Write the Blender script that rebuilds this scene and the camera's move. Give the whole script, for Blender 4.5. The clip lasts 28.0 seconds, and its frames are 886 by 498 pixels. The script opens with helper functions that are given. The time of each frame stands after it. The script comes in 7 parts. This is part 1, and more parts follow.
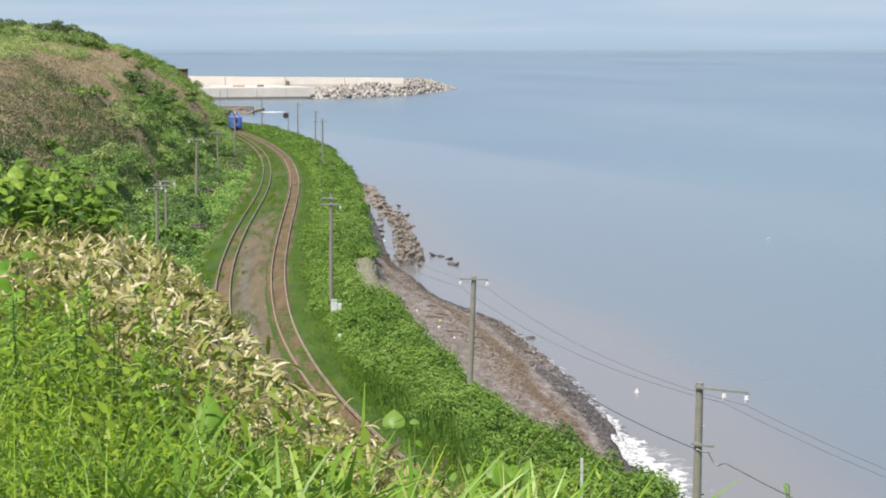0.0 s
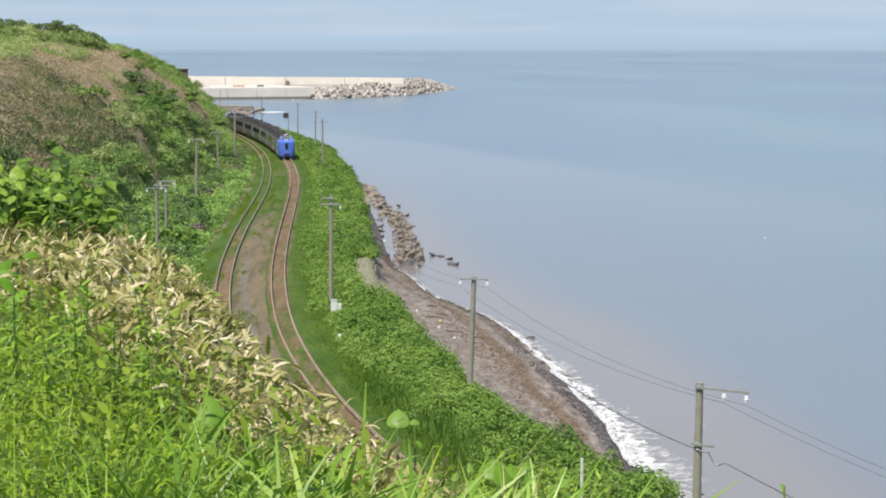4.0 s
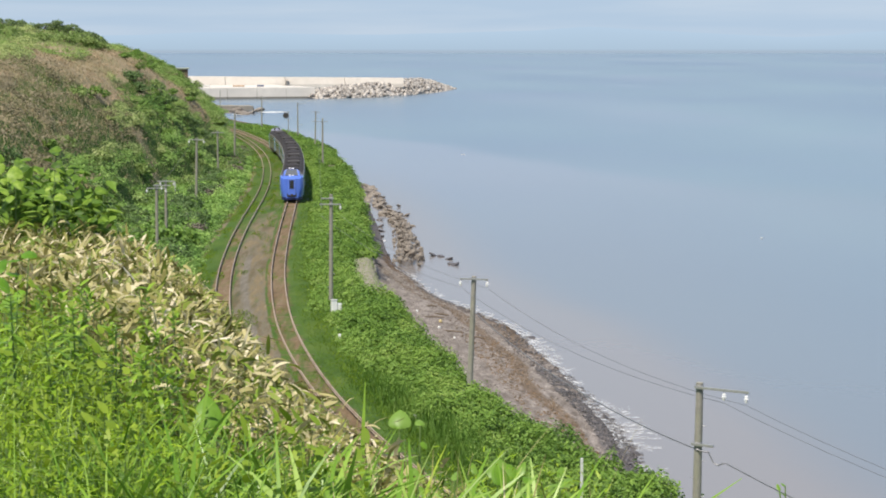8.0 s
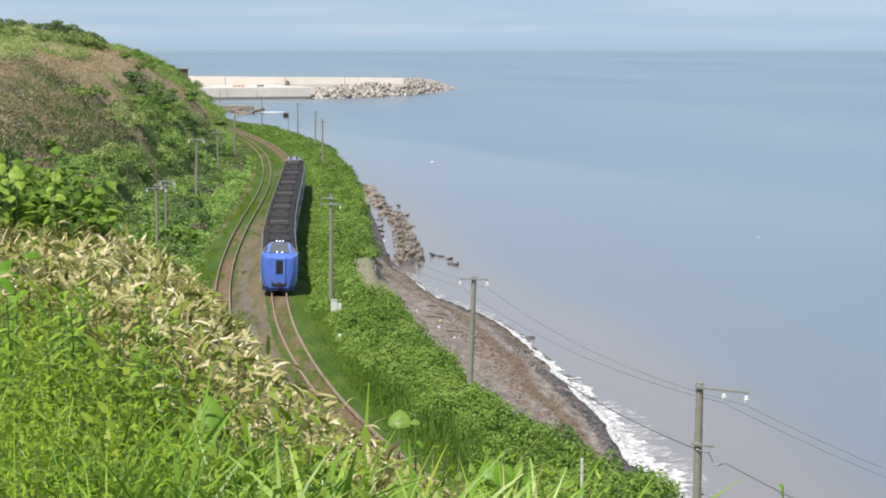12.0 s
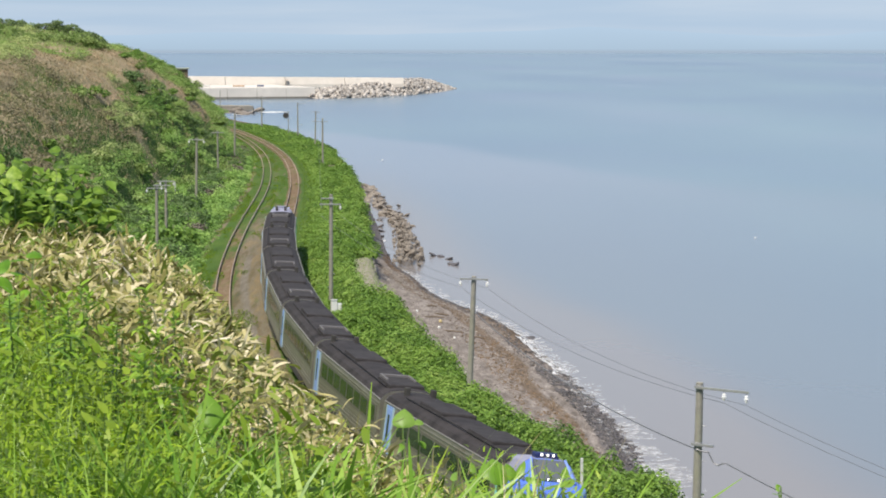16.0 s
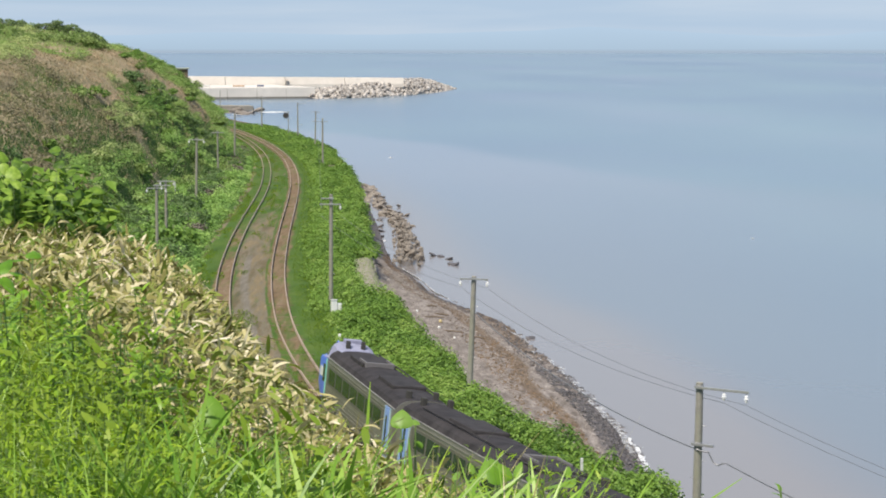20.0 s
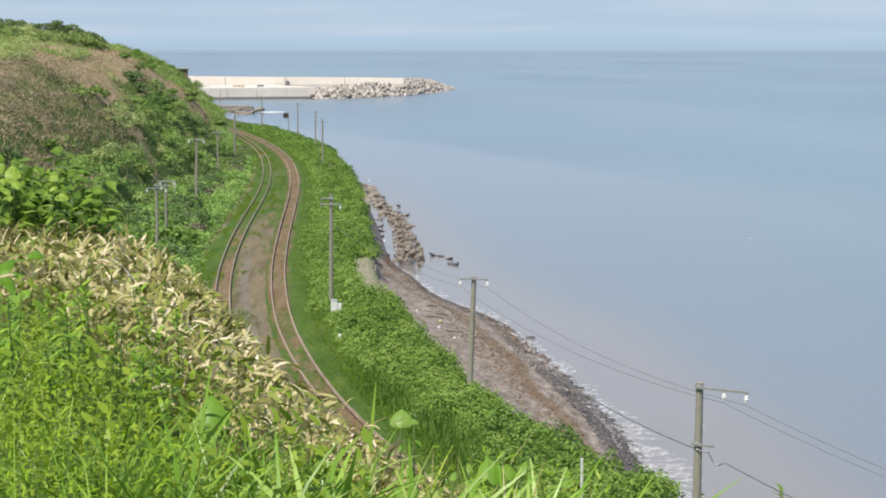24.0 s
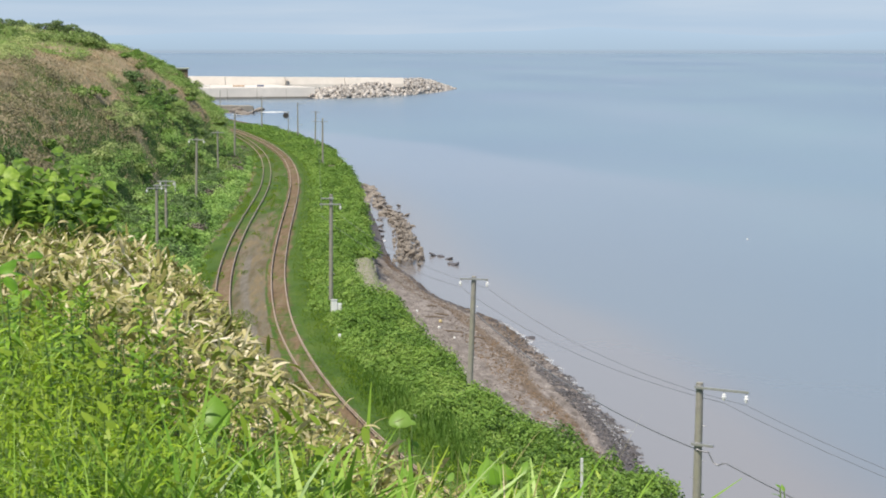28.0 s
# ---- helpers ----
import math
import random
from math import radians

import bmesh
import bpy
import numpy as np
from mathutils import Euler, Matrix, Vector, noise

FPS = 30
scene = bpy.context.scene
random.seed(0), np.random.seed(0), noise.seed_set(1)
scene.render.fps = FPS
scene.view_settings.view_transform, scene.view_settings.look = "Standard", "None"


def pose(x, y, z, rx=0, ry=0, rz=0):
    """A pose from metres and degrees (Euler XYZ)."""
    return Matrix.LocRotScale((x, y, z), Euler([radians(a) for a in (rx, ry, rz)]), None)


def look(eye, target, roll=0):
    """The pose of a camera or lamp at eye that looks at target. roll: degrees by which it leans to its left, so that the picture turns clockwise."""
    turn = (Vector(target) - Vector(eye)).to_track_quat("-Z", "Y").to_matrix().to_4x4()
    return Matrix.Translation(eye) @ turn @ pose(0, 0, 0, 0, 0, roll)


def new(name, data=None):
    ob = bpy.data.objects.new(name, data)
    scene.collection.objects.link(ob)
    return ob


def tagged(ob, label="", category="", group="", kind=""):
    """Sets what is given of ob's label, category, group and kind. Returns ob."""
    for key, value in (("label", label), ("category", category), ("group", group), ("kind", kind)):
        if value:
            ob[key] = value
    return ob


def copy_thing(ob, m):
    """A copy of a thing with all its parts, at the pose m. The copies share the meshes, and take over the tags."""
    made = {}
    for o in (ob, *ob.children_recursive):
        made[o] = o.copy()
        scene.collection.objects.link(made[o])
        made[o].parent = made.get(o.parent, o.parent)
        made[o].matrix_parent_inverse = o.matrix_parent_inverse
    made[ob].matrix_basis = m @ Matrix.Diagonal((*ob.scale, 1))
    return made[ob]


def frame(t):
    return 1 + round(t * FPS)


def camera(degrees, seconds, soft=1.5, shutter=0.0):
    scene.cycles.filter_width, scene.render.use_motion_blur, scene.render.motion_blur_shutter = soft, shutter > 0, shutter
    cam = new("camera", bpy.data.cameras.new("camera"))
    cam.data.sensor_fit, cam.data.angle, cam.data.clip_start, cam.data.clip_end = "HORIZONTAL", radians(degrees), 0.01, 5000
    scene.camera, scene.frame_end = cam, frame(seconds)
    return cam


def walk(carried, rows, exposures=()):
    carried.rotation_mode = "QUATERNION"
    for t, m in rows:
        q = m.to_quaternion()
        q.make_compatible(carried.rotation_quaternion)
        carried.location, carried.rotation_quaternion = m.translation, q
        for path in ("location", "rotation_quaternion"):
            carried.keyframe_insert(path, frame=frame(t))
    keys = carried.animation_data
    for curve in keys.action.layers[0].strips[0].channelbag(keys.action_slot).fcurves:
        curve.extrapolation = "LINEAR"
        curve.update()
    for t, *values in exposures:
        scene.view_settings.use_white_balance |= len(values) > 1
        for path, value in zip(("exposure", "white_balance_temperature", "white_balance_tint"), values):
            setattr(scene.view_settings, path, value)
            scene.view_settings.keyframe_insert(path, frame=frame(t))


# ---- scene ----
EYE_Z = 19.6
cam = camera(21.5, 28.0, soft=1.9)
CAM_POSE = pose(0, 0, EYE_Z, 90 - 5.083, 0, 0)
walk(cam, [(0.0, CAM_POSE), (28.0, CAM_POSE)], exposures=[(0.0, 0.45, 6900, 10), (28.0, 0.45, 6900, 10)])

# ---- world and sun ----
SUN_WAY = Vector((-0.26, -0.45, 0.85)).normalized()   # towards the sun
world = bpy.data.worlds.new("world")
scene.world = world
world.use_nodes = True
wn, wl = world.node_tree.nodes, world.node_tree.links
wn.clear()
w_out = wn.new("ShaderNodeOutputWorld")
w_bg = wn.new("ShaderNodeBackground")
w_sky = wn.new("ShaderNodeTexSky")
w_sky.sky_type = "NISHITA"
w_sky.sun_disc = False
w_sky.sun_elevation = math.asin(SUN_WAY.z)
w_sky.sun_rotation = math.atan2(SUN_WAY.x, SUN_WAY.y)
w_sky.air_density = 1.0
w_sky.dust_density = 0.6
w_sky.ozone_density = 2.5
w_co = wn.new("ShaderNodeTexCoord")
w_up = wn.new("ShaderNodeVectorMath")
w_up.operation = "ADD"
w_up.inputs[1].default_value = (0, 0, 0.06)
wl.new(w_co.outputs["Generated"], w_up.inputs[0])
wl.new(w_up.outputs[0], w_sky.inputs["Vector"])
# thin streaks of cloud
w_map = wn.new("ShaderNodeMapping")
w_map.inputs["Scale"].default_value = (2.0, 2.0, 30.0)
wl.new(w_co.outputs["Generated"], w_map.inputs["Vector"])
w_noise = wn.new("ShaderNodeTexNoise")
w_noise.inputs["Scale"].default_value = 3.0
w_noise.inputs["Detail"].default_value = 6.0
wl.new(w_map.outputs[0], w_noise.inputs["Vector"])
w_ramp = wn.new("ShaderNodeMapRange")
w_ramp.inputs["From Min"].default_value = 0.42
w_ramp.inputs["From Max"].default_value = 0.72
w_ramp.inputs["To Min"].default_value = 0.0
w_ramp.inputs["To Max"].default_value = 1.0
wl.new(w_noise.outputs["Fac"], w_ramp.inputs["Value"])
w_mix = wn.new("ShaderNodeMix")
w_mix.data_type = "RGBA"
w_sep = wn.new("ShaderNodeSeparateXYZ")
wl.new(w_co.outputs["Generated"], w_sep.inputs[0])
w_haze = wn.new("ShaderNodeMapRange")                  # haze thickens towards the horizon
w_haze.inputs["From Min"].default_value, w_haze.inputs["From Max"].default_value = 0.0, 0.35
w_haze.inputs["To Min"].default_value, w_haze.inputs["To Max"].default_value = 0.92, 0.25
wl.new(w_sep.outputs["Z"], w_haze.inputs["Value"])
wl.new(w_haze.outputs[0], w_mix.inputs["Factor"])
w_tone = wn.new("ShaderNodeMix")
w_tone.data_type = "RGBA"
w_tone.inputs["A"].default_value = (2.95, 3.95, 5.4, 1)
w_tone.inputs["B"].default_value = (3.7, 4.5, 5.7, 1)
wl.new(w_ramp.outputs[0], w_tone.inputs["Factor"])
wl.new(w_tone.outputs["Result"], w_mix.inputs["B"])
wl.new(w_sky.outputs[0], w_mix.inputs["A"])
wl.new(w_mix.outputs["Result"], w_bg.inputs["Color"])
w_bg.inputs["Strength"].default_value = 0.105
wl.new(w_bg.outputs[0], w_out.inputs["Surface"])

sun_data = bpy.data.lights.new("sun", "SUN")
sun_data.energy = 4.3
sun_data.angle = radians(0.6)
sun_data.color = (1.0, 0.95, 0.87)
sun = new("sun", sun_data)
sun.matrix_world = look((0, 0, 60), Vector((0, 0, 60)) - SUN_WAY)


# ---- helpers of this scene ----
def spline(xs, ys):
    """A natural cubic spline through a few points, straight beyond its ends."""
    xs, ys = np.array(xs, float), np.array(ys, float)
    n = len(xs)
    h = np.diff(xs)
    a = np.zeros((n, n))
    b = np.zeros(n)
    a[0, 0] = a[-1, -1] = 1
    for i in range(1, n - 1):
        a[i, i - 1], a[i, i], a[i, i + 1] = h[i - 1], 2 * (h[i - 1] + h[i]), h[i]
        b[i] = 3 * ((ys[i + 1] - ys[i]) / h[i] - (ys[i] - ys[i - 1]) / h[i - 1])
    c = np.linalg.solve(a, b)
    d = np.diff(c) / (3 * h)
    m = np.diff(ys) / h - h * (2 * c[:-1] + c[1:]) / 3

    def at(x):
        x = np.asarray(x, float)
        i = np.clip(np.searchsorted(xs, x) - 1, 0, n - 2)
        u = np.clip(x, xs[0], xs[-1]) - xs[i]
        y = ys[i] + m[i] * u + c[i] * u ** 2 + d[i] * u ** 3
        end = m[-1] + 2 * c[-2] * h[-1] + 3 * d[-1] * h[-1] ** 2
        return y + np.where(x < xs[0], (x - xs[0]) * m[0], 0) + np.where(x > xs[-1], (x - xs[-1]) * end, 0)
    return at


def link_mesh(name, bm, material, parent=None, label="", smooth=False):
    me = bpy.data.meshes.new(name)
    bm.to_mesh(me)
    bm.free()
    if smooth:
        me.shade_smooth()
    me.materials.append(material)
    ob = new(name, me)
    if parent:
        ob.parent = parent
    if label:
        ob["label"] = label
    return ob


def part(name, bm, material, parent, label="", smooth=False):
    return link_mesh(name, bm, material, parent, label, smooth)


def array_mesh(name, verts, faces, material, parent=None, label="", smooth=False):
    """A mesh from numpy arrays: verts n x 3, faces m x 3 or m x 4."""
    me = bpy.data.meshes.new(name)
    verts = np.asarray(verts, np.float32)
    faces = np.asarray(faces, np.int32)
    k = faces.shape[1]
    me.vertices.add(len(verts))
    me.vertices.foreach_set("co", verts.ravel())
    me.loops.add(faces.size)
    me.loops.foreach_set("vertex_index", faces.ravel())
    me.polygons.add(len(faces))
    me.polygons.foreach_set("loop_start", np.arange(0, faces.size, k, dtype=np.int32))
    me.polygons.foreach_set("loop_total", np.full(len(faces), k, np.int32))
    if smooth:
        me.polygons.foreach_set("use_smooth", np.ones(len(faces), bool))
    me.update(calc_edges=True)
    me.materials.append(material)
    ob = new(name, me)
    if parent:
        ob.parent = parent
    if label:
        ob["label"] = label
    return ob


def empty(name, m=None):
    ob = new(name)
    ob.empty_display_size = 0.3
    if m is not None:
        ob.matrix_basis = m
    return ob


def box(bm, x0, x1, y0, y1, z0, z1, bevel=0.0):
    got = bmesh.ops.create_cube(bm, size=1.0)
    for v in got["verts"]:
        v.co = Vector(((x0 + x1) / 2 + v.co.x * (x1 - x0), (y0 + y1) / 2 + v.co.y * (y1 - y0), (z0 + z1) / 2 + v.co.z * (z1 - z0)))
    if bevel:
        edges = list({e for v in got["verts"] for e in v.link_edges})
        bmesh.ops.bevel(bm, geom=edges, offset=bevel, segments=2, affect="EDGES", profile=0.6)
    return bm


def tube(bm, points, radii, sides=8, cap=True):
    """A round rod along points, with a radius at each."""
    points = [Vector(p) for p in points]
    if not hasattr(radii, "__len__"):
        radii = [radii] * len(points)
    rings = []
    for i, p in enumerate(points):
        way = (points[min(i + 1, len(points) - 1)] - points[max(i - 1, 0)]).normalized()
        side = way.cross(Vector((0, 0, 1)))
        if side.length < 0.05:
            side = Vector((1, 0, 0))
        side.normalize()
        up = side.cross(way)
        rings.append([bm.verts.new(p + radii[i] * (math.cos(2 * math.pi * k / sides) * side + math.sin(2 * math.pi * k / sides) * up)) for k in range(sides)])
    for a, b in zip(rings, rings[1:]):
        for k in range(sides):
            bm.faces.new((a[k], a[(k + 1) % sides], b[(k + 1) % sides], b[k]))
    if cap:
        bm.faces.new(rings[0][::-1])
        bm.faces.new(rings[-1])
    return bm


def loft(bm, rings, closed=True, caps=True):
    """Skin over rings of equal length, each a list of 3D points."""
    made = [[bm.verts.new(p) for p in ring] for ring in rings]
    n = len(made[0])
    for a, b in zip(made, made[1:]):
        for k in range(n if closed else n - 1):
            bm.faces.new((a[k], a[(k + 1) % n], b[(k + 1) % n], b[k]))
    if caps:
        bm.faces.new(made[0][::-1])
        bm.faces.new(made[-1])
    bmesh.ops.recalc_face_normals(bm, faces=bm.faces)
    return bm


def fbm(x, y, scale, seed=0, octaves=4):
    """Smooth value noise of arrays, about -1 to 1."""
    total, amp, norm = 0.0, 1.0, 0.0
    x, y = np.asarray(x, float) / scale + seed * 17.3, np.asarray(y, float) / scale - seed * 9.1
    for o in range(octaves):
        xi, yi = np.floor(x).astype(np.int64), np.floor(y).astype(np.int64)
        fx, fy = x - xi, y - yi
        fx, fy = fx * fx * (3 - 2 * fx), fy * fy * (3 - 2 * fy)

        def hsh(a, b):
            n = (a * 374761393 + b * 668265263 + (seed + o) * 1442695041) & 0xFFFFFFFF
            n = ((n ^ (n >> 13)) * 1274126177) & 0xFFFFFFFF
            return ((n ^ (n >> 16)) & 0xFFFF) / 32767.5 - 1
        v = (hsh(xi, yi) * (1 - fx) + hsh(xi + 1, yi) * fx) * (1 - fy) + (hsh(xi, yi + 1) * (1 - fx) + hsh(xi + 1, yi + 1) * fx) * fy
        total = total + amp * v
        norm += amp
        amp *= 0.5
        x, y = x * 2.03, y * 2.03
    return total / norm


def smooth_step(a, b, x):
    u = np.clip((np.asarray(x, float) - a) / (b - a), 0, 1)
    return u * u * (3 - 2 * u)


# ---- materials ----
def tint(c, f):
    return tuple(min(1.0, v * f) for v in c[:3]) + (1.0,)


def material(name, colour, dark=0.7, light=1.25, scale=4.0, rough=0.8, metal=0.0, bump=0.0, fine=12.0, second=None, second_scale=0.6, spec=0.5, island=0.0):
    """A surface whose colour varies at two scales, with a fine relief."""
    m = bpy.data.materials.new(name)
    m.use_nodes = True
    n, l = m.node_tree.nodes, m.node_tree.links
    bsdf = n["Principled BSDF"]
    co = n.new("ShaderNodeTexCoord")
    a = n.new("ShaderNodeTexNoise")
    a.inputs["Scale"].default_value = scale
    a.inputs["Detail"].default_value = 8
    a.inputs["Roughness"].default_value = 0.65
    l.new(co.outputs["Object"], a.inputs["Vector"])
    r = n.new("ShaderNodeValToRGB")
    r.color_ramp.elements[0].position, r.color_ramp.elements[1].position = 0.3, 0.7
    r.color_ramp.elements[0].color, r.color_ramp.elements[1].color = tint(colour, dark), tint(colour, light)
    l.new(a.outputs["Fac"], r.inputs["Fac"])
    out = r.outputs["Color"]
    if second:
        b = n.new("ShaderNodeTexNoise")
        b.inputs["Scale"].default_value = second_scale
        b.inputs["Detail"].default_value = 5
        l.new(co.outputs["Object"], b.inputs["Vector"])
        mr = n.new("ShaderNodeMapRange")
        mr.inputs["From Min"].default_value, mr.inputs["From Max"].default_value = 0.45, 0.65
        l.new(b.outputs["Fac"], mr.inputs["Value"])
        mx = n.new("ShaderNodeMix")
        mx.data_type = "RGBA"
        mx.inputs["B"].default_value = tint(second, 1)
        l.new(mr.outputs[0], mx.inputs["Factor"])
        l.new(out, mx.inputs["A"])
        out = mx.outputs["Result"]
    if island:
        g = n.new("ShaderNodeNewGeometry")
        mr = n.new("ShaderNodeMapRange")
        mr.inputs["To Min"].default_value, mr.inputs["To Max"].default_value = 1 - island, 1 + island
        l.new(g.outputs["Random Per Island"], mr.inputs["Value"])
        hs = n.new("ShaderNodeHueSaturation")
        l.new(mr.outputs[0], hs.inputs["Value"])
        l.new(out, hs.inputs["Color"])
        out = hs.outputs["Color"]
    l.new(out, bsdf.inputs["Base Color"])
    bsdf.inputs["Roughness"].default_value = rough
    bsdf.inputs["Metallic"].default_value = metal
    bsdf.inputs["Specular IOR Level"].default_value = spec
    if bump:
        c = n.new("ShaderNodeTexNoise")
        c.inputs["Scale"].default_value = fine
        c.inputs["Detail"].default_value = 4
        l.new(co.outputs["Object"], c.inputs["Vector"])
        bp = n.new("ShaderNodeBump")
        bp.inputs["Strength"].default_value = min(1.0, bump)
        bp.inputs["Distance"].default_value = 0.05
        l.new(c.outputs["Fac"], bp.inputs["Height"])
        l.new(bp.outputs[0], bsdf.inputs["Normal"])
    return m


def leaf_material(name, colours, rough=0.5, through_light=0.3, patch=(0.06, 0.12), by_plant=False, by_leaf=False):
    """Leaves: each takes one of several colours, patches or whole plants of them lean to light or dark; light shines through them."""
    m = bpy.data.materials.new(name)
    m.use_nodes = True
    n, l = m.node_tree.nodes, m.node_tree.links
    bsdf, out = n["Principled BSDF"], n["Material Output"]
    g = n.new("ShaderNodeNewGeometry")
    co = n.new("ShaderNodeTexCoord")
    ns = n.new("ShaderNodeTexNoise")
    ns.inputs["Scale"].default_value = patch[0]
    ns.inputs["Detail"].default_value = 4
    l.new(co.outputs["Object"], ns.inputs["Vector"])
    ad = n.new("ShaderNodeMath")
    ad.operation = "MULTIPLY_ADD"
    ad.inputs[1].default_value = (0.38 if by_plant is True else by_plant) if by_plant else 0.55
    if by_leaf:                                           # every leaf an object of its own
        ob_info = n.new("ShaderNodeObjectInfo")
        l.new(ob_info.outputs["Random"], ad.inputs[0])
    else:
        l.new(g.outputs["Random Per Island"], ad.inputs[0])
    mr = n.new("ShaderNodeMapRange")
    mr.inputs["From Min"].default_value, mr.inputs["From Max"].default_value = 0.3, 0.7
    mr.inputs["To Max"].default_value = 0.45
    l.new(ns.outputs["Fac"], mr.inputs["Value"])
    l.new(mr.outputs[0], ad.inputs[2])
    if by_plant:
        tn = n.new("ShaderNodeAttribute")
        tn.attribute_name = "tone"
        share = n.new("ShaderNodeMath")
        share.operation = "MULTIPLY"
        share.inputs[1].default_value = 0.62 if by_plant is True else 1 - by_plant
        l.new(tn.outputs["Fac"], share.inputs[0])
        l.new(share.outputs[0], ad.inputs[2])
    r = n.new("ShaderNodeValToRGB")
    el = r.color_ramp.elements
    while len(el) < len(colours):
        el.new(0.5)
    for i, c in enumerate(colours):
        el[i].position = i / (len(colours) - 1)
        el[i].color = (*c, 1)
    l.new(ad.outputs[0], r.inputs["Fac"])
    l.new(r.outputs["Color"], bsdf.inputs["Base Color"])
    bsdf.inputs["Roughness"].default_value = rough
    bsdf.inputs["Specular IOR Level"].default_value = 0.3
    tr = n.new("ShaderNodeBsdfTranslucent")
    l.new(r.outputs["Color"], tr.inputs["Color"])
    mx = n.new("ShaderNodeMixShader")
    mx.inputs["Fac"].default_value = through_light
    l.new(bsdf.outputs[0], mx.inputs[1])
    l.new(tr.outputs[0], mx.inputs[2])
    l.new(mx.outputs[0], out.inputs["Surface"])
    return m


M_CONCRETE = material("concrete", (0.26, 0.235, 0.195), 0.8, 1.12, 1.2, 0.85, bump=0.3, fine=9, second=(0.23, 0.21, 0.18), second_scale=0.25)
M_POLE = material("pole_concrete", (0.255, 0.245, 0.21), 0.75, 1.15, 3.0, 0.85, bump=0.2, second=(0.24, 0.24, 0.18), second_scale=1.1)
M_PORCELAIN = material("white_porcelain", (0.8, 0.8, 0.8), 0.95, 1.0, 6, 0.15)
M_STEEL = material("galvanised_steel", (0.42, 0.42, 0.41), 0.8, 1.15, 8, 0.45, metal=0.6)
M_WIRE = material("weathered_wire", (0.17, 0.17, 0.18), 0.8, 1.2, 2, 0.5, metal=0.3)
M_RAIL = material("rusty_rail", (0.36, 0.28, 0.215), 0.75, 1.2, 1.5, 0.55, metal=0.0, second=(0.27, 0.19, 0.13))
M_SLEEPER = material("sleeper_wood", (0.15, 0.10, 0.075), 0.7, 1.3, 2.0, 0.9, island=0.25)
M_ROCK = material("shore_rock", (0.175, 0.153, 0.130), 0.5, 1.5, 1.4, 0.85, bump=0.6, fine=6, second=(0.115, 0.095, 0.075), second_scale=0.5, island=0.25)
M_PALE_ROCK = material("pale_armour_block", (0.38, 0.35, 0.32), 0.55, 1.3, 0.5, 0.9, bump=0.3, fine=3, island=0.45)
M_WEED_ROCK = material("dark_wet_stone", (0.068, 0.062, 0.063), 0.6, 1.5, 3, 0.45, bump=0.5, island=0.4)
M_PEBBLE = material("beach_stone", (0.25, 0.222, 0.197), 0.7, 1.25, 3, 0.8, bump=0.3, island=0.42)
M_FOAM = material("sea_foam", (0.70, 0.71, 0.72), 0.8, 1.15, 3, 0.8, bump=0.8, fine=7)


def broken_up(m, scale, low, high, most=1.0, stretch=(1, 1, 1)):
    """Lets the surface below show through between the bubbles."""
    n, l = m.node_tree.nodes, m.node_tree.links
    co = n.new("ShaderNodeTexCoord")
    mp = n.new("ShaderNodeMapping")
    mp.inputs["Scale"].default_value = stretch
    l.new(co.outputs["Object"], mp.inputs["Vector"])
    t = n.new("ShaderNodeTexNoise")
    t.inputs["Scale"].default_value = scale
    t.inputs["Detail"].default_value = 8
    t.inputs["Roughness"].default_value = 0.7
    l.new(mp.outputs[0], t.inputs["Vector"])
    mr = n.new("ShaderNodeMapRange")
    mr.inputs["From Min"].default_value, mr.inputs["From Max"].default_value = low, high
    mr.inputs["To Max"].default_value = most
    l.new(t.outputs["Fac"], mr.inputs["Value"])
    l.new(mr.outputs[0], n["Principled BSDF"].inputs["Alpha"])
    return m


broken_up(M_FOAM, 3.5, 0.34, 0.52, 1.0, (0.8, 1, 1))

# ---- the plan: railway, shore and hill as lines along Y (away from the viewpoint) ----
SEA_Z = -4.5
track_x = spline([-200, -80, -40, 0, 20, 40, 55, 70, 86, 100, 115, 130, 145, 160, 180, 200, 225, 250, 280, 310, 340, 370, 400, 430, 460, 490, 520, 550, 580, 640, 760, 1000],
                 [262, 123, 83, 50, 36.5, 25, 17.2, 10.25, 4.1, -0.1, -3.7, -6.6, -8.9, -10.8, -12.7, -14.2, -15.65, -16.9, -18.3, -19.8, -21.7, -24.1, -27.1, -30.9, -35.3, -40.4, -46.0, -52, -59, -75, -115, -215])
siding_u = spline([-200, 150, 180, 245, 300, 380, 440, 490, 560, 640, 1000], [-4.2, -4.2, -4.4, -4.6, -4.2, -3.8, -3.2, -2.6, -1.2, -0.2, 0])
shore_u = spline([-200, 60, 100, 125, 133, 144, 155, 171, 184, 197, 206, 214, 225, 234, 246, 262, 276, 300, 380, 430, 520, 700, 1000], [15.5, 16, 16.8, 17.7, 18.4, 19.7, 20.2, 20.35, 20.05, 19.4, 17.9, 16.0, 14.2, 13.5, 12.2, 11.4, 11.2, 11.0, 11.5, 13.2, 13.6, 15, 18])
foot_x = spline([-200, 100, 150, 220, 256, 300, 358, 400, 430, 450, 480, 500, 520, 560, 620, 800, 1200], [-30, -31, -31, -33, -37, -37, -34.5, -36.5, -39.6, -41.6, -44.3, -46.1, -49.3, -59, -77, -132, -290])
hill_up = spline([0, 3.5, 9, 13, 18, 25, 33, 60, 120, 400], [0, 6.2, 13.4, 16.6, 18.8, 20.7, 21.8, 23.0, 24.5, 27.0])
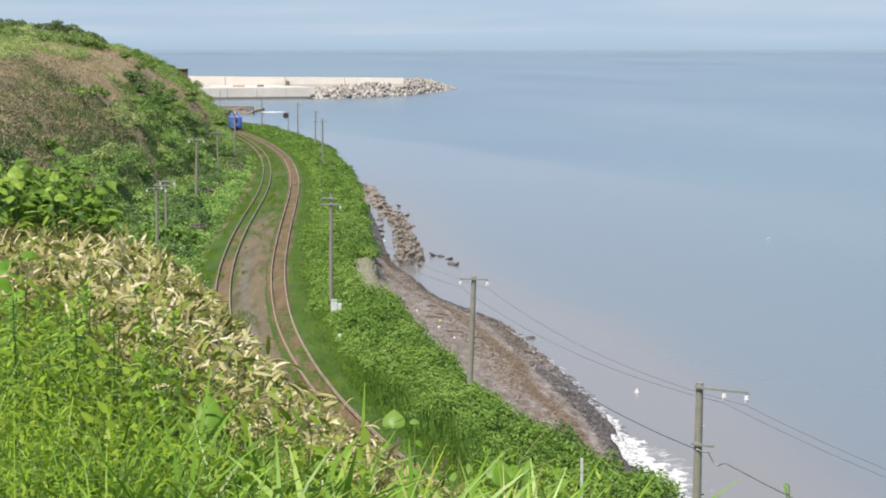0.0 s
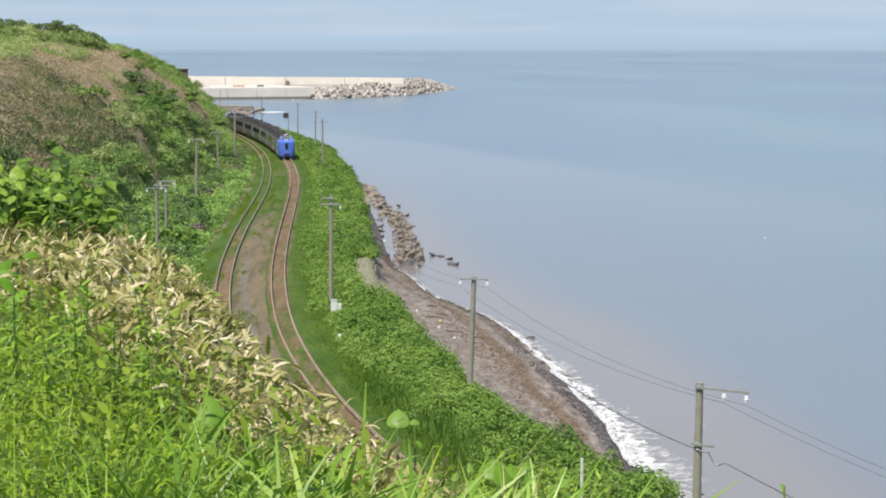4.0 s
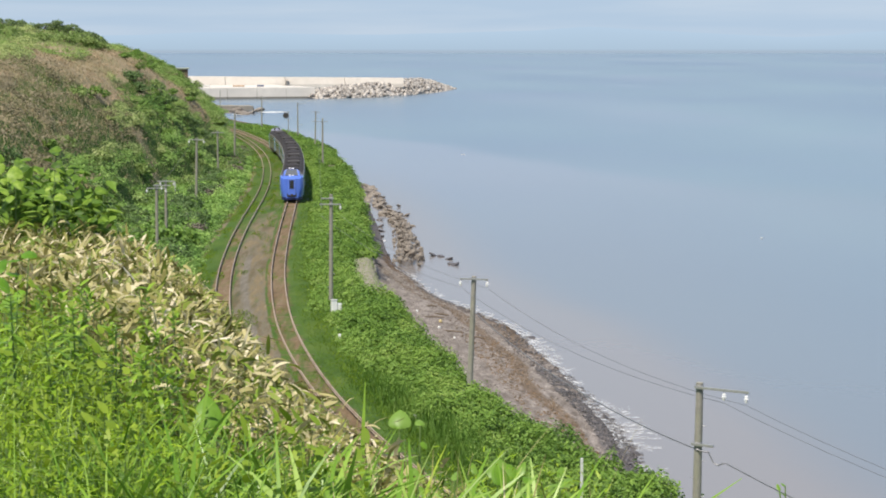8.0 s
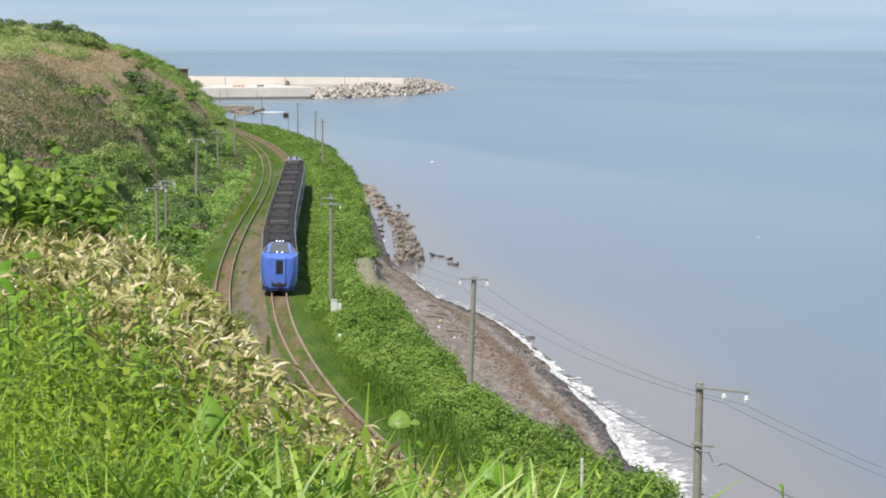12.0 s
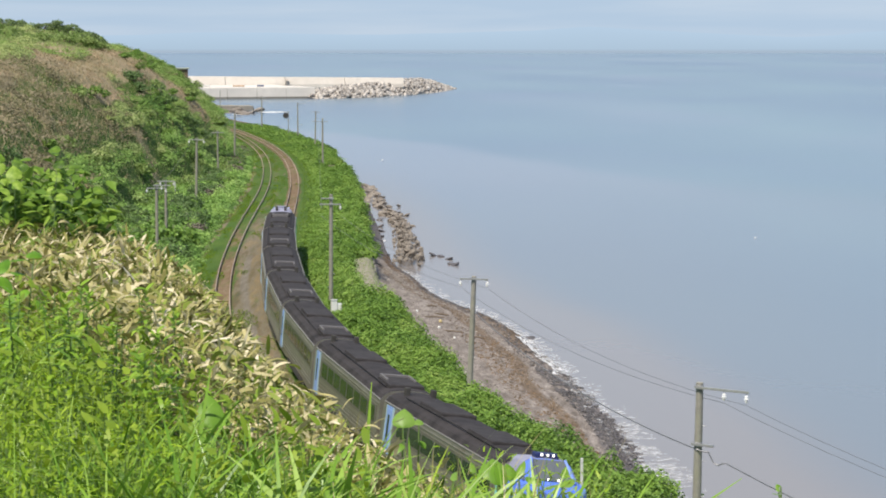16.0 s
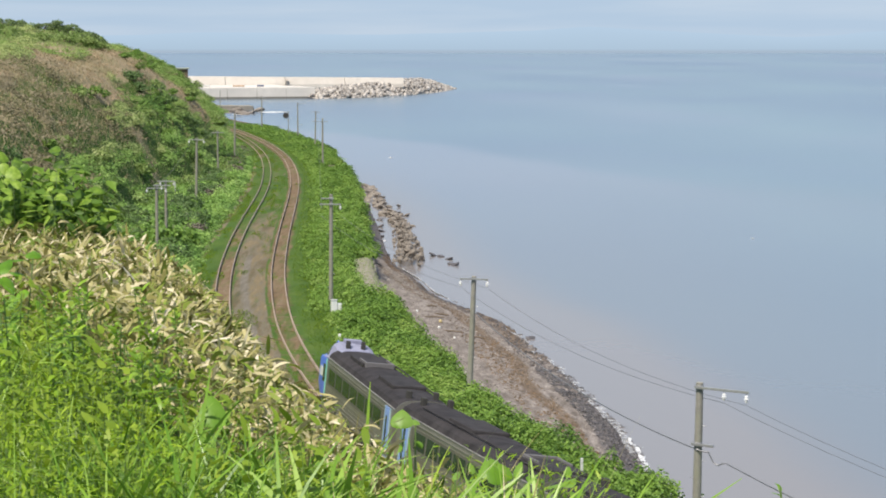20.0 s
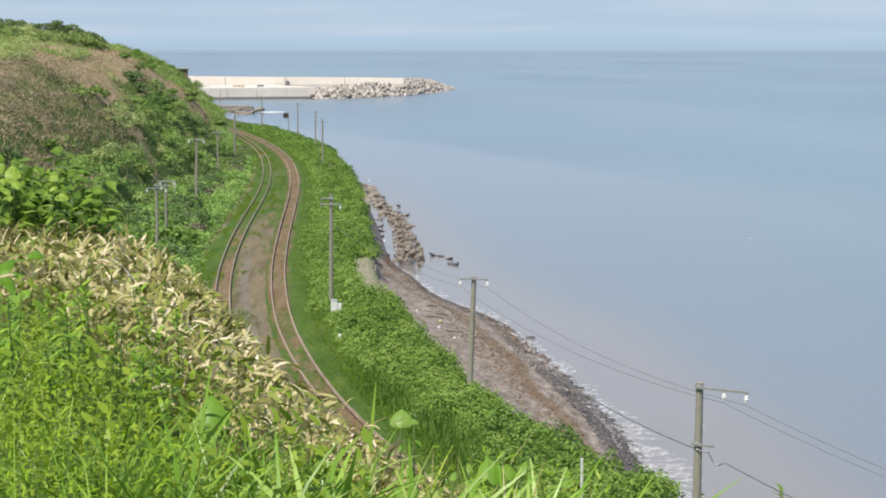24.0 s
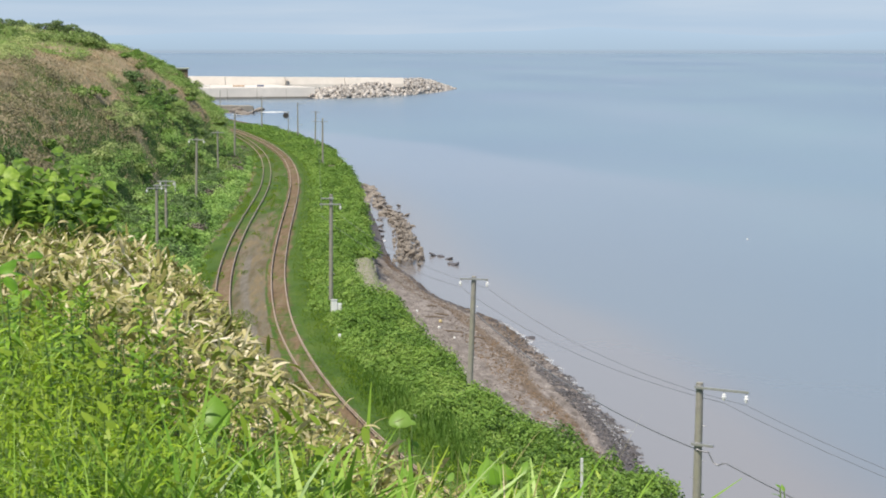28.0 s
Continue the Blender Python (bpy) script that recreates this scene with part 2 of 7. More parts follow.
cut_up = spline([0, 0.8, 3.4, 7.1, 13.2, 16.2, 25, 33, 60, 120, 400], [0, 3.4, 6.2, 9.5, 13.8, 15.2, 18.3, 20.2, 22.5, 24.5, 27.0])
near_drop = spline([-0.22, -0.19, -0.098, -0.069, -0.035, -0.006, 0.03, 0.15], [2.2, 2.3, 3.45, 4.7, 6.2, 7.3, 7.8, 8.0])
VERGE = 8.6


def verge_u(y):
    """The seaward edge of the railway shelf."""
    return VERGE + 2.6 * smooth_step(400, 445, y) + 1.7 * (1 - smooth_step(108, 132, y))


def ground(x, y):
    """Height of the ground at arrays x, y."""
    x, y = np.asarray(x, float), np.asarray(y, float)
    u = x - track_x(y)
    us, uw = siding_u(y), shore_u(y)
    # railway formation and verge
    z = np.full(np.broadcast(x, y).shape, -0.30)
    z = z - 0.25 * smooth_step(1.9, 2.9, u) - 0.3 * smooth_step(1.7, 3.2, us - u)
    z = z + 0.10 * fbm(x, y, 3.0, 3) * smooth_step(2.2, 3.5, np.abs(u)) * smooth_step(1.5, 2.5, np.abs(u - us))
    # sea wall and beach
    top = -2.7 - 0.7 * smooth_step(222, 250, y) - 1.5 * smooth_step(345, 400, y)
    vg = verge_u(y)
    s = np.clip((u - vg - 0.8) / np.maximum(uw - vg - 0.8, 1.0), 0, None)
    beach = top + (SEA_Z - top) * np.minimum(s, 1.0) ** 0.9 - np.clip(s - 1, 0, 1.2) * 1.6 - np.clip(u - uw - 8, 0, 30) * 0.05
    beach = beach + 0.10 * fbm(x, y, 2.0, 5) + 0.06 * fbm(x, y, 0.7, 6)
    k = smooth_step(vg - 0.2, vg + 0.8, u)
    z = z * (1 - k) + beach * k
    # the coastal hill
    q = foot_x(y) - x + 2.0 * fbm(x, y, 26, 8, 3)
    past = smooth_step(435, 490, y)                       # beyond the bend the slope is even, above a steep cutting
    hill = (hill_up(np.clip(q, 0, 399)) * (1 - past) + cut_up(np.clip(q, 0, 399)) * past) * (1 + 0.07 * fbm(x, y, 30, 9, 3)) + 0.6 * fbm(x, y, 7, 10) * smooth_step(2, 10, q)
    hill = hill * smooth_step(40, 110, y)
    z = z + hill * (q > 0)
    # the near bluff on which the viewpoint stands
    yy = np.maximum(y, 8.0)
    drop = near_drop(np.clip(x / yy, -0.22, 0.15))
    d = 1.5 + (drop - 1.5) * np.clip((yy - 8) / 24, 0, 1) + 0.85 * np.clip(y - 32, 0, None)
    d = d + 0.7 * np.clip(x - 7 - 0.03 * y, 0, None)
    near = EYE_Z - 0.75 - 0.3 * smooth_step(13, 24, y) - d + 0.16 * fbm(x, y, 2.2, 12, 3)
    return np.maximum(z, near)


def bump_of(v, mid, half):
    return np.clip(1 - ((v - mid) / half) ** 2, -1, 1)


def straw(y, q, wob):
    """Withered strips that run down the hillside, and the band that joins them below the crest; q metres up from the foot."""
    a = bump_of(y + 5 * wob, 314, 14) * ((q > 8.5 + 2 * wob) & (q < 18))
    b = bump_of(y + 6 * wob, 352, 18) * ((q > 11.5 + 2 * wob) & (q < 16.5))
    c = bump_of(y + 3.1 * q + 4 * wob, 396, 10) * ((q > 3.2) & (q < 12))
    d = bump_of(q + 2.5 * wob, 15.3, 3.2) * ((y > 300) & (y < 366))
    e = bump_of(y - 2 * q + 4 * wob, 306, 6) * ((q > 1.2) & (q < 6))
    return np.maximum.reduce([a, b, c, d, e])


def olive_zone(y, q, wob):
    """Where the hill's near face is under olive-brown scrub."""
    return (q > 4.2) & (q < 15.5) & ((y < 314 + 10 * wob) | (q > 8.5) & (y < 350) & (wob > -0.3)) & (y > 190) & (wob + 0.05 * (q - 6) > -0.5)


def ground_at(x, y):
    return float(ground(np.array([x]), np.array([y]))[0])


# ---- ground ----
def ground_material():
    m = bpy.data.materials.new("coastal_ground")
    m.use_nodes = True
    n, l = m.node_tree.nodes, m.node_tree.links
    bsdf = n["Principled BSDF"]
    co = n.new("ShaderNodeTexCoord")

    drawn = n.new("ShaderNodeMapping")                    # patches are drawn out along the shore and the line
    drawn.inputs["Scale"].default_value = (1.0, 0.3, 1.0)
    l.new(co.outputs["Object"], drawn.inputs["Vector"])

    laid = n.new("ShaderNodeMapping")                     # wheel-worn strips run along the line
    laid.inputs["Scale"].default_value = (1.0, 0.09, 1.0)
    l.new(co.outputs["Object"], laid.inputs["Vector"])

    def noise_of(scale, detail=6, way=drawn):
        t = n.new("ShaderNodeTexNoise")
        t.inputs["Scale"].default_value = scale
        t.inputs["Detail"].default_value = detail
        t.inputs["Roughness"].default_value = 0.65
        l.new(way.outputs[0], t.inputs["Vector"])
        return t.outputs["Fac"]

    def ramp(fac, *stops):
        r = n.new("ShaderNodeValToRGB")
        while len(r.color_ramp.elements) < len(stops):
            r.color_ramp.elements.new(0.5)
        for e, (p, c) in zip(r.color_ramp.elements, stops):
            e.position, e.color = p, (*c, 1)
        l.new(fac, r.inputs["Fac"])
        return r.outputs["Color"]

    def blend(a, b, zone, scale, reach=0.5, way=drawn):
        """b over a where the zone, its edge broken up by noise, is present."""
        at = n.new("ShaderNodeAttribute")
        at.attribute_name = zone
        ad = n.new("ShaderNodeMath")
        ad.operation = "MULTIPLY_ADD"
        ad.inputs[1].default_value = reach
        l.new(noise_of(scale, 6, way), ad.inputs[0])
        l.new(at.outputs["Fac"], ad.inputs[2])
        mr = n.new("ShaderNodeMapRange")
        mr.inputs["From Min"].default_value = 0.5 + reach * 0.5 - 0.09
        mr.inputs["From Max"].default_value = 0.5 + reach * 0.5 + 0.09
        l.new(ad.outputs[0], mr.inputs["Value"])
        mx = n.new("ShaderNodeMix")
        mx.data_type = "RGBA"
        l.new(mr.outputs[0], mx.inputs["Factor"])
        l.new(a, mx.inputs["A"])
        l.new(b, mx.inputs["B"])
        return mx.outputs["Result"]

    grass = ramp(noise_of(0.5), (0.25, (0.030, 0.066, 0.007)), (0.5, (0.050, 0.10, 0.011)), (0.75, (0.085, 0.130, 0.02)))
    dry = ramp(noise_of(0.35), (0.3, (0.16, 0.155, 0.07)), (0.5, (0.26, 0.215, 0.13)), (0.7, (0.34, 0.26, 0.18)))
    ballast = ramp(noise_of(2.2, 8, laid), (0.3, (0.095, 0.063, 0.034)), (0.46, (0.145, 0.098, 0.053)), (0.6, (0.182, 0.130, 0.08)), (0.75, (0.225, 0.18, 0.13)))
    gravel = ramp(noise_of(1.1, 8, laid), (0.3, (0.07, 0.075, 0.04)), (0.42, (0.118, 0.09, 0.048)), (0.5, (0.145, 0.128, 0.09)), (0.58, (0.165, 0.125, 0.068)), (0.7, (0.225, 0.188, 0.122)))
    chips = ramp(noise_of(2.6, 8, laid), (0.3, (0.095, 0.082, 0.062)), (0.5, (0.145, 0.128, 0.10)), (0.7, (0.20, 0.18, 0.145)))
    sand = ramp(noise_of(1.5, 8), (0.3, (0.185, 0.168, 0.128)), (0.5, (0.25, 0.228, 0.182)), (0.7, (0.31, 0.285, 0.235)))
    beach = ramp(noise_of(1.6, 8), (0.28, (0.085, 0.066, 0.054)), (0.45, (0.165, 0.141, 0.123)), (0.6, (0.255, 0.222, 0.20)), (0.75, (0.40, 0.37, 0.345)))
    wrack = ramp(noise_of(2.2), (0.3, (0.065, 0.048, 0.034)), (0.5, (0.135, 0.097, 0.065)), (0.7, (0.21, 0.165, 0.13)))
    wet = ramp(noise_of(3.0), (0.3, (0.045, 0.04, 0.042)), (0.5, (0.10, 0.09, 0.09)), (0.75, (0.20, 0.18, 0.18)))
    soil = blend(grass, dry, "dry", 0.12, 0.8)
    soil = blend(soil, gravel, "gravel", 1.0, 0.9, laid)
    soil = blend(soil, chips, "chips", 0.8, 0.7, laid)
    soil = blend(soil, sand, "sand", 0.9, 0.7)
    soil = blend(soil, ballast, "ballast", 1.3, 0.9, laid)
    soil = blend(soil, beach, "beach", 1.0, 0.3)
    soil = blend(soil, wrack, "wrack", 0.5, 0.9)
    soil = blend(soil, wet, "wet", 0.6, 0.6)
    # grit
    gt = n.new("ShaderNodeMapRange")
    gt.inputs["From Min"].default_value, gt.inputs["From Max"].default_value = 0.3, 0.7
    gt.inputs["To Min"].default_value, gt.inputs["To Max"].default_value = 0.72, 1.28
    l.new(noise_of(7.0, 4), gt.inputs["Value"])
    hs = n.new("ShaderNodeHueSaturation")
    l.new(gt.outputs[0], hs.inputs["Value"])
    l.new(soil, hs.inputs["Color"])
    l.new(hs.outputs["Color"], bsdf.inputs["Base Color"])
    bsdf.inputs["Specular IOR Level"].default_value = 0.25
    bsdf.inputs["Roughness"].default_value = 0.85
    bp = n.new("ShaderNodeBump")
    bp.inputs["Strength"].default_value = 0.7
    bp.inputs["Distance"].default_value = 0.08
    l.new(noise_of(5.0, 3), bp.inputs["Height"])
    l.new(bp.outputs[0], bsdf.inputs["Normal"])
    return m


def build_ground():
    ys = np.concatenate([np.arange(-260, -20, 20), np.arange(-20, 80, 1.2), np.arange(80, 260, 1.5), np.arange(260, 560, 2.5), np.arange(560, 1300, 12)])
    us = np.concatenate([[-700, -500, -350, -250], np.arange(-200, -70, 8), np.arange(-70, -12, 1.0), np.arange(-12, 24, 0.45), np.arange(24, 60, 3)])
    yy, uu = np.meshgrid(ys, us, indexing="ij")
    xx = track_x(yy) + uu
    zz = ground(xx, yy)
    verts = np.stack([xx, yy, zz], -1).reshape(-1, 3)
    a, b = len(ys), len(us)
    i, j = np.meshgrid(np.arange(a - 1), np.arange(b - 1), indexing="ij")
    k = (i * b + j).ravel()
    faces = np.stack([k, k + 1, k + b + 1, k + b], -1)
    ob = array_mesh("ground", verts, faces, ground_material(), smooth=True)
    sd, sh = siding_u(yy), shore_u(yy)
    q = foot_x(yy) - xx
    zones = {
        "ballast": (0.63 - 0.14 * smooth_step(120, 140, yy) * (1 - smooth_step(165, 185, yy))) * np.maximum(1 - smooth_step(0.75, 1.4, np.abs(uu)), (1 - smooth_step(0.6, 1.2, np.abs(uu - sd))) * (1 - 0.22 * smooth_step(190, 215, yy)) * (1 - 0.45 * smooth_step(230, 300, yy) * (1 - smooth_step(380, 420, yy)))),
        "gravel": 0.66 * smooth_step(sd - 0.2, sd + 1.2, uu) * (1 - smooth_step(-1.15, -0.6, uu)) * (1 - 0.35 * smooth_step(215, 300, yy)) + (0.45 + 0.32 * smooth_step(225, 260, yy) * (1 - smooth_step(400, 440, yy))) * (1 - smooth_step(0.4, 1.0, np.abs(uu - sd + 2.6))) + (1 - smooth_step(0.8, 1.6, np.abs(uu - 6.2))) * (1 - smooth_step(5, 9, np.abs(yy - 374))),
        "chips": 0.62 * smooth_step(sd + 1.15, sd + 1.5, uu) * (1 - smooth_step(sd + 2.1, sd + 2.5, uu)) * (1 - 0.5 * smooth_step(200, 250, yy)),
        "sand": smooth_step(5.4, 6.4, uu) * (1 - smooth_step(8.5, 9.3, uu)) * smooth_step(181, 188, yy) * (1 - smooth_step(214, 224, yy)),
        "dry": 0.6 * np.clip(1.4 * straw(yy, q, fbm(xx, yy, 14, 51, 3)), 0, 1) + smooth_step(6, 14, q) * (0.55 + 0.35 * fbm(xx, yy, 22, 31)) + 0.42 * smooth_step(sd - 6.5, sd - 4.5, uu) * (1 - smooth_step(sd - 1.8, sd - 1.2, uu)) * smooth_step(215, 245, yy),
        "beach": smooth_step(verge_u(yy) - 0.3, verge_u(yy) + 0.2, uu),
        "wrack": smooth_step(0.45, 0.62, (uu - VERGE) / (sh - VERGE)) * (1 - smooth_step(0.72, 0.85, (uu - VERGE) / (sh - VERGE))) * (0.5 - 0.5 * smooth_step(165, 185, yy)) + 0.24 * np.sin(2.3 * (sh - uu) + 3.0 * fbm(xx, yy, 11, 77, 3)) * smooth_step(120, 150, yy) * (uu > VERGE) + 0.58 * smooth_step(158, 190, yy) * smooth_step(0.40 - 0.4 * smooth_step(205, 235, yy), 0.72 - 0.4 * smooth_step(205, 235, yy), (uu - VERGE) / (sh - VERGE)),
        "wet": smooth_step(sh - 2.4, sh - 1.3, uu) * (0.36 + 0.5 * (1 - smooth_step(135, 165, yy)) + 0.5 * smooth_step(245, 262, yy)),
    }
    for name, values in zones.items():
        at = ob.data.attributes.new(name, "FLOAT", "POINT")
        at.data.foreach_set("value", np.asarray(values, np.float32).ravel())
    return tagged(ob, "grassy coastal slope, railway bed and stony beach", "ground", kind="structure")


build_ground()


# ---- sea ----
def sea_material():
    m = bpy.data.materials.new("sea_water")
    m.use_nodes = True
    n, l = m.node_tree.nodes, m.node_tree.links
    bsdf = n["Principled BSDF"]
    co = n.new("ShaderNodeTexCoord")

    def noise_of(scale, stretch, detail=4, turn=0.0):
        mp = n.new("ShaderNodeMapping")
        mp.inputs["Scale"].default_value = stretch
        mp.inputs["Rotation"].default_value = (0, 0, turn)
        l.new(co.outputs["Object"], mp.inputs["Vector"])
        t = n.new("ShaderNodeTexNoise")
        t.inputs["Scale"].default_value = scale
        t.inputs["Detail"].default_value = detail
        l.new(mp.outputs[0], t.inputs["Vector"])
        return t.outputs["Fac"]

    r = n.new("ShaderNodeValToRGB")
    r.color_ramp.elements[0].position, r.color_ramp.elements[1].position = 0.35, 0.65
    r.color_ramp.elements[0].color = (0.098, 0.145, 0.208, 1)
    r.color_ramp.elements[1].color = (0.150, 0.222, 0.248, 1)
    l.new(noise_of(0.006, (1, 0.35, 1), 4, 0.3), r.inputs["Fac"])
    # a smooth slick off the point, and thin bright streaks
    sp = n.new("ShaderNodeSeparateXYZ")
    l.new(co.outputs["Object"], sp.inputs[0])

    def sums(op, a, b, c=None):
        t = n.new("ShaderNodeMath")
        t.operation = op
        for i, v in enumerate((a, b, c)):
            if v is None:
                continue
            if isinstance(v, (int, float)):
                t.inputs[i].default_value = v
            else:
                l.new(v, t.inputs[i])
        return t.outputs[0]

    edge = sums("ADD", sums("MULTIPLY_ADD", sp.outputs["X"], -3.05, 470.0), sums("MULTIPLY", noise_of(0.02, (1, 0.35, 1), 7), 150.0))
    inside = n.new("ShaderNodeMapRange")
    inside.inputs["From Min"].default_value, inside.inputs["From Max"].default_value = -8.0, 30.0
    inside.inputs["To Max"].default_value = 0.55
    l.new(sums("SUBTRACT", edge, sp.outputs["Y"]), inside.inputs["Value"])
    fade = n.new("ShaderNodeMapRange")
    fade.inputs["From Min"].default_value, fade.inputs["From Max"].default_value = 220.0, 420.0
    l.new(sp.outputs["Y"], fade.inputs["Value"])
    slick = n.new("ShaderNodeMix")
    slick.data_type = "RGBA"
    off = n.new("ShaderNodeMapRange")                     # it thins out away from the shore
    off.inputs["From Min"].default_value, off.inputs["From Max"].default_value = 15.0, 75.0
    off.inputs["To Min"].default_value, off.inputs["To Max"].default_value = 1.0, 0.3
    l.new(sp.outputs["X"], off.inputs["Value"])
    l.new(sums("MULTIPLY", sums("MULTIPLY", inside.outputs[0], fade.outputs[0]), off.outputs[0]), slick.inputs["Factor"])
    l.new(r.outputs["Color"], slick.inputs["A"])
    slick.inputs["B"].default_value = (0.24, 0.255, 0.305, 1)
    streak = n.new("ShaderNodeMapRange")
    streak.inputs["From Min"].default_value, streak.inputs["From Max"].default_value = 0.60, 0.74
    streak.inputs["To Max"].default_value = 0.55
    l.new(noise_of(0.02, (0.6, 0.22, 1), 5, 0.1), streak.inputs["Value"])
    bright = n.new("ShaderNodeMix")
    bright.data_type = "RGBA"
    l.new(streak.outputs[0], bright.inputs["Factor"])
    l.new(slick.outputs["Result"], bright.inputs["A"])
    bright.inputs["B"].default_value = (0.24, 0.30, 0.35, 1)
    # violet patches, drawn out across the sea by noise
    violet_share = n.new("ShaderNodeMapRange")
    violet_share.inputs["From Min"].default_value, violet_share.inputs["From Max"].default_value = 0.5, 0.66
    violet_share.inputs["To Max"].default_value = 0.45
    l.new(noise_of(0.011, (0.5, 0.16, 1), 5, 0.15), violet_share.inputs["Value"])
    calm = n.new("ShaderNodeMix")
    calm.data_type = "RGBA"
    l.new(violet_share.outputs[0], calm.inputs["Factor"])
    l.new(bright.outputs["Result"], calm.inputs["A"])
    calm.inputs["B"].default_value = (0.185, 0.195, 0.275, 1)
    # murky water over the shallows
    at = n.new("ShaderNodeAttribute")
    at.attribute_name = "shallow"
    mx = n.new("ShaderNodeMix")
    mx.data_type = "RGBA"
    l.new(at.outputs["Fac"], mx.inputs["Factor"])
    l.new(calm.outputs["Result"], mx.inputs["A"])
    mx.inputs["B"].default_value = (0.218, 0.20, 0.192, 1)
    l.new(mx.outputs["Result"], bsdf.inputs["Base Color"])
    bsdf.inputs["Roughness"].default_value = 0.2
    bsdf.inputs["IOR"].default_value = 1.33
    bp = n.new("ShaderNodeBump")
    rp = n.new("ShaderNodeAttribute")
    rp.attribute_name = "ripple"
    l.new(rp.outputs["Fac"], bp.inputs["Strength"])
    bp.inputs["Distance"].default_value = 0.15
    l.new(noise_of(0.35, (1, 0.55, 1), 6, 0.5), bp.inputs["Height"])
    l.new(bp.outputs[0], bsdf.inputs["Normal"])
    return m


def build_sea():
    ys = np.concatenate([np.arange(-300, 80, 40), np.arange(80, 420, 4), np.arange(420, 1300, 40), [1500, 2000, 3000, 4000, 4975]])
    us = np.concatenate([np.arange(6, 40, 1.5), np.arange(40, 120, 10), [150, 220, 350, 600, 1000, 1600, 2500]])
    yy, uu = np.meshgrid(ys, us, indexing="ij")
    near = np.clip(yy, -200, 900)
    left = np.where(yy > 600, -(yy - 600) * 1.2, 0)
    xx = track_x(np.clip(yy, -200, 600)) + uu + left * np.clip(1 - uu / 2500, 0, 1)
    verts = np.stack([xx, yy, np.full(xx.shape, SEA_Z)], -1).reshape(-1, 3)
    a, b = len(ys), len(us)
    i, j = np.meshgrid(np.arange(a - 1), np.arange(b - 1), indexing="ij")
    k = (i * b + j).ravel()
    ob = array_mesh("sea", verts, np.stack([k, k + 1, k + b + 1, k + b], -1), sea_material(), smooth=True)
    sh = shore_u(near)
    v = (1 - smooth_step(sh, sh + 16, uu)) * (1 - smooth_step(300, 480, yy)) * 0.95 + (1 - smooth_step(20, 75, uu)) * 0.35 * (1 - smooth_step(200, 420, yy))
    v = v + 0.14 * (1 - smooth_step(0, 60, uu - 30 - 0.9 * np.clip(420 - yy, 0, 400))) * (1 - smooth_step(400, 560, yy))
    rp = ob.data.attributes.new("ripple", "FLOAT", "POINT")
    rp.data.foreach_set("value", (0.02 + 0.10 * (1 - smooth_step(200, 900, yy))).astype(np.float32).ravel())
    at = ob.data.attributes.new("shallow", "FLOAT", "POINT")
    at.data.foreach_set("value", np.clip(v, 0, 1).astype(np.float32).ravel())
    return tagged(ob, "calm grey-blue sea with faint bands of ripples", "sea", kind="structure")


build_sea()


# ---- railway ----
def line_point(y, off):
    """A place beside the main track at its station y, off metres to the seaward side, square to the track."""
    e = 0.5
    way = Vector((float(track_x(y + e) - track_x(y - e)), 2 * e, 0)).normalized()
    return Vector((float(track_x(y)), y, 0)) + off * Vector((way.y, -way.x, 0)), way


def build_track(name, off, y0, y1, label):
    thing = empty(name)
    stations = np.concatenate([np.arange(y0, min(y1, 300), 2.0), np.arange(max(y0, 300), y1, 4.0)])
    section = [(-0.05, -0.14), (0.05, -0.14), (0.05, -0.125), (0.012, -0.10), (0.012, -0.045), (0.034, -0.035), (0.034, 0.0), (-0.034, 0.0), (-0.034, -0.035), (-0.012, -0.045), (-0.012, -0.10), (-0.05, -0.125)]
    for side in (-0.5665, 0.5665):
        bm = bmesh.new()
        rings = []
        for y in stations:
            p, way = line_point(y, off(y) + side)
            nrm = Vector((way.y, -way.x, 0))
            rings.append([p + nrm * a + Vector((0, 0, b)) for a, b in section])
        loft(bm, rings)
        part("rail", bm, M_RAIL, thing)
    # sleepers
    ys = np.arange(y0, min(y1, 560), 0.62)
    verts, faces = [], []
    rng = np.random.default_rng(4)
    cube = np.array([[-1, -1, 0], [1, -1, 0], [1, 1, 0], [-1, 1, 0], [-1, -1, 1], [1, -1, 1], [1, 1, 1], [-1, 1, 1]], float)
    quad = np.array([[0, 3, 2, 1], [4, 5, 6, 7], [0, 1, 5, 4], [1, 2, 6, 5], [2, 3, 7, 6], [3, 0, 4, 7]])
    for i, y in enumerate(ys):
        p, way = line_point(y, off(y))
        nrm = Vector((way.y, -way.x, 0))
        c = cube * (1.05 + rng.normal() * 0.02, 0.105, 0.14)
        pts = np.array(p) + c[:, :1] * np.array(nrm) + c[:, 1:2] * np.array(way) + np.array([0, 0, -0.462 + rng.normal() * 0.016]) + c[:, 2:] * np.array([0, 0, 1.0])
        verts.append(pts)
        faces.append(quad + 8 * i)
    sl = array_mesh("sleepers", np.concatenate(verts), np.concatenate(faces), M_SLEEPER, thing, "weathered wooden sleepers sunk in ballast")
    tagged(sl, kind="stuff")
    return tagged(thing, label, "railway track", kind="structure")


build_track("main_track", lambda y: 0.0, -150, 640, "rusty single railway track on brown ballast")
build_track("siding_track", lambda y: float(siding_u(y)), 60, 560, "rusty siding track on grassy brown ballast")

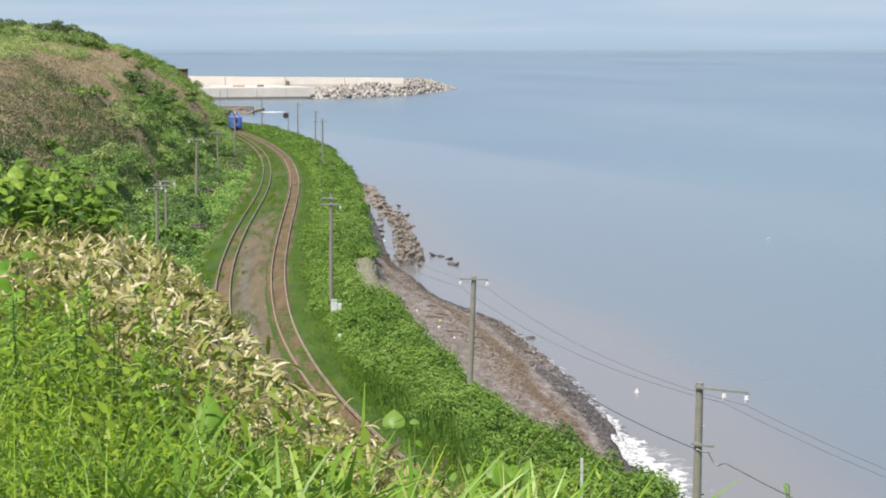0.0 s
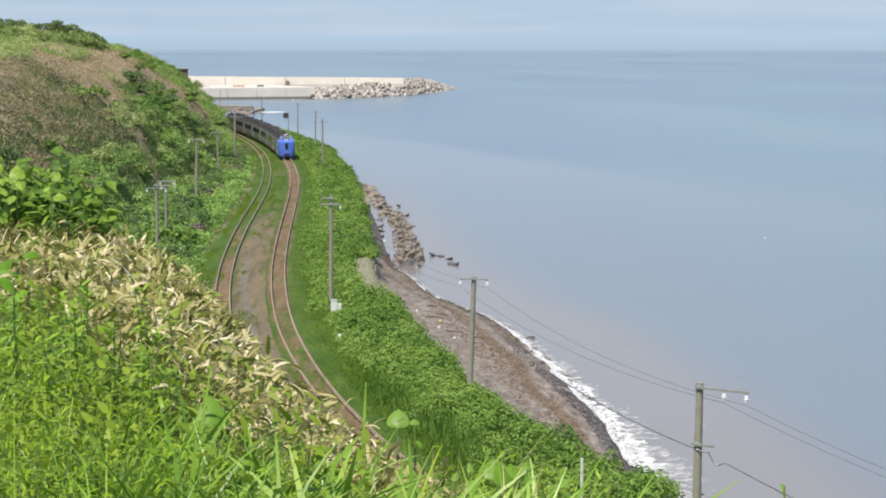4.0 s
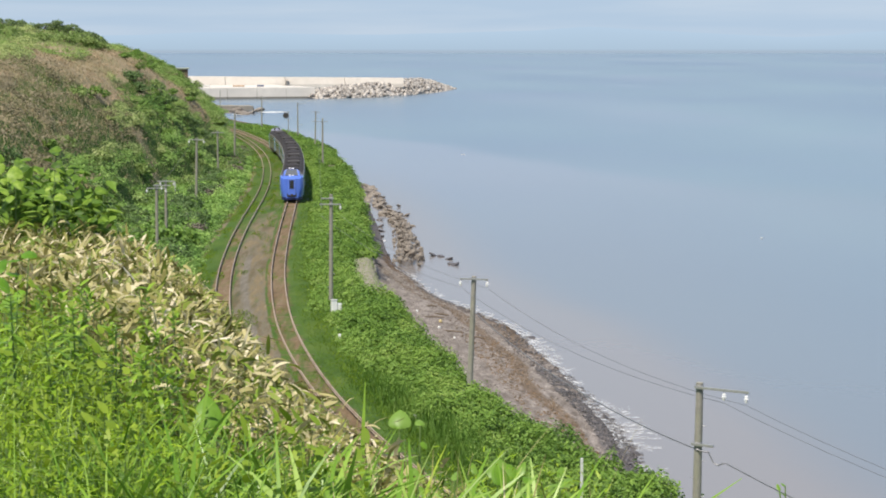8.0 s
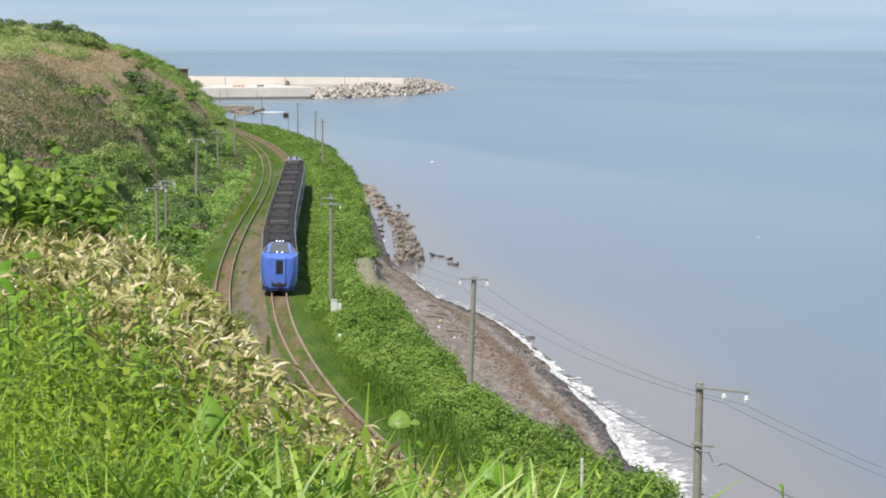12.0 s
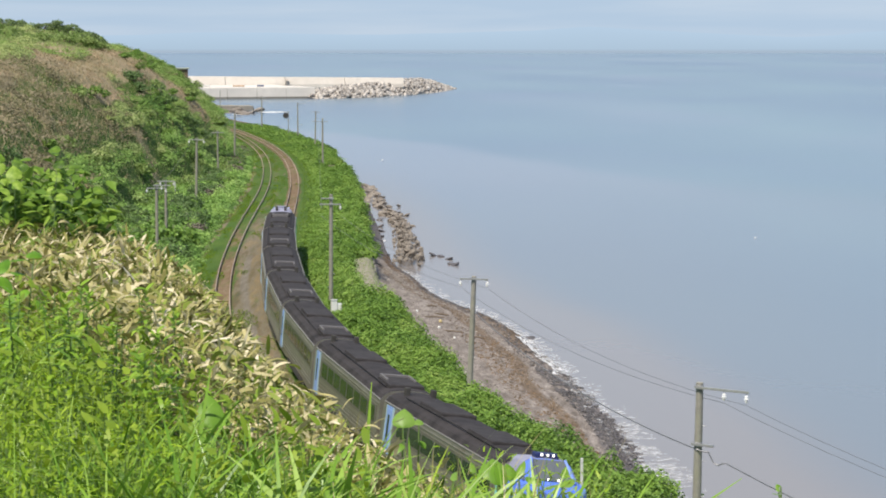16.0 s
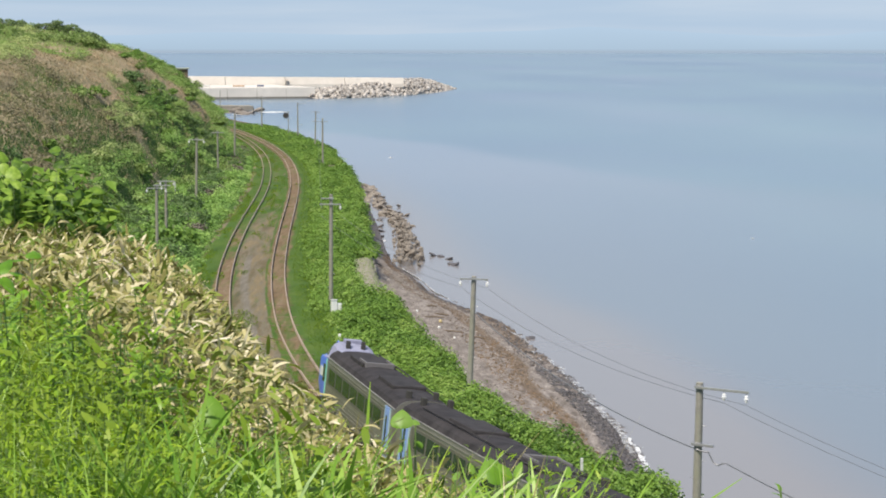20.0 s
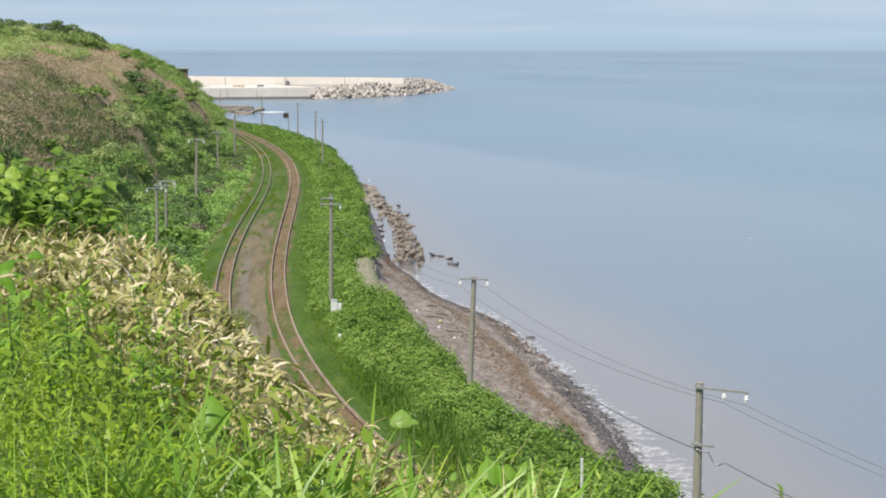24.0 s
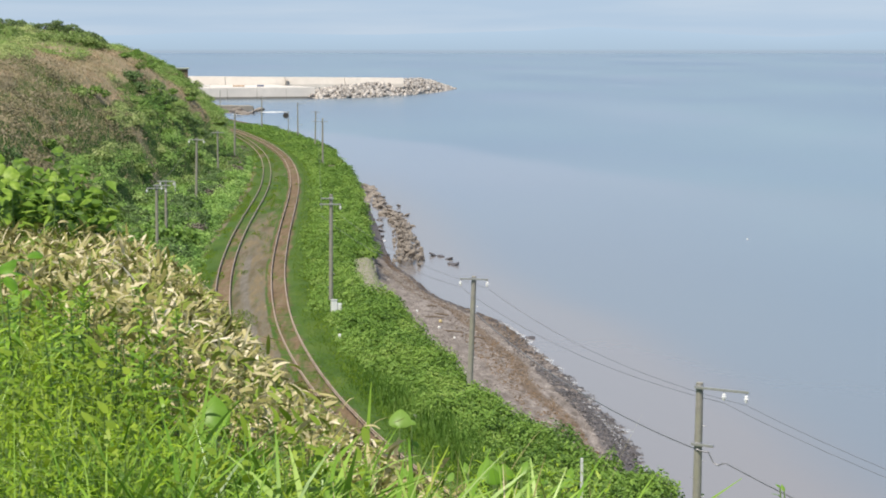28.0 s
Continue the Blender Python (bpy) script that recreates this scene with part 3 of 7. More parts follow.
# ---- train ----
M_STAINLESS = material("stainless_body", (0.36, 0.345, 0.30), 0.8, 1.12, 0.8, 0.42, metal=0.7, second=(0.30, 0.28, 0.235), second_scale=0.5)
M_BAND = material("dull_window_band", (0.11, 0.105, 0.092), 0.8, 1.2, 1.0, 0.35)
M_ROOF = material("sooty_roof", (0.026, 0.023, 0.024), 0.5, 1.7, 1.4, 0.85, bump=0.15, second=(0.042, 0.037, 0.038), second_scale=0.7, spec=0.3)
M_ROOF_BOX = material("roof_equipment_grey", (0.031, 0.028, 0.029), 0.55, 1.6, 1.8, 0.85, spec=0.3)
M_GRILLE = material("dusty_grille", (0.13, 0.123, 0.125), 0.8, 1.2, 1.5, 0.7)
M_CAB_ROOF = material("sooty_blue_cab_roof", (0.24, 0.245, 0.33), 0.75, 1.2, 1.2, 0.6)
M_BLUE = material("blue_cab_paint", (0.085, 0.17, 0.60), 0.92, 1.08, 1.0, 0.3)
M_NAVY = material("dark_navy_skirt", (0.012, 0.02, 0.09), 0.8, 1.2, 2.0, 0.5)
M_SCREEN = material("reflecting_windscreen", (0.11, 0.12, 0.135), 0.9, 1.1, 1.0, 0.12, spec=0.8)
M_GLASS = material("dark_train_glass", (0.02, 0.025, 0.03), 0.9, 1.1, 1.0, 0.06, spec=0.8)
M_PALE = material("pale_grey_trim", (0.55, 0.56, 0.55), 0.9, 1.1, 2.0, 0.5)
M_GUTTER = material("dull_gutter", (0.21, 0.205, 0.19), 0.7, 1.3, 1.2, 0.6)
M_DOOR_BLUE = material("pale_blue_door", (0.20, 0.31, 0.58), 0.92, 1.08, 2.0, 0.4)
M_FRAME = material("light_blue_frame", (0.20, 0.30, 0.70), 0.92, 1.08, 2.0, 0.35)
M_MINT = material("mint_green_stripe", (0.25, 0.62, 0.50), 0.95, 1.05, 2.0, 0.4)
M_PALE_STRIPE = material("pale_mint_stripe", (0.32, 0.45, 0.50), 0.92, 1.08, 2.0, 0.4)
M_UNDER = material("underframe_black", (0.035, 0.033, 0.03), 0.7, 1.4, 2.0, 0.8)
M_LAMP = bpy.data.materials.new("headlamp_glow")
M_LAMP.use_nodes = True
M_LAMP.node_tree.nodes["Principled BSDF"].inputs["Emission Color"].default_value = (1, 0.96, 0.88, 1)
M_LAMP.node_tree.nodes["Principled BSDF"].inputs["Emission Strength"].default_value = 1.6

CAB_CAR, MIDDLE_CAR = 21.1, 19.5


def car_ring(y, w, z0, zs, zt, foot=0.90):
    half = [(w * foot, z0), (w * (foot + 0.065), z0 + 0.35), (w, 1.5), (w * 0.985, zs - 0.25), (w * 0.955, zs), (w * 0.86, zs + 0.45 * (zt - zs)), (w * 0.66, zs + 0.78 * (zt - zs)), (w * 0.35, zs + 0.95 * (zt - zs)), (0.0, zt)]
    return [Vector((a, y, b)) for a, b in half] + [Vector((-a, y, b)) for a, b in half[-2::-1]]


def cab_ring(y, w, z0, zs, zt, foot):
    """The driving cab: broad level shoulders, with the windowed top set in from them."""
    half = [(w * foot, z0), (w * (foot + 0.065), z0 + 0.35), (w, 1.5), (w * 0.99, zs - 0.15), (w * 0.95, zs), (w * 0.83, zs + 0.05 * min(1.0, zt - zs)), (w * 0.66, zs + 0.72 * (zt - zs)), (w * 0.46, zs + 0.95 * (zt - zs)), (0.0, zt)]
    return [Vector((a, y, b)) for a, b in half] + [Vector((-a, y, b)) for a, b in half[-2::-1]]


def shell(rings):
    bm = bmesh.new()
    loft(bm, rings)
    return bm


def make_railcar(cab, lit=True):
    """A diesel railcar, front towards +y; with a tall blue driving cab at its front, or without; its lamps lit or dark."""
    lamp = M_LAMP if lit else M_GLASS
    glow = "lit white" if lit else "unlit"
    car = empty("train_car")
    back, front = (-10.3, 7.55) if cab else (-9.55, 9.55)
    part("body", shell([car_ring(y, 1.43, 0.42, 3.05, 3.56) for y in (back, back + 0.15, -5, 0, 5, front)]), M_STAINLESS, car)
    # roof skin over the shoulders
    bm = bmesh.new()
    rings = []
    for y in (back + 0.05, -4, 2, front - 0.02):
        r = car_ring(y, 1.43, 0.42, 3.05, 3.56)[4:13]
        rings.append([p + Vector((0, 0, 0.012)) for p in r] + [p - Vector((0, 0, 0.03)) for p in r[::-1]])
    loft(bm, rings)
    part("roof", bm, M_ROOF, car, "dark sooty roof")
    for sx in (-1, 1):
        bm = bmesh.new()
        box(bm, sx * 1.385 - 0.03, sx * 1.385 + 0.03, back + 0.1, front, 3.03, 3.085, 0.01)
        part("gutter", bm, M_GUTTER, car, "pale gutter strip")
        band = bmesh.new()
        box(band, sx * 1.418 - 0.02, sx * 1.418 + 0.02, back + 2.3, front - 0.5, 1.72, 2.72)
        band_ob = part("window_band", band, M_BAND, car, "dark window band")
        n = 7 if cab else 8
        y0, y1 = back + 2.7, front - 0.8
        for i in range(n):
            a = y0 + (y1 - y0) * i / n
            bm = bmesh.new()
            box(bm, sx * 1.436 - 0.01, sx * 1.436 + 0.01, a + 0.12, a + (y1 - y0) / n - 0.12, 1.85, 2.6, 0.004)
            part("window", bm, M_GLASS, band_ob)
        for z in (0.95, 1.15, 1.35, 1.55, 2.86):          # pressed ribs
            bm = bmesh.new()
            box(bm, sx * 1.42 - 0.018, sx * 1.42 + 0.018, back + 2.1, front - 0.15, z - 0.012, z + 0.012)
            part("rib", bm, M_STAINLESS, car)
        # door bay with its blue surround
        bm = bmesh.new()
        box(bm, sx * 1.425 - 0.025, sx * 1.425 + 0.025, back + 0.85, back + 1.85, 0.75, 2.98, 0.01)
        bay = part("door_surround", bm, M_DOOR_BLUE, car, "pale blue door surround")
        for yy in (back + 0.80, back + 1.90):
            bm = bmesh.new()
            box(bm, sx * 1.428 - 0.025, sx * 1.428 + 0.025, yy - 0.07, yy + 0.07, 0.75, 2.98)
            part("stripe", bm, M_PALE_STRIPE, bay, "pale mint stripe")
        bm = bmesh.new()
        box(bm, sx * 1.456 - 0.012, sx * 1.456 + 0.012, back + 0.95, back + 1.75, 0.85, 2.85, 0.008)
        leaf = part("door", bm, M_DOOR_BLUE, bay)
        bm = bmesh.new()
        box(bm, sx * 1.472 - 0.006, sx * 1.472 + 0.006, back + 1.2, back + 1.5, 1.45, 2.6)
        part("door_window", bm, M_GLASS, leaf)
        # skirt equipment
        for a, b in ((-4.6, -1.2), (-0.8, 2.6), (3.0, 4.8)):
            bm = bmesh.new()
            box(bm, sx * 1.25 - 0.1, sx * 1.25 + 0.1, a, b, 0.22, 0.6, 0.03)
            part("underfloor_box", bm, M_UNDER, car)
    # end wall with gangway
    for end in ((back,) if cab else (back, front)):
        s = -1 if end < 0 else 1
        bm = bmesh.new()
        box(bm, -0.55, 0.55, end - 0.2 if s < 0 else end, end if s < 0 else end + 0.2, 0.9, 3.0, 0.04)
        part("gangway_bellows", bm, M_UNDER, car, "black gangway bellows")
    # roof equipment
    rib_y, hump_y = (1.0, -3.0) if cab else (5.7, -0.6)
    bm = bmesh.new()
    box(bm, -0.85, 0.85, rib_y, rib_y + (3.4 if cab else 2.9), 3.40, 3.67, 0.06)
    unit = part("air_conditioner", bm, M_ROOF_BOX, car, "grey roof air conditioner")
    if not (cab and lit):                                 # a low frame round the intake
        for x0, x1, y0, y1 in ((-0.72, 0.72, -0.30, -0.06), (-0.72, -0.62, -0.06, 1.5), (0.62, 0.72, -0.06, 1.5)):
            bm = bmesh.new()
            box(bm, x0, x1, rib_y + y0, rib_y + y1, 3.5, 3.76, 0.02)
            part("intake_frame", bm, M_GRILLE, unit, "pale intake frame")
    bm = bmesh.new()
    box(bm, -0.80, 0.80, hump_y - 3.6, hump_y, 3.36, 3.68, 0.08)
    part("radiator_housing", bm, M_ROOF_BOX, car)
    for i, sx in enumerate((-0.62, 0.62)):
        bm = bmesh.new()
        box(bm, sx - 0.12, sx + 0.12, back + 0.7, back + 1.05, 3.4, 3.86, 0.04)
        part("exhaust_pipe", bm, M_UNDER, car)
    bm = bmesh.new()
    tube(bm, [(0.95, back + 2, 3.55), (0.95, 0, 3.58), (0.95, front - 1.2, 3.55)], 0.035, 6)
    part("roof_conduit", bm, M_ROOF_BOX, car)
    # running gear
    for cy in ((-7.1, 7.1) if cab else (-6.6, 6.6)):
        bm = bmesh.new()
        for sx in (-0.95, 0.95):
            box(bm, sx - 0.08, sx + 0.08, cy - 1.55, cy + 1.55, 0.42, 0.62, 0.03)
        box(bm, -0.95, 0.95, cy - 0.25, cy + 0.25, 0.4, 0.62, 0.03)
        bogie = part("bogie", bm, M_UNDER, car)
        for dy in (-1.05, 1.05):
            for sx in (-0.5665, 0.5665):
                bm = bmesh.new()
                tube(bm, [(sx - 0.06, cy + dy, 0.405), (sx + 0.06, cy + dy, 0.405)], 0.405, 20)
                part("wheel", bm, M_RAIL, bogie)
    if cab:
        nose = part("cab_nose", shell([cab_ring(*r) for r in ((7.53, 1.445, 0.40, 3.0, 3.60, 0.90), (7.95, 1.45, 0.38, 2.99, 3.78, 0.89), (8.85, 1.45, 0.36, 2.98, 3.80, 0.86), (9.40, 1.43, 0.34, 2.95, 3.42, 0.84),
                                                              (9.85, 1.38, 0.32, 2.92, 3.05, 0.81), (10.15, 1.29, 0.32, 2.88, 2.97, 0.78), (10.38, 1.14, 0.34, 2.80, 2.87, 0.76), (10.5, 0.92, 0.40, 2.70, 2.75, 0.78))]), M_BLUE, car, "glossy blue driving cab", True)
        nose.data.set_sharp_from_angle(angle=radians(32))
        bm = bmesh.new()
        rings = []
        for y, zs, zt in ((6.7, 3.03, 3.57), (7.5, 3.0, 3.60), (7.95, 2.99, 3.78), (8.80, 2.98, 3.81)):
            r = cab_ring(y, 1.45 if y > 7.4 else 1.30, 0.4, zs, zt, 0.9)[5:12] if lit else cab_ring(y, 1.452, 0.4, zs, zt, 0.9)[4:13]
            rings.append([p + Vector((0, 0, 0.018)) for p in r] + [p - Vector((0, 0, 0.03)) for p in r[::-1]])
        loft(bm, rings)
        part("cab_roof", bm, M_CAB_ROOF, nose, "sooty greyish blue cab roof")
        # windscreen on the slope
        bm = bmesh.new()
        loft(bm, [[Vector((-0.78, 9.83, 3.13)), Vector((0.78, 9.83, 3.13)), Vector((0.78, 9.77, 3.03)), Vector((-0.78, 9.77, 3.03))],
                  [Vector((-0.62, 8.97, 3.78)), Vector((0.62, 8.97, 3.78)), Vector((0.62, 8.90, 3.70)), Vector((-0.62, 8.90, 3.70))]])
        part("windscreen", bm, M_SCREEN, nose, "sloping windscreen reflecting the sky")
        for sx in (-1, 1):
            bm = bmesh.new()
            tube(bm, [(sx * 0.85, 9.86, 3.08), (sx * 0.69, 8.90, 3.80)], 0.05, 6)
            part("windscreen_post", bm, M_FRAME, nose)
            bm = bmesh.new()
            pane = [Vector((sx * 1.10, 9.62, 3.02)), Vector((sx * 1.20, 8.70, 3.04)), Vector((sx * 1.00, 8.70, 3.44)), Vector((sx * 0.95, 9.12, 3.42))]
            out = Vector((sx * 0.85, 0.15, 0.45)).normalized()
            loft(bm, [[p - out * 0.09 for p in pane], [p + out * 0.035 for p in pane]])
            part("quarter_window", bm, M_SCREEN, nose)
            bm = bmesh.new()
            box(bm, sx * 1.452 - 0.008, sx * 1.452 + 0.008, 7.75, 8.35, 1.75, 2.65, 0.004)
            part("cab_side_window", bm, M_GLASS, nose)
            bm = bmesh.new()
            box(bm, sx * 1.458 - 0.006, sx * 1.458 + 0.006, 8.35, 9.15, 1.95, 2.45)
            part("emblem_panel", bm, M_PORCELAIN, nose, "pale emblem panel")
            bm = bmesh.new()
            box(bm, sx * 1.45 - 0.02, sx * 1.45 + 0.02, 7.46, 7.58, 0.5, 3.0)
            part("stripe", bm, M_MINT, nose, "mint green stripe")
            bm = bmesh.new()
            bmesh.ops.create_uvsphere(bm, u_segments=12, v_segments=8, radius=0.052, matrix=Matrix.Translation((sx * 0.2, 9.82, 3.15)) @ Matrix.Diagonal((1, 0.6, 1, 1)))
            part("headlamp", bm, lamp, nose, glow + " headlamp")
        for sx in (-0.24, 0.0, 0.24):
            bm = bmesh.new()
            bmesh.ops.create_uvsphere(bm, u_segments=12, v_segments=8, radius=0.052, matrix=Matrix.Translation((sx, 8.80, 3.93)) @ Matrix.Diagonal((1, 0.7, 1, 1)))
            part("roof_lamp", bm, lamp, nose, glow + " roof lamp")
        bm = bmesh.new()
        box(bm, -0.48, 0.48, 8.3, 8.78, 3.76, 3.98, 0.06)
        part("lamp_housing", bm, M_NAVY if lit else M_CAB_ROOF, nose)
        for sx in (-0.4, 0.4):
            bm = bmesh.new()
            box(bm, sx - 0.11, sx + 0.11, 7.45, 7.7, 3.5, 4.0, 0.04)
            part("horn_cover", bm, M_UNDER, nose)
        # through door in the front
        bm = bmesh.new()
        box(bm, -0.48, 0.48, 10.42, 10.60, 0.72, 2.74, 0.04)
        door = part("front_door", bm, M_BLUE, nose, "blue front gangway door")
        bm = bmesh.new()
        box(bm, -0.27, 0.27, 10.595, 10.615, 1.5, 2.56, 0.006)
        part("door_window", bm, M_GLASS, door, "tall dark door window")
        for x0, x1, z0, z1 in ((-0.42, -0.38, 1.1, 2.64), (0.38, 0.42, 1.1, 2.64), (-0.42, 0.42, 2.64, 2.68)):
            bm = bmesh.new()
            box(bm, x0, x1, 10.59, 10.625, z0, z1, 0.01)
            part("door_edging", bm, M_FRAME, door, "lighter blue edging")
        bm = bmesh.new()
        box(bm, -0.62, 0.62, 10.2, 10.58, 0.48, 0.98, 0.16)
        part("coupler_recess", bm, M_UNDER, nose, "black coupler recess")
        bm = bmesh.new()
        box(bm, -0.16, 0.16, 10.5, 10.85, 0.58, 0.88, 0.04)
        part("coupler", bm, M_UNDER, nose)
        bm = bmesh.new()
        loft(bm, [[Vector((s * w, y, z)) for s, w in ((1, w0), (-1, w0))] + [Vector((-w0, y, z + 0.34)), Vector((w0, y, z + 0.34))] for y, w0, z in ((7.7, 1.3, 0.16), (9.6, 1.28, 0.14), (10.25, 1.05, 0.14), (10.45, 0.8, 0.16))])
        part("snow_plough_skirt", bm, M_NAVY, nose, "dark navy skirt")
    return car


# arc length along the main track, growing away from the viewpoint, zero at y = 80
_ty = np.linspace(-260, 900, 11601)
_ta = np.concatenate([[0], np.cumsum(np.hypot(np.diff(_ty), np.diff(track_x(_ty))))])
_ta -= np.interp(80, _ty, _ta)
train_front = spline([0, 1, 2, 3.5, 5.5, 8, 10, 12, 14.5, 17, 20, 21.3, 24, 28], [444, 411.5, 378, 329.5, 273.5, 209.5, 155.5, 103.6, 43.6, -18.8, -94.2, -126.8, -194, -291])


def on_track(s):
    y = float(np.interp(s, _ta, _ty))
    return Vector((float(track_x(y)), y, 0.0))


def car_pose(i, t, turned):
    c = float(train_front(t)) + (0.5 * CAB_CAR if i == 0 else CAB_CAR + MIDDLE_CAR * (i - 0.5) if i < 6 else CAB_CAR * 1.5 + MIDDLE_CAR * 5)
    a, b = on_track(c - 7.1), on_track(c + 7.1)
    way = (a - b).normalized()
    if turned:
        way = -way
    heading = math.degrees(math.atan2(-way.x, way.y))
    bend = on_track(c) - (a + b) / 2
    lean = max(-8.0, min(8.0, 85.0 * bend.x)) * (-1 if turned else 1)      # tilts into the curve
    mid = (a + b) / 2
    return pose(mid.x, mid.y, 0.0, 0, lean, heading)


cab_car = tagged(make_railcar(True), "stainless diesel railcar with a tall blue cab", "train car", "train cars")
middle_car = tagged(make_railcar(False), "stainless diesel railcar with dark roof and blue doors", "train car", "train cars")
train = [cab_car, middle_car] + [copy_thing(middle_car, Matrix.Identity(4)) for _ in range(4)] + [tagged(make_railcar(True, False), "stainless diesel railcar with a sooty blue rear cab", "train car", "train cars")]

# ---- poles and wires ----
def make_pole(height, arm_z, arms, wide=0.15, steps=True):
    """A tapered concrete pole; arms: (height below the top, reach to -x, reach to +x, insulators' x)."""
    pole = empty("telegraph_pole")
    bm = bmesh.new()
    tube(bm, [(0, 0, -0.6), (0, 0, height * 0.5), (0, 0, height - 0.02), (0, 0, height)], [wide * 1.12, wide, wide * 0.86, wide * 0.74], 14)
    part("shaft", bm, M_POLE, pole, smooth=False)
    for below, left, right, ins in arms:
        z = height - below
        bm = bmesh.new()
        box(bm, -left, right, -wide - 0.07, -wide + 0.005, z - 0.05, z + 0.05, 0.008)
        arm = part("crossarm", bm, M_STEEL, pole)
        bm = bmesh.new()
        tube(bm, [(0, 0, z - 0.09), (0, 0, z + 0.09)], wide * 0.99, 14)
        part("band", bm, M_STEEL, arm)
        for x in ins:
            bm = bmesh.new()
            prof = [(0.02, 0), (0.055, -0.03), (0.06, -0.07), (0.03, -0.09), (0.075, -0.12), (0.075, -0.17), (0.03, -0.19), (0.06, -0.22), (0.05, -0.27), (0.01, -0.29)]
            tube(bm, [(x, -wide - 0.03, z - 0.12 + b) for a, b in prof], [a * 1.25 for a, b in prof], 10)
            part("insulator", bm, M_PORCELAIN, arm, "white porcelain insulator")
            bm = bmesh.new()
            tube(bm, [(x, -wide - 0.03, z), (x, -wide - 0.03, z - 0.13)], 0.018, 6)
            part("hanger", bm, M_STEEL, arm)
    if steps:
        for i in range(6):
            bm = bmesh.new()
            s = 1 if i % 2 else -1
            z = 1.6 + i * (height - 2.6) / 6
            tube(bm, [(0, 0, z), (s * (wide + 0.16), 0, z)], 0.012, 5)
            part("step_bolt", bm, M_STEEL, pole)
    return pole


def place_pole(pole, x, y, turn=0.0, lean_x=0.0, lean_y=0.0, sink=0.0):
    pole.matrix_basis = pose(x, y, ground_at(x, y) - sink, lean_y, lean_x, turn)
    return pole


def wire(bm, a, b, sag, radius=0.012):
    a, b = Vector(a), Vector(b)
    pts = [a.lerp(b, i / 16) - Vector((0, 0, sag * 4 * (i / 16) * (1 - i / 16))) for i in range(17)]
    tube(bm, pts, radius, 5, cap=False)


def pole_at(height, x, y, arms, label, wide=0.15, turn=0.0, lean_x=0.0, group="telegraph poles", top=None):
    z = ground_at(x, y)
    if top is not None:
        height = top - z
    p = place_pole(make_pole(height, 0, arms, wide, wide > 0.13 and y < 200), x, y, turn, lean_x)
    bpy.context.view_layer.update()
    return tagged(p, label, "utility pole", group)


POLE_A = pole_at(6.7, 10.0, 91.0, [(0.18, 0.12, 2.2, (1.15, 2.1)), (2.45, 0.2, 0.75, ())], "grey concrete pole with a one-sided steel crossarm", 0.165, -32, 1.0, top=6.25)
POLE_B = pole_at(7.0, 1.5, 131.7, [(0.16, 0.80, 0.80, (-0.76, 0.76))], "leaning grey concrete pole among shoreside bushes", 0.155, 0, 2.2, top=6.35)
POLE_C = pole_at(8.2, -8.5, 176.0, [(0.75, 0.85, 0.75, (0.7,)), (0.3, 0.75, 0.2, ())], "grey concrete pole with two crossarms", 0.15, 0, 0.3, top=8.1)
POLE_D = pole_at(7.4, -19.4, 376.0, [(0.5, 0.9, 0.9, ())], "far concrete pole beside the railway bend", 0.15, 0, 0, top=7.26)
POLE_E = pole_at(6.5, -24.6, 449.0, [(0.2, 0.9, 0.9, ()), (2.0, 0.8, 0.2, ())], "far dark pole beside the railway bend", 0.14, 0, 1.2, top=6.28)
POLE_F = pole_at(7.0, -30.4, 489.0, [(0.2, 0.2, 1.6, ()), (4.6, 0.1, 1.0, ())], "far pole with a one-sided crossarm", 0.14, 0, 0, top=6.87)
POLE_G = pole_at(7.0, -42.5, 548.0, [(0.4, 0.2, 0.9, ())], "far pole above the shore", 0.14, 0, 0, top=6.8)
POLE_H = pole_at(8.6, -34.3, 384.0, [(0.6, 0.7, 1.3, ())], "grey concrete pole at the foot of the hill", 0.16, 0, 0.5, top=7.84)
pole_at(7.6, -32.4, 336.0, [(0.25, 0.9, 0.9, ())], "weathered pole at the foot of the hill", 0.13, 0, -0.5, top=6.79)
POLE_J = pole_at(8.0, -30.0, 283.0, [(0.25, 0.95, 0.95, (-0.9, 0.9))], "grey concrete pole in hillside shrubs", 0.16, 0, 0.9, top=7.98)
POLE_K = pole_at(7.2, -27.3, 222.0, [(0.35, 0.95, 0.95, (-0.9, 0.9)), (0.1, 0.3, 0.6, (0.5,))], "weathered pole carrying a crossarm in shrubs", 0.15, 0, 0, top=6.03)
pole_at(7.3, -26.9, 226.0, [(0.1, 0.8, 0.9, (-0.5, 0.8)), (0.5, 0.5, 0.5, ())], "second weathered pole standing in shrubs", 0.14, 0, 0, top=6.2)
pole_at(6.2, -61.0, 640.0, [], "thin far pole beyond the bend", 0.12, 0, 0, top=6.2)


def arm_end(pole, x, z):
    return pole.matrix_basis @ Vector((x, -0.2, z))


def line_of_wires(name, label, spans, radius):
    bm = bmesh.new()
    for a, b, sag in spans:
        wire(bm, a, b, sag, radius)
    return tagged(link_mesh(name, bm, M_WIRE), label, "overhead wire", "overhead wires")


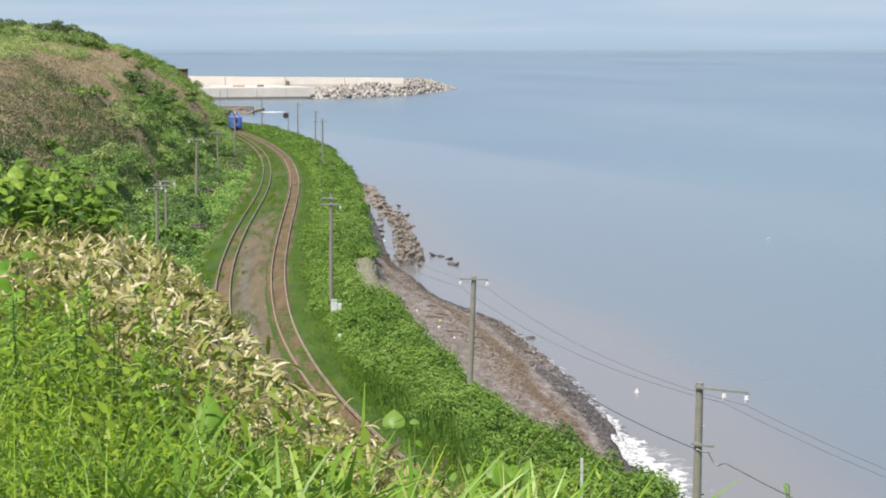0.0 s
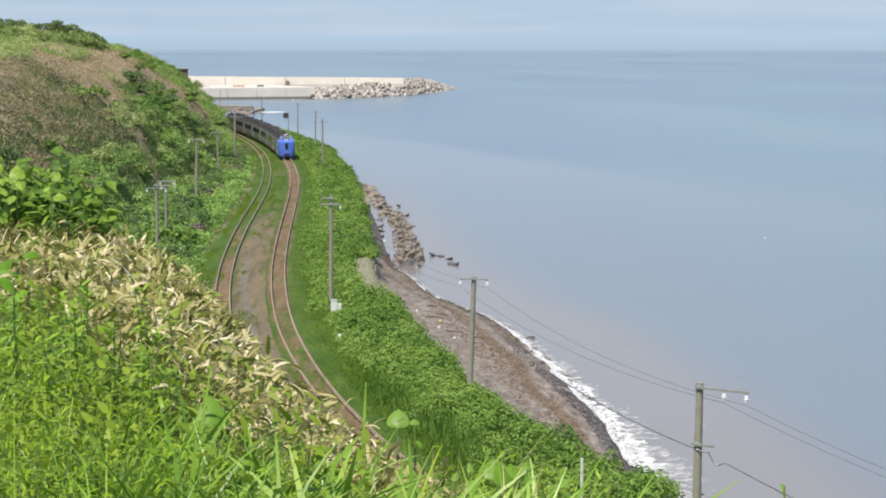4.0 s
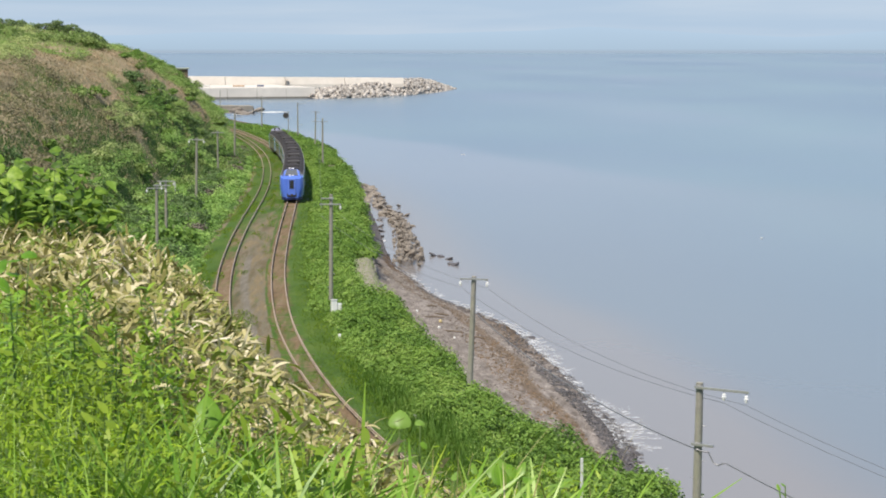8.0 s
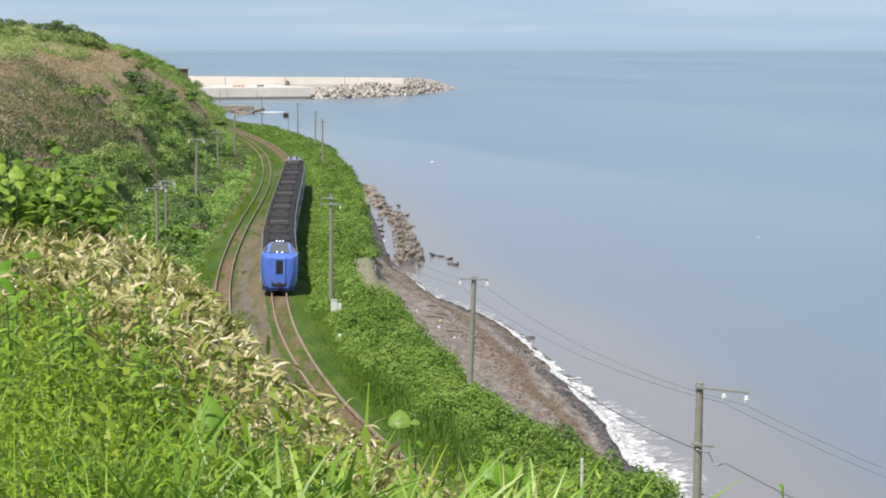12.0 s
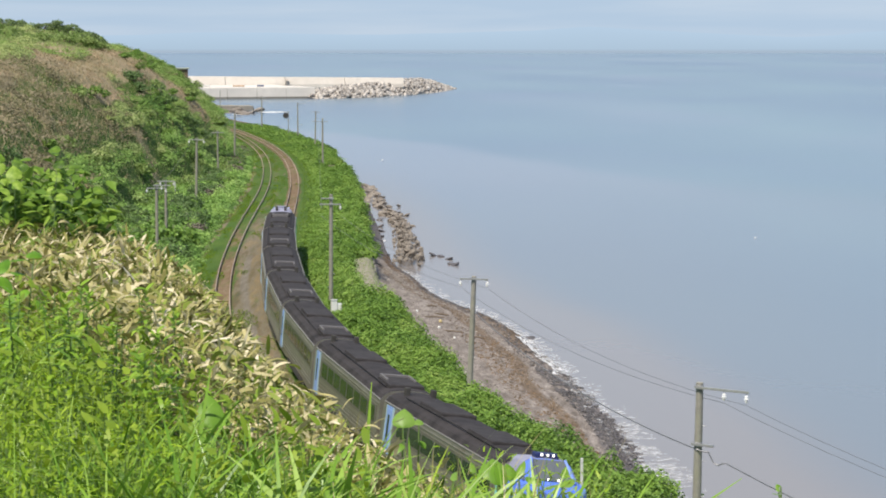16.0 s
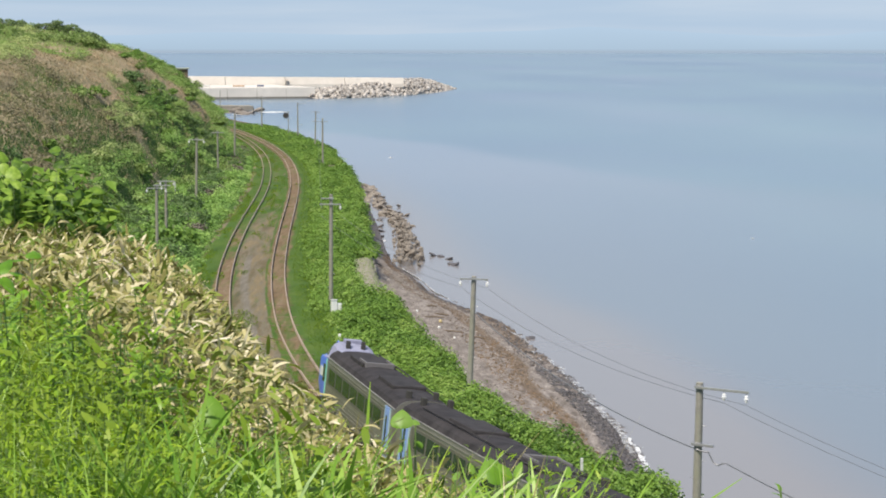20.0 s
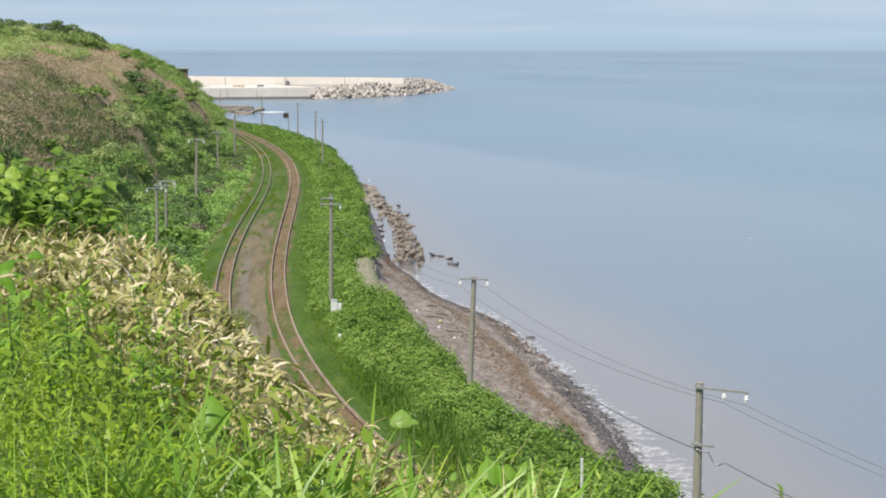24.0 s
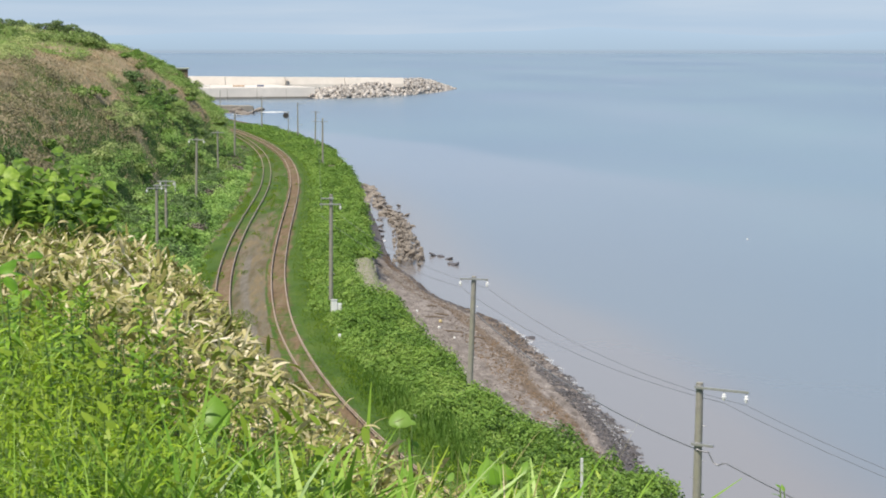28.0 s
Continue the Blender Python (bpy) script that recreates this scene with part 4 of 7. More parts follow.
def build_wires():
    def top(p):
        return max(v.co.z for v in p.children[0].data.vertices)
    far = (26.4, 50.0, 5.3)
    a, b, c = POLE_A, POLE_B, POLE_C
    za, zb, zc = top(a) - 0.55, top(b) - 0.52, top(c) - 0.9
    line_of_wires("power_wire", "thin sagging power wire over the shore", [(arm_end(b, -0.76, zb), arm_end(a, 1.15, za), 0.75), (arm_end(a, 1.15, za), far, 1.0)], 0.010)
    line_of_wires("power_wire", "thin sagging power wire over the shore", [(arm_end(b, 0.76, zb), arm_end(a, 2.1, za), 0.75), (arm_end(a, 2.1, za), (27.2, 50.0, 5.3), 1.0)], 0.010)
    line_of_wires("signal_cable", "dark slack cable strung between the poles", [(arm_end(b, 0.1, zb - 1.4), arm_end(a, 0.0, za - 1.95), 0.7), (arm_end(a, 0.0, za - 1.95), arm_end(a, 0.55, za - 2.02), 0.02), (arm_end(a, 0.55, za - 2.02), arm_end(a, 0.78, za - 2.40), 0.02), (arm_end(a, 0.78, za - 2.40), arm_end(a, 1.02, za - 2.48), 0.03), (arm_end(a, 1.02, za - 2.48), arm_end(a, 1.32, za - 2.38), -0.03), (arm_end(a, 1.32, za - 2.38), (26.9, 50.0, 3.9), 1.2)], 0.026)
    for s in (-0.76, 0.76):
        line_of_wires("power_wire", "thin wire between the shore poles", [(arm_end(c, s, zc), arm_end(b, s, zb), 0.6)], 0.010)
    for p, q in ((POLE_D, POLE_E), (POLE_E, POLE_F), (POLE_F, POLE_G), (POLE_C, POLE_D), (POLE_J, POLE_H), (POLE_K, POLE_J)):
        line_of_wires("power_wire", "thin far wire between the poles", [(arm_end(p, -0.7, top(p) - 0.5), arm_end(q, -0.7, top(q) - 0.5), 0.5)], 0.010)


build_wires()


def build_signal():
    x, y = -33.3, 503.0
    s = empty("railway_signal", pose(x, y, ground_at(x, y)))
    bm = bmesh.new()
    tube(bm, [(0, 0, -0.3), (0, 0, 5.2)], [0.11, 0.09], 10)
    part("post", bm, M_STEEL, s)
    bm = bmesh.new()
    tube(bm, [(-0.55, -0.1, 4.3), (-0.55, 0.02, 4.3)], 0.62, 20)
    part("backplate", bm, M_UNDER, s, "round black backplate")
    bm = bmesh.new()
    tube(bm, [(0, 0, 3.0), (0.75, 0, 3.9)], 0.04, 6)
    tube(bm, [(0, 0, 3.0), (-0.75, 0, 3.9)], 0.04, 6)
    part("bracket", bm, M_STEEL, s)
    tagged(s, "railway colour light signal on a steel post", "railway signal")
    # trackside boxes by the pole
    x, y = -7.9, 172.0
    b = empty("trackside_cabinet", pose(x, y, ground_at(x, y), 0, 0, 20))
    bm = bmesh.new()
    box(bm, -0.40, 0.02, -0.2, 0.2, 0.15, 1.05, 0.04)
    part("case", bm, M_PORCELAIN, b)
    bm = bmesh.new()
    box(bm, 0.05, 0.38, -0.17, 0.17, 0.15, 0.82, 0.04)
    part("case", bm, M_PORCELAIN, b)
    bm = bmesh.new()
    box(bm, -0.43, 0.05, -0.23, 0.23, 1.05, 1.10, 0.02)
    part("lid", bm, M_PALE, b)
    bm = bmesh.new()
    box(bm, -0.42, 0.42, -0.2, 0.2, -0.3, 0.15)
    part("plinth", bm, M_CONCRETE, b)
    tagged(b, "small white trackside equipment cabinet in grass", "equipment cabinet")
    x, y = -7.0, 157.0
    m = empty("marker_post", pose(x, y, ground_at(x, y)))
    bm = bmesh.new()
    box(bm, -0.09, 0.09, -0.08, 0.08, -0.3, 0.42, 0.03)
    part("stake", bm, M_PORCELAIN, m)
    tagged(m, "short white marker post in the grass", "marker post")
    x, y = -1.45, 123.8
    m = empty("cable_trough", pose(x, y, ground_at(x, y), 0, 0, -15))
    bm = bmesh.new()
    box(bm, -0.25, 0.25, -0.1, 0.1, 0.0, 0.22, 0.08)
    part("trough", bm, M_PALE, m)
    tagged(m, "pale grey concrete cable box beside the track", "cable box")
    for x, y in ((6.02, 100.0), (-34.5, 300.0)):                 # one below the bluff, one at the hill's foot
        m = empty("marker_post", pose(x, y, ground_at(x, y)))
        bm = bmesh.new()
        box(bm, -0.06, 0.06, -0.06, 0.06, -0.4, 2.15, 0.015)
        part("stake", bm, M_PALE, m)
        tagged(m, "slim grey concrete marker post in bushes", "marker post")


build_signal()

# ---- plants ----
M_KNOT = leaf_material("knotweed_leaf", [(0.088, 0.173, 0.033), (0.143, 0.263, 0.050), (0.209, 0.336, 0.072), (0.275, 0.399, 0.110)], through_light=0.35, patch=(0.12, 0))
M_THICKET = leaf_material("thicket_leaf", [(0.068, 0.132, 0.027), (0.117, 0.221, 0.039), (0.183, 0.311, 0.057), (0.248, 0.375, 0.081), (0.327, 0.429, 0.118)], through_light=0.35, by_plant=True)
M_RANK = leaf_material("rank_leaf", [(0.110, 0.213, 0.059), (0.211, 0.365, 0.088), (0.320, 0.488, 0.133), (0.438, 0.594, 0.202)], through_light=0.4, by_plant=0.24)
# hill leaf tones are greyed: some distance haze is put into the colour
M_SHRUB = leaf_material("hill_shrub_leaf", [(0.106, 0.166, 0.078), (0.252, 0.342, 0.125), (0.360, 0.455, 0.165), (0.440, 0.515, 0.205), (0.510, 0.550, 0.250)], through_light=0.4, by_plant=0.24)
M_BUSH = leaf_material("bush_leaf", [(0.117, 0.185, 0.057), (0.206, 0.305, 0.086), (0.295, 0.390, 0.129), (0.384, 0.462, 0.186)], through_light=0.4, patch=(0.07, 0))
M_BROWN = leaf_material("browned_shrub_leaf", [(0.172, 0.168, 0.086), (0.299, 0.246, 0.138), (0.437, 0.325, 0.207), (0.575, 0.426, 0.299)], through_light=0.4, by_plant=0.24)
M_TUFT = leaf_material("straw_grass_blade", [(0.232, 0.226, 0.110), (0.347, 0.295, 0.167), (0.464, 0.364, 0.239), (0.567, 0.439, 0.309)], through_light=0.4, patch=(0.05, 0))
M_GREEN_TUFT = leaf_material("hill_grass_blade", [(0.144, 0.224, 0.066), (0.224, 0.308, 0.094), (0.299, 0.370, 0.132), (0.380, 0.398, 0.176)], through_light=0.4, patch=(0.06, 0))
M_DARK = leaf_material("dark_shrub_leaf", [(0.075, 0.132, 0.054), (0.141, 0.227, 0.080), (0.224, 0.332, 0.118)], through_light=0.4, patch=(0.2, 0))
M_TWIG = material("grey_brown_twig", (0.17, 0.145, 0.12), 0.7, 1.3, 3, 0.9)
M_SASA = leaf_material("withered_bamboo_leaf", [(0.073, 0.073, 0.020), (0.153, 0.147, 0.040), (0.282, 0.259, 0.085), (0.454, 0.403, 0.190), (0.642, 0.565, 0.374), (0.790, 0.717, 0.590)], rough=0.45, through_light=0.2, patch=(0.5, 0))
M_GRASS = leaf_material("fresh_grass_blade", [(0.106, 0.190, 0.016), (0.239, 0.352, 0.032), (0.388, 0.500, 0.054), (0.597, 0.609, 0.162)], rough=0.45, through_light=0.35, patch=(0.6, 0))
M_WEED = leaf_material("weed_leaf", [(0.100, 0.168, 0.014), (0.200, 0.299, 0.026), (0.312, 0.406, 0.044)], rough=0.5, through_light=0.35, patch=(0.5, 0))
M_HERB = leaf_material("herb_leaf", [(0.079, 0.153, 0.009), (0.167, 0.287, 0.016), (0.279, 0.420, 0.026), (0.418, 0.543, 0.065)], rough=0.5, through_light=0.4, patch=(0.7, 0))
M_TALL = leaf_material("tall_weed_leaf", [(0.064, 0.146, 0.019), (0.142, 0.265, 0.031), (0.270, 0.438, 0.046), (0.425, 0.583, 0.082)], rough=0.4, through_light=0.35, patch=(3, 0))
M_COARSE = leaf_material("coarse_grass_blade", [(0.062, 0.148, 0.014), (0.140, 0.276, 0.030), (0.224, 0.382, 0.050), (0.325, 0.466, 0.100), (0.470, 0.562, 0.230)], rough=0.35, through_light=0.3, patch=(0.6, 0))
M_BROAD = leaf_material("broad_fresh_leaf", [(0.050, 0.128, 0.010), (0.101, 0.232, 0.015), (0.151, 0.312, 0.025), (0.209, 0.368, 0.042)], rough=0.45, through_light=0.3, patch=(14, 0), by_leaf=True)
M_STAND_MASS = leaf_material("coarse_stand_leaf", [(0.030, 0.070, 0.010), (0.065, 0.14, 0.018), (0.13, 0.24, 0.03), (0.23, 0.36, 0.05), (0.36, 0.46, 0.12)], rough=0.5, through_light=0.35, by_plant=0.5)
M_FRESH = leaf_material("pale_fresh_leaf", [(0.108, 0.246, 0.014), (0.144, 0.295, 0.025), (0.194, 0.344, 0.056), (0.245, 0.385, 0.091)], rough=0.4, through_light=0.4, patch=(9, 0), by_leaf=True)
M_STAND = leaf_material("rank_broad_leaf", [(0.04, 0.085, 0.012), (0.08, 0.155, 0.02), (0.15, 0.26, 0.03), (0.25, 0.38, 0.05), (0.36, 0.48, 0.11)], rough=0.5, through_light=0.35, patch=(14, 0), by_leaf=True)
M_VERGE = leaf_material("verge_grass_blade", [(0.066, 0.128, 0.007), (0.104, 0.189, 0.009), (0.150, 0.236, 0.013), (0.215, 0.275, 0.024)], rough=0.75, through_light=0.4, patch=(0.2, 0))
M_REED = leaf_material("reed_grass_blade", [(0.034, 0.086, 0.010), (0.067, 0.151, 0.018), (0.115, 0.218, 0.029), (0.182, 0.283, 0.053)], rough=0.6, through_light=0.35, patch=(0.25, 0))
M_GREEN_SASA = leaf_material("green_bamboo_leaf", [(0.059, 0.105, 0.013), (0.142, 0.211, 0.027), (0.261, 0.316, 0.054), (0.356, 0.351, 0.090)], patch=(0.5, 0))
M_OLIVE = leaf_material("olive_scrub_leaf", [(0.118, 0.112, 0.065), (0.207, 0.185, 0.106), (0.297, 0.255, 0.153), (0.375, 0.314, 0.207), (0.448, 0.375, 0.265)], through_light=0.35, by_plant=0.2)
M_LIME = leaf_material("lime_growth_leaf", [(0.175, 0.285, 0.075), (0.235, 0.365, 0.095), (0.300, 0.425, 0.120), (0.355, 0.455, 0.155)], through_light=0.4, by_plant=0.24)
M_STALK = material("green_stalk", (0.14, 0.22, 0.06), 0.8, 1.2, 9, 0.6)
M_STRAW = material("dry_straw_stalk", (0.45, 0.38, 0.22), 0.8, 1.2, 9, 0.7)


def unit(v):
    return v / np.maximum(np.linalg.norm(v, axis=-1, keepdims=True), 1e-6)


def leaf_arrays(pos, along, nrm, length, width, fold=0.18, droop=0.12):
    """Folded leaves of two triangles each."""
    along = unit(along)
    side = unit(np.cross(along, nrm))
    nn = np.cross(side, along)
    length, width = length[:, None], width[:, None]
    v = np.stack([pos, pos + along * length * 0.45 + side * width * 0.5 + nn * width * fold, pos + along * length - nn * length * droop, pos + along * length * 0.45 - side * width * 0.5 + nn * width * fold], 1)
    k = 4 * np.arange(len(pos))[:, None]
    f = np.concatenate([k + np.array([[0, 1, 2]]), k + np.array([[0, 2, 3]])], 1).reshape(-1, 3)
    return v.reshape(-1, 3), f


def shell_leaves(rng, c, r, h, count, size, wide=0.75, tone=None, loose=0.6, level=0.5):
    """Leaves over domes at c (m x 3) of radius r and height h; tone: how light each dome's leaves are."""
    i = rng.choice(len(c), count, p=(r * h) / np.sum(r * h))
    d = rng.normal(size=(count, 3))
    d[:, 2] = np.abs(d[:, 2]) * 0.9 + 0.02
    d = unit(d)
    lump = 1 + 0.22 * np.sin(5.0 * d[:, 0] + i) * np.sin(5.0 * d[:, 1] + 2.0 * i) if tone is not None else np.ones(count)
    reach = (0.72 + 0.36 * rng.random(count))[:, None] * lump[:, None]
    pos = c[i] + d * np.stack([r[i], r[i], h[i]], 1) * reach
    nrm = unit(d + loose * rng.normal(size=(count, 3)) + np.array([0, 0, level]))
    along = unit(np.cross(nrm, rng.normal(size=(count, 3))) + 0.25 * d - np.array([0, 0, 0.15]))
    ln = size * (0.65 + 0.7 * rng.random(count))
    v, f = leaf_arrays(pos, along, nrm, ln, ln * wide)
    if tone is None:
        return v, f
    return v, f, np.repeat(tone[i], 4)


def ribbon_arrays(pos, heading, lift, length, width, bend, segs=4, roll=None):
    """Blades that start at pos, leave it at the angle lift above level, and arch over by bend (radians)."""
    n = len(pos)
    hx = np.stack([np.cos(heading), np.sin(heading), np.zeros(n)], 1)
    sd = np.stack([-np.sin(heading), np.cos(heading), np.zeros(n)], 1)
    p = pos.copy()
    rows = []
    for s in range(segs + 1):
        u = s / segs
        ang = lift - bend * u
        way = hx * np.cos(ang)[:, None] + np.array([0, 0, 1.0]) * np.sin(ang)[:, None]
        nn = np.cross(sd, way)
        w = width * np.clip(np.sin(np.pi * (0.18 + 0.80 * u)) ** 0.8, 0.03, 1) * 0.5
        side = sd if roll is None else sd * np.cos(roll)[:, None] + nn * np.sin(roll)[:, None]
        rows.append(np.stack([p - side * w[:, None], p + side * w[:, None]], 1))
        p = p + way * (length / segs)[:, None]
    v = np.stack(rows, 1).reshape(n, -1, 3)
    k = (2 * (segs + 1)) * np.arange(n)[:, None, None]
    q = np.array([[2 * s, 2 * s + 1, 2 * s + 3, 2 * s + 2] for s in range(segs)])[None]
    return v.reshape(-1, 3), (k + q).reshape(-1, 4)


def stuff(name, arrays, mat, label, category):
    vs, fs, tones, base = [], [], [], 0
    for v, f, *tone in arrays:
        vs.append(v)
        fs.append(f + base)
        tones += tone
        base += len(v)
    ob = array_mesh(name, np.concatenate(vs), np.concatenate(fs), mat)
    if tones:
        at = ob.data.attributes.new("tone", "FLOAT", "POINT")
        at.data.foreach_set("value", np.concatenate(tones).astype(np.float32))
    return tagged(ob, label, category, kind="stuff")


def seaward_thicket():
    """Rank knotweed along the sea wall."""
    rng = np.random.default_rng(21)
    for y0, y1, dens, leaves, size in ((86, 150, 1.25, 250, 0.185), (150, 230, 1.1, 190, 0.205), (230, 360, 0.9, 130, 0.235), (360, 560, 0.8, 64, 0.32)):
        n = int((y1 - y0) * 6.0 * dens)
        y = rng.uniform(y0, y1, n)
        u = 3.1 + (verge_u(y) + 0.15 - 3.1) * rng.random(n)
        left = 3.1 + 0.6 * fbm(y, y * 0, 9, 40) + 1.4 * smooth_step(95, 128, y) * (1 - smooth_step(160, 185, y)) + 0.7 * (1 - smooth_step(108, 122, y))
        keep = (u > left) & ~((y > 184) & (y < 217) & (u > 6.1 + 1.1 * fbm(y, y * 0, 4, 41))) & ~((np.abs(y - 372) < 8) & (u > 4.5) & (u < 7.5)) & ~((y > 200) & (y < 330) & (u > 8.5))
        y, u, left = y[keep], u[keep], left[keep]
        x = track_x(y) + u
        r = 0.55 + 0.85 * rng.random(len(y)) ** 1.8
        h = (0.40 + 1.0 * rng.random(len(y)) ** 1.5 + 0.35 * fbm(x, y, 6, 42)) * (0.5 + 0.5 * smooth_step(left, left + 1.6, u))
        c = np.stack([x, y, ground(x, y) - 0.05], 1)
        over = np.clip(u - verge_u(y) + 0.9, 0, 1)
        h = h * (1 - 0.45 * smooth_step(400, 440, y))
        c[:, 2] = np.maximum(c[:, 2], -0.55 - 0.5 * over)
        tone = np.clip(0.5 - 0.22 * smooth_step(390, 430, y) + 0.45 * fbm(x, y, 5, 43, 3) + 0.24 * rng.normal(size=len(y)), 0, 1)
        stuff("knotweed_thicket", [shell_leaves(rng, c, r, h, int(len(y) * leaves), size, 0.75, tone, 0.4, 0.9)], M_THICKET, "dense bright green knotweed thicket along the sea wall", "thicket")


def hill_cover():
    rng = np.random.default_rng(22)
    n = 7600
    y = rng.uniform(165, 585, n)
    q = rng.uniform(-3.0, 48, n)
    x = foot_x(y) - q
    x0 = track_x(y) + siding_u(y) - 3.2
    keep = x < x0
    y, q, x = y[keep], q[keep], x[keep]
    z = ground(x, y)
    zone = fbm(x, y, 14, 51, 3) + 0.3 * fbm(x, y, 5, 52, 2)
    thin = rng.random(len(y))

    pale = straw(y, q, zone) > 0.7 * rng.random(len(y)) - 0.1
    gully = (np.abs(y - 328 - 4 * zone) < 6) & (q > 4.6) & (q < 11.5)
    olive = ~pale & ~gully & olive_zone(y, q, zone)
    lime = ~pale & ~olive & (gully | ((y > 352) & (q > 2.0) & (q < 25) & (zone > -0.75)) | ((q > 17.5) & (zone > -0.3)))
    green = ~(pale | olive | lime)
    rank = green & ((q < 3.5) & (zone > -0.15) | (q < 9) & (y > 325) & (zone > -0.3))
    green &= ~rank
    for name, sel, size, per, mat, label, tall in (
            ("hillside_scrub", green, 0.21, 150, M_SHRUB, "tangled green scrub covering the coastal hill", 1.0),
            ("rank_growth", rank, 0.24, 120, M_RANK, "rank bright green growth at the hill's foot", 0.9),
            ("olive_scrub", olive, 0.22, 85, M_OLIVE, "olive-brown scrub on the hill's near face", 0.8),
            ("browned_scrub", pale & (thin < 0.3), 0.22, 45, M_BROWN, "browned dry scrub on the upper slope", 0.5),
            ("lime_scrub", lime, 0.17, 130, M_LIME, "low bright green growth on the hill's seaward side", 0.42)):
        s = np.where(sel)[0]
        r = 0.75 + 1.75 * rng.random(len(s)) ** 2.4
        h = (0.45 + 0.95 * rng.random(len(s)) ** 1.8) * (1 - 0.35 * (q[s] > 20)) * tall * (0.6 + 0.4 * r)
        c = np.stack([x[s], y[s], z[s] - 0.1], 1)
        tone = np.clip(0.58 + 0.45 * fbm(x[s], y[s], 9, 53, 2) + 0.28 * rng.normal(size=len(s)), 0, 1)
        stuff(name, [shell_leaves(rng, c, r, h, len(s) * per, size, 0.75, tone, 0.32)], mat, label, "scrub")
    # rank growth over the level strip between the hill and the siding
    n = 2100
    y = rng.uniform(196, 440, n)
    edge = track_x(y) + siding_u(y) - 2.9 + 0.9 * fbm(y, y * 0, 8, 55, 3)
    x = foot_x(y) + 3 + (edge - foot_x(y) - 3) * rng.random(n)
    s = np.where((edge > foot_x(y) + 3) & (fbm(x, y, 6, 56, 2) > -0.42))[0]
    r = 0.6 + 1.0 * rng.random(len(s)) ** 2
    h = (0.4 + 1.4 * rng.random(len(s)) ** 1.8) * (0.45 + 0.55 * smooth_step(0.2, 2.2, edge[s] - x[s]))
    c = np.stack([x[s], y[s], ground(x[s], y[s]) - 0.1], 1)
    tone = np.clip(0.44 + 0.6 * fbm(x[s], y[s], 5, 57, 2) + 0.26 * rng.normal(size=len(s)), 0, 1)
    stuff("rank_growth", [shell_leaves(rng, c, r, h, len(s) * 80, 0.27, 0.75, tone, 0.4)], M_RANK, "rank bright green growth beside the siding", "scrub")
    # grass between the shrubs
    n = 150000
    y = rng.uniform(170, 585, n)
    q = rng.uniform(0, 34, n)
    x = foot_x(y) - q
    p = np.stack([x, y, ground(x, y) - 0.03], 1)
    v = (rng.uniform(0, 6.3, n), rng.uniform(0.7, 1.5, n), rng.uniform(0.25, 0.65, n), rng.uniform(0.03, 0.075, n), rng.uniform(0.3, 1.5, n))
    zn = fbm(x, y, 14, 51, 3)
    dry = (straw(y, q, zn) > 0.5 * rng.random(n) - 0.1) | olive_zone(y, q, zn) & (rng.random(n) < 0.75)
    for sel, mat, label in ((dry, M_TUFT, "long straw-coloured grass on the upper slope"), (~dry, M_GREEN_TUFT, "long green grass on the hillside")):
        stuff("hillside_grass", [ribbon_arrays(p[sel], *[a[sel] for a in v], 2)], mat, label, "grass")


def verge_grass():
    """Short grass beside and between the tracks."""
    rng = np.random.default_rng(23)
    n = 230000
    y = 100 + 420 * rng.random(n) ** 1.4
    u = rng.uniform(-13, 4.5, n)
    sd = siding_u(y)
    x = track_x(y) + u
    patch = fbm(1.6 * u + 0.13 * y, 0.27 * y - 0.45 * u, 2.3, 61, 3)
    on_bed = (np.abs(u) < 1.25) | (np.abs(u - sd) < 1.1)
    between = (u > sd + 1.05) & (u < -1.2)
    keep = np.where(on_bed, patch > 0.28 - 0.16 * (np.abs(u) < 1.25) * (1 - smooth_step(180, 215, y)), np.where(between, patch > 0.08 - 0.25 * smooth_step(205, 300, y), np.where((u < sd) & (y > 185), patch > -0.08, patch > -0.6)))
    keep &= x > foot_x(y) - 1
    x, y = x[keep], y[keep]
    n = len(x)
    p = np.stack([x, y, ground(x, y) - 0.02], 1)
    h = np.where(np.abs(x - track_x(y)) < 2.2, 0.5, 1.0)
    v = ribbon_arrays(p, rng.uniform(0, 6.3, n), rng.uniform(0.7, 1.5, n), rng.uniform(0.10, 0.32, n) * h, rng.uniform(0.02, 0.045, n), rng.uniform(0.2, 1.3, n), 2)
    stuff("verge_grass", [v], M_VERGE, "short green grass beside the railway tracks", "grass")


def verge_weeds():
    """Low leafy weeds that spread from the thicket towards the track, in clumps."""
    rng = np.random.default_rng(29)
    n = 2600
    y = 148 + 290 * rng.random(n) ** 1.2
    u = 1.9 + 2.6 * rng.random(n) ** 0.7
    x = track_x(y) + u
    keep = fbm(x, 0.35 * y, 1.8, 65, 3) > 0.22 - 0.35 * (u - 1.9) / 1.6 + 0.25 * (y < 185) * (u < 3.6)
    x, y = x[keep], y[keep]
    m = len(x)
    c = np.stack([x, y, ground(x, y) - 0.03], 1)
    tone = np.clip(0.5 + 0.4 * fbm(x, y, 4, 66, 2) + 0.2 * rng.normal(size=m), 0, 1)
    stuff("verge_weeds", [shell_leaves(rng, c, rng.uniform(0.25, 0.6, m), rng.uniform(0.15, 0.42, m), m * 38, 0.17, 0.7, tone, 0.4, 0.9)], M_THICKET, "low leafy weeds spreading over the verge beside the track", "weeds")


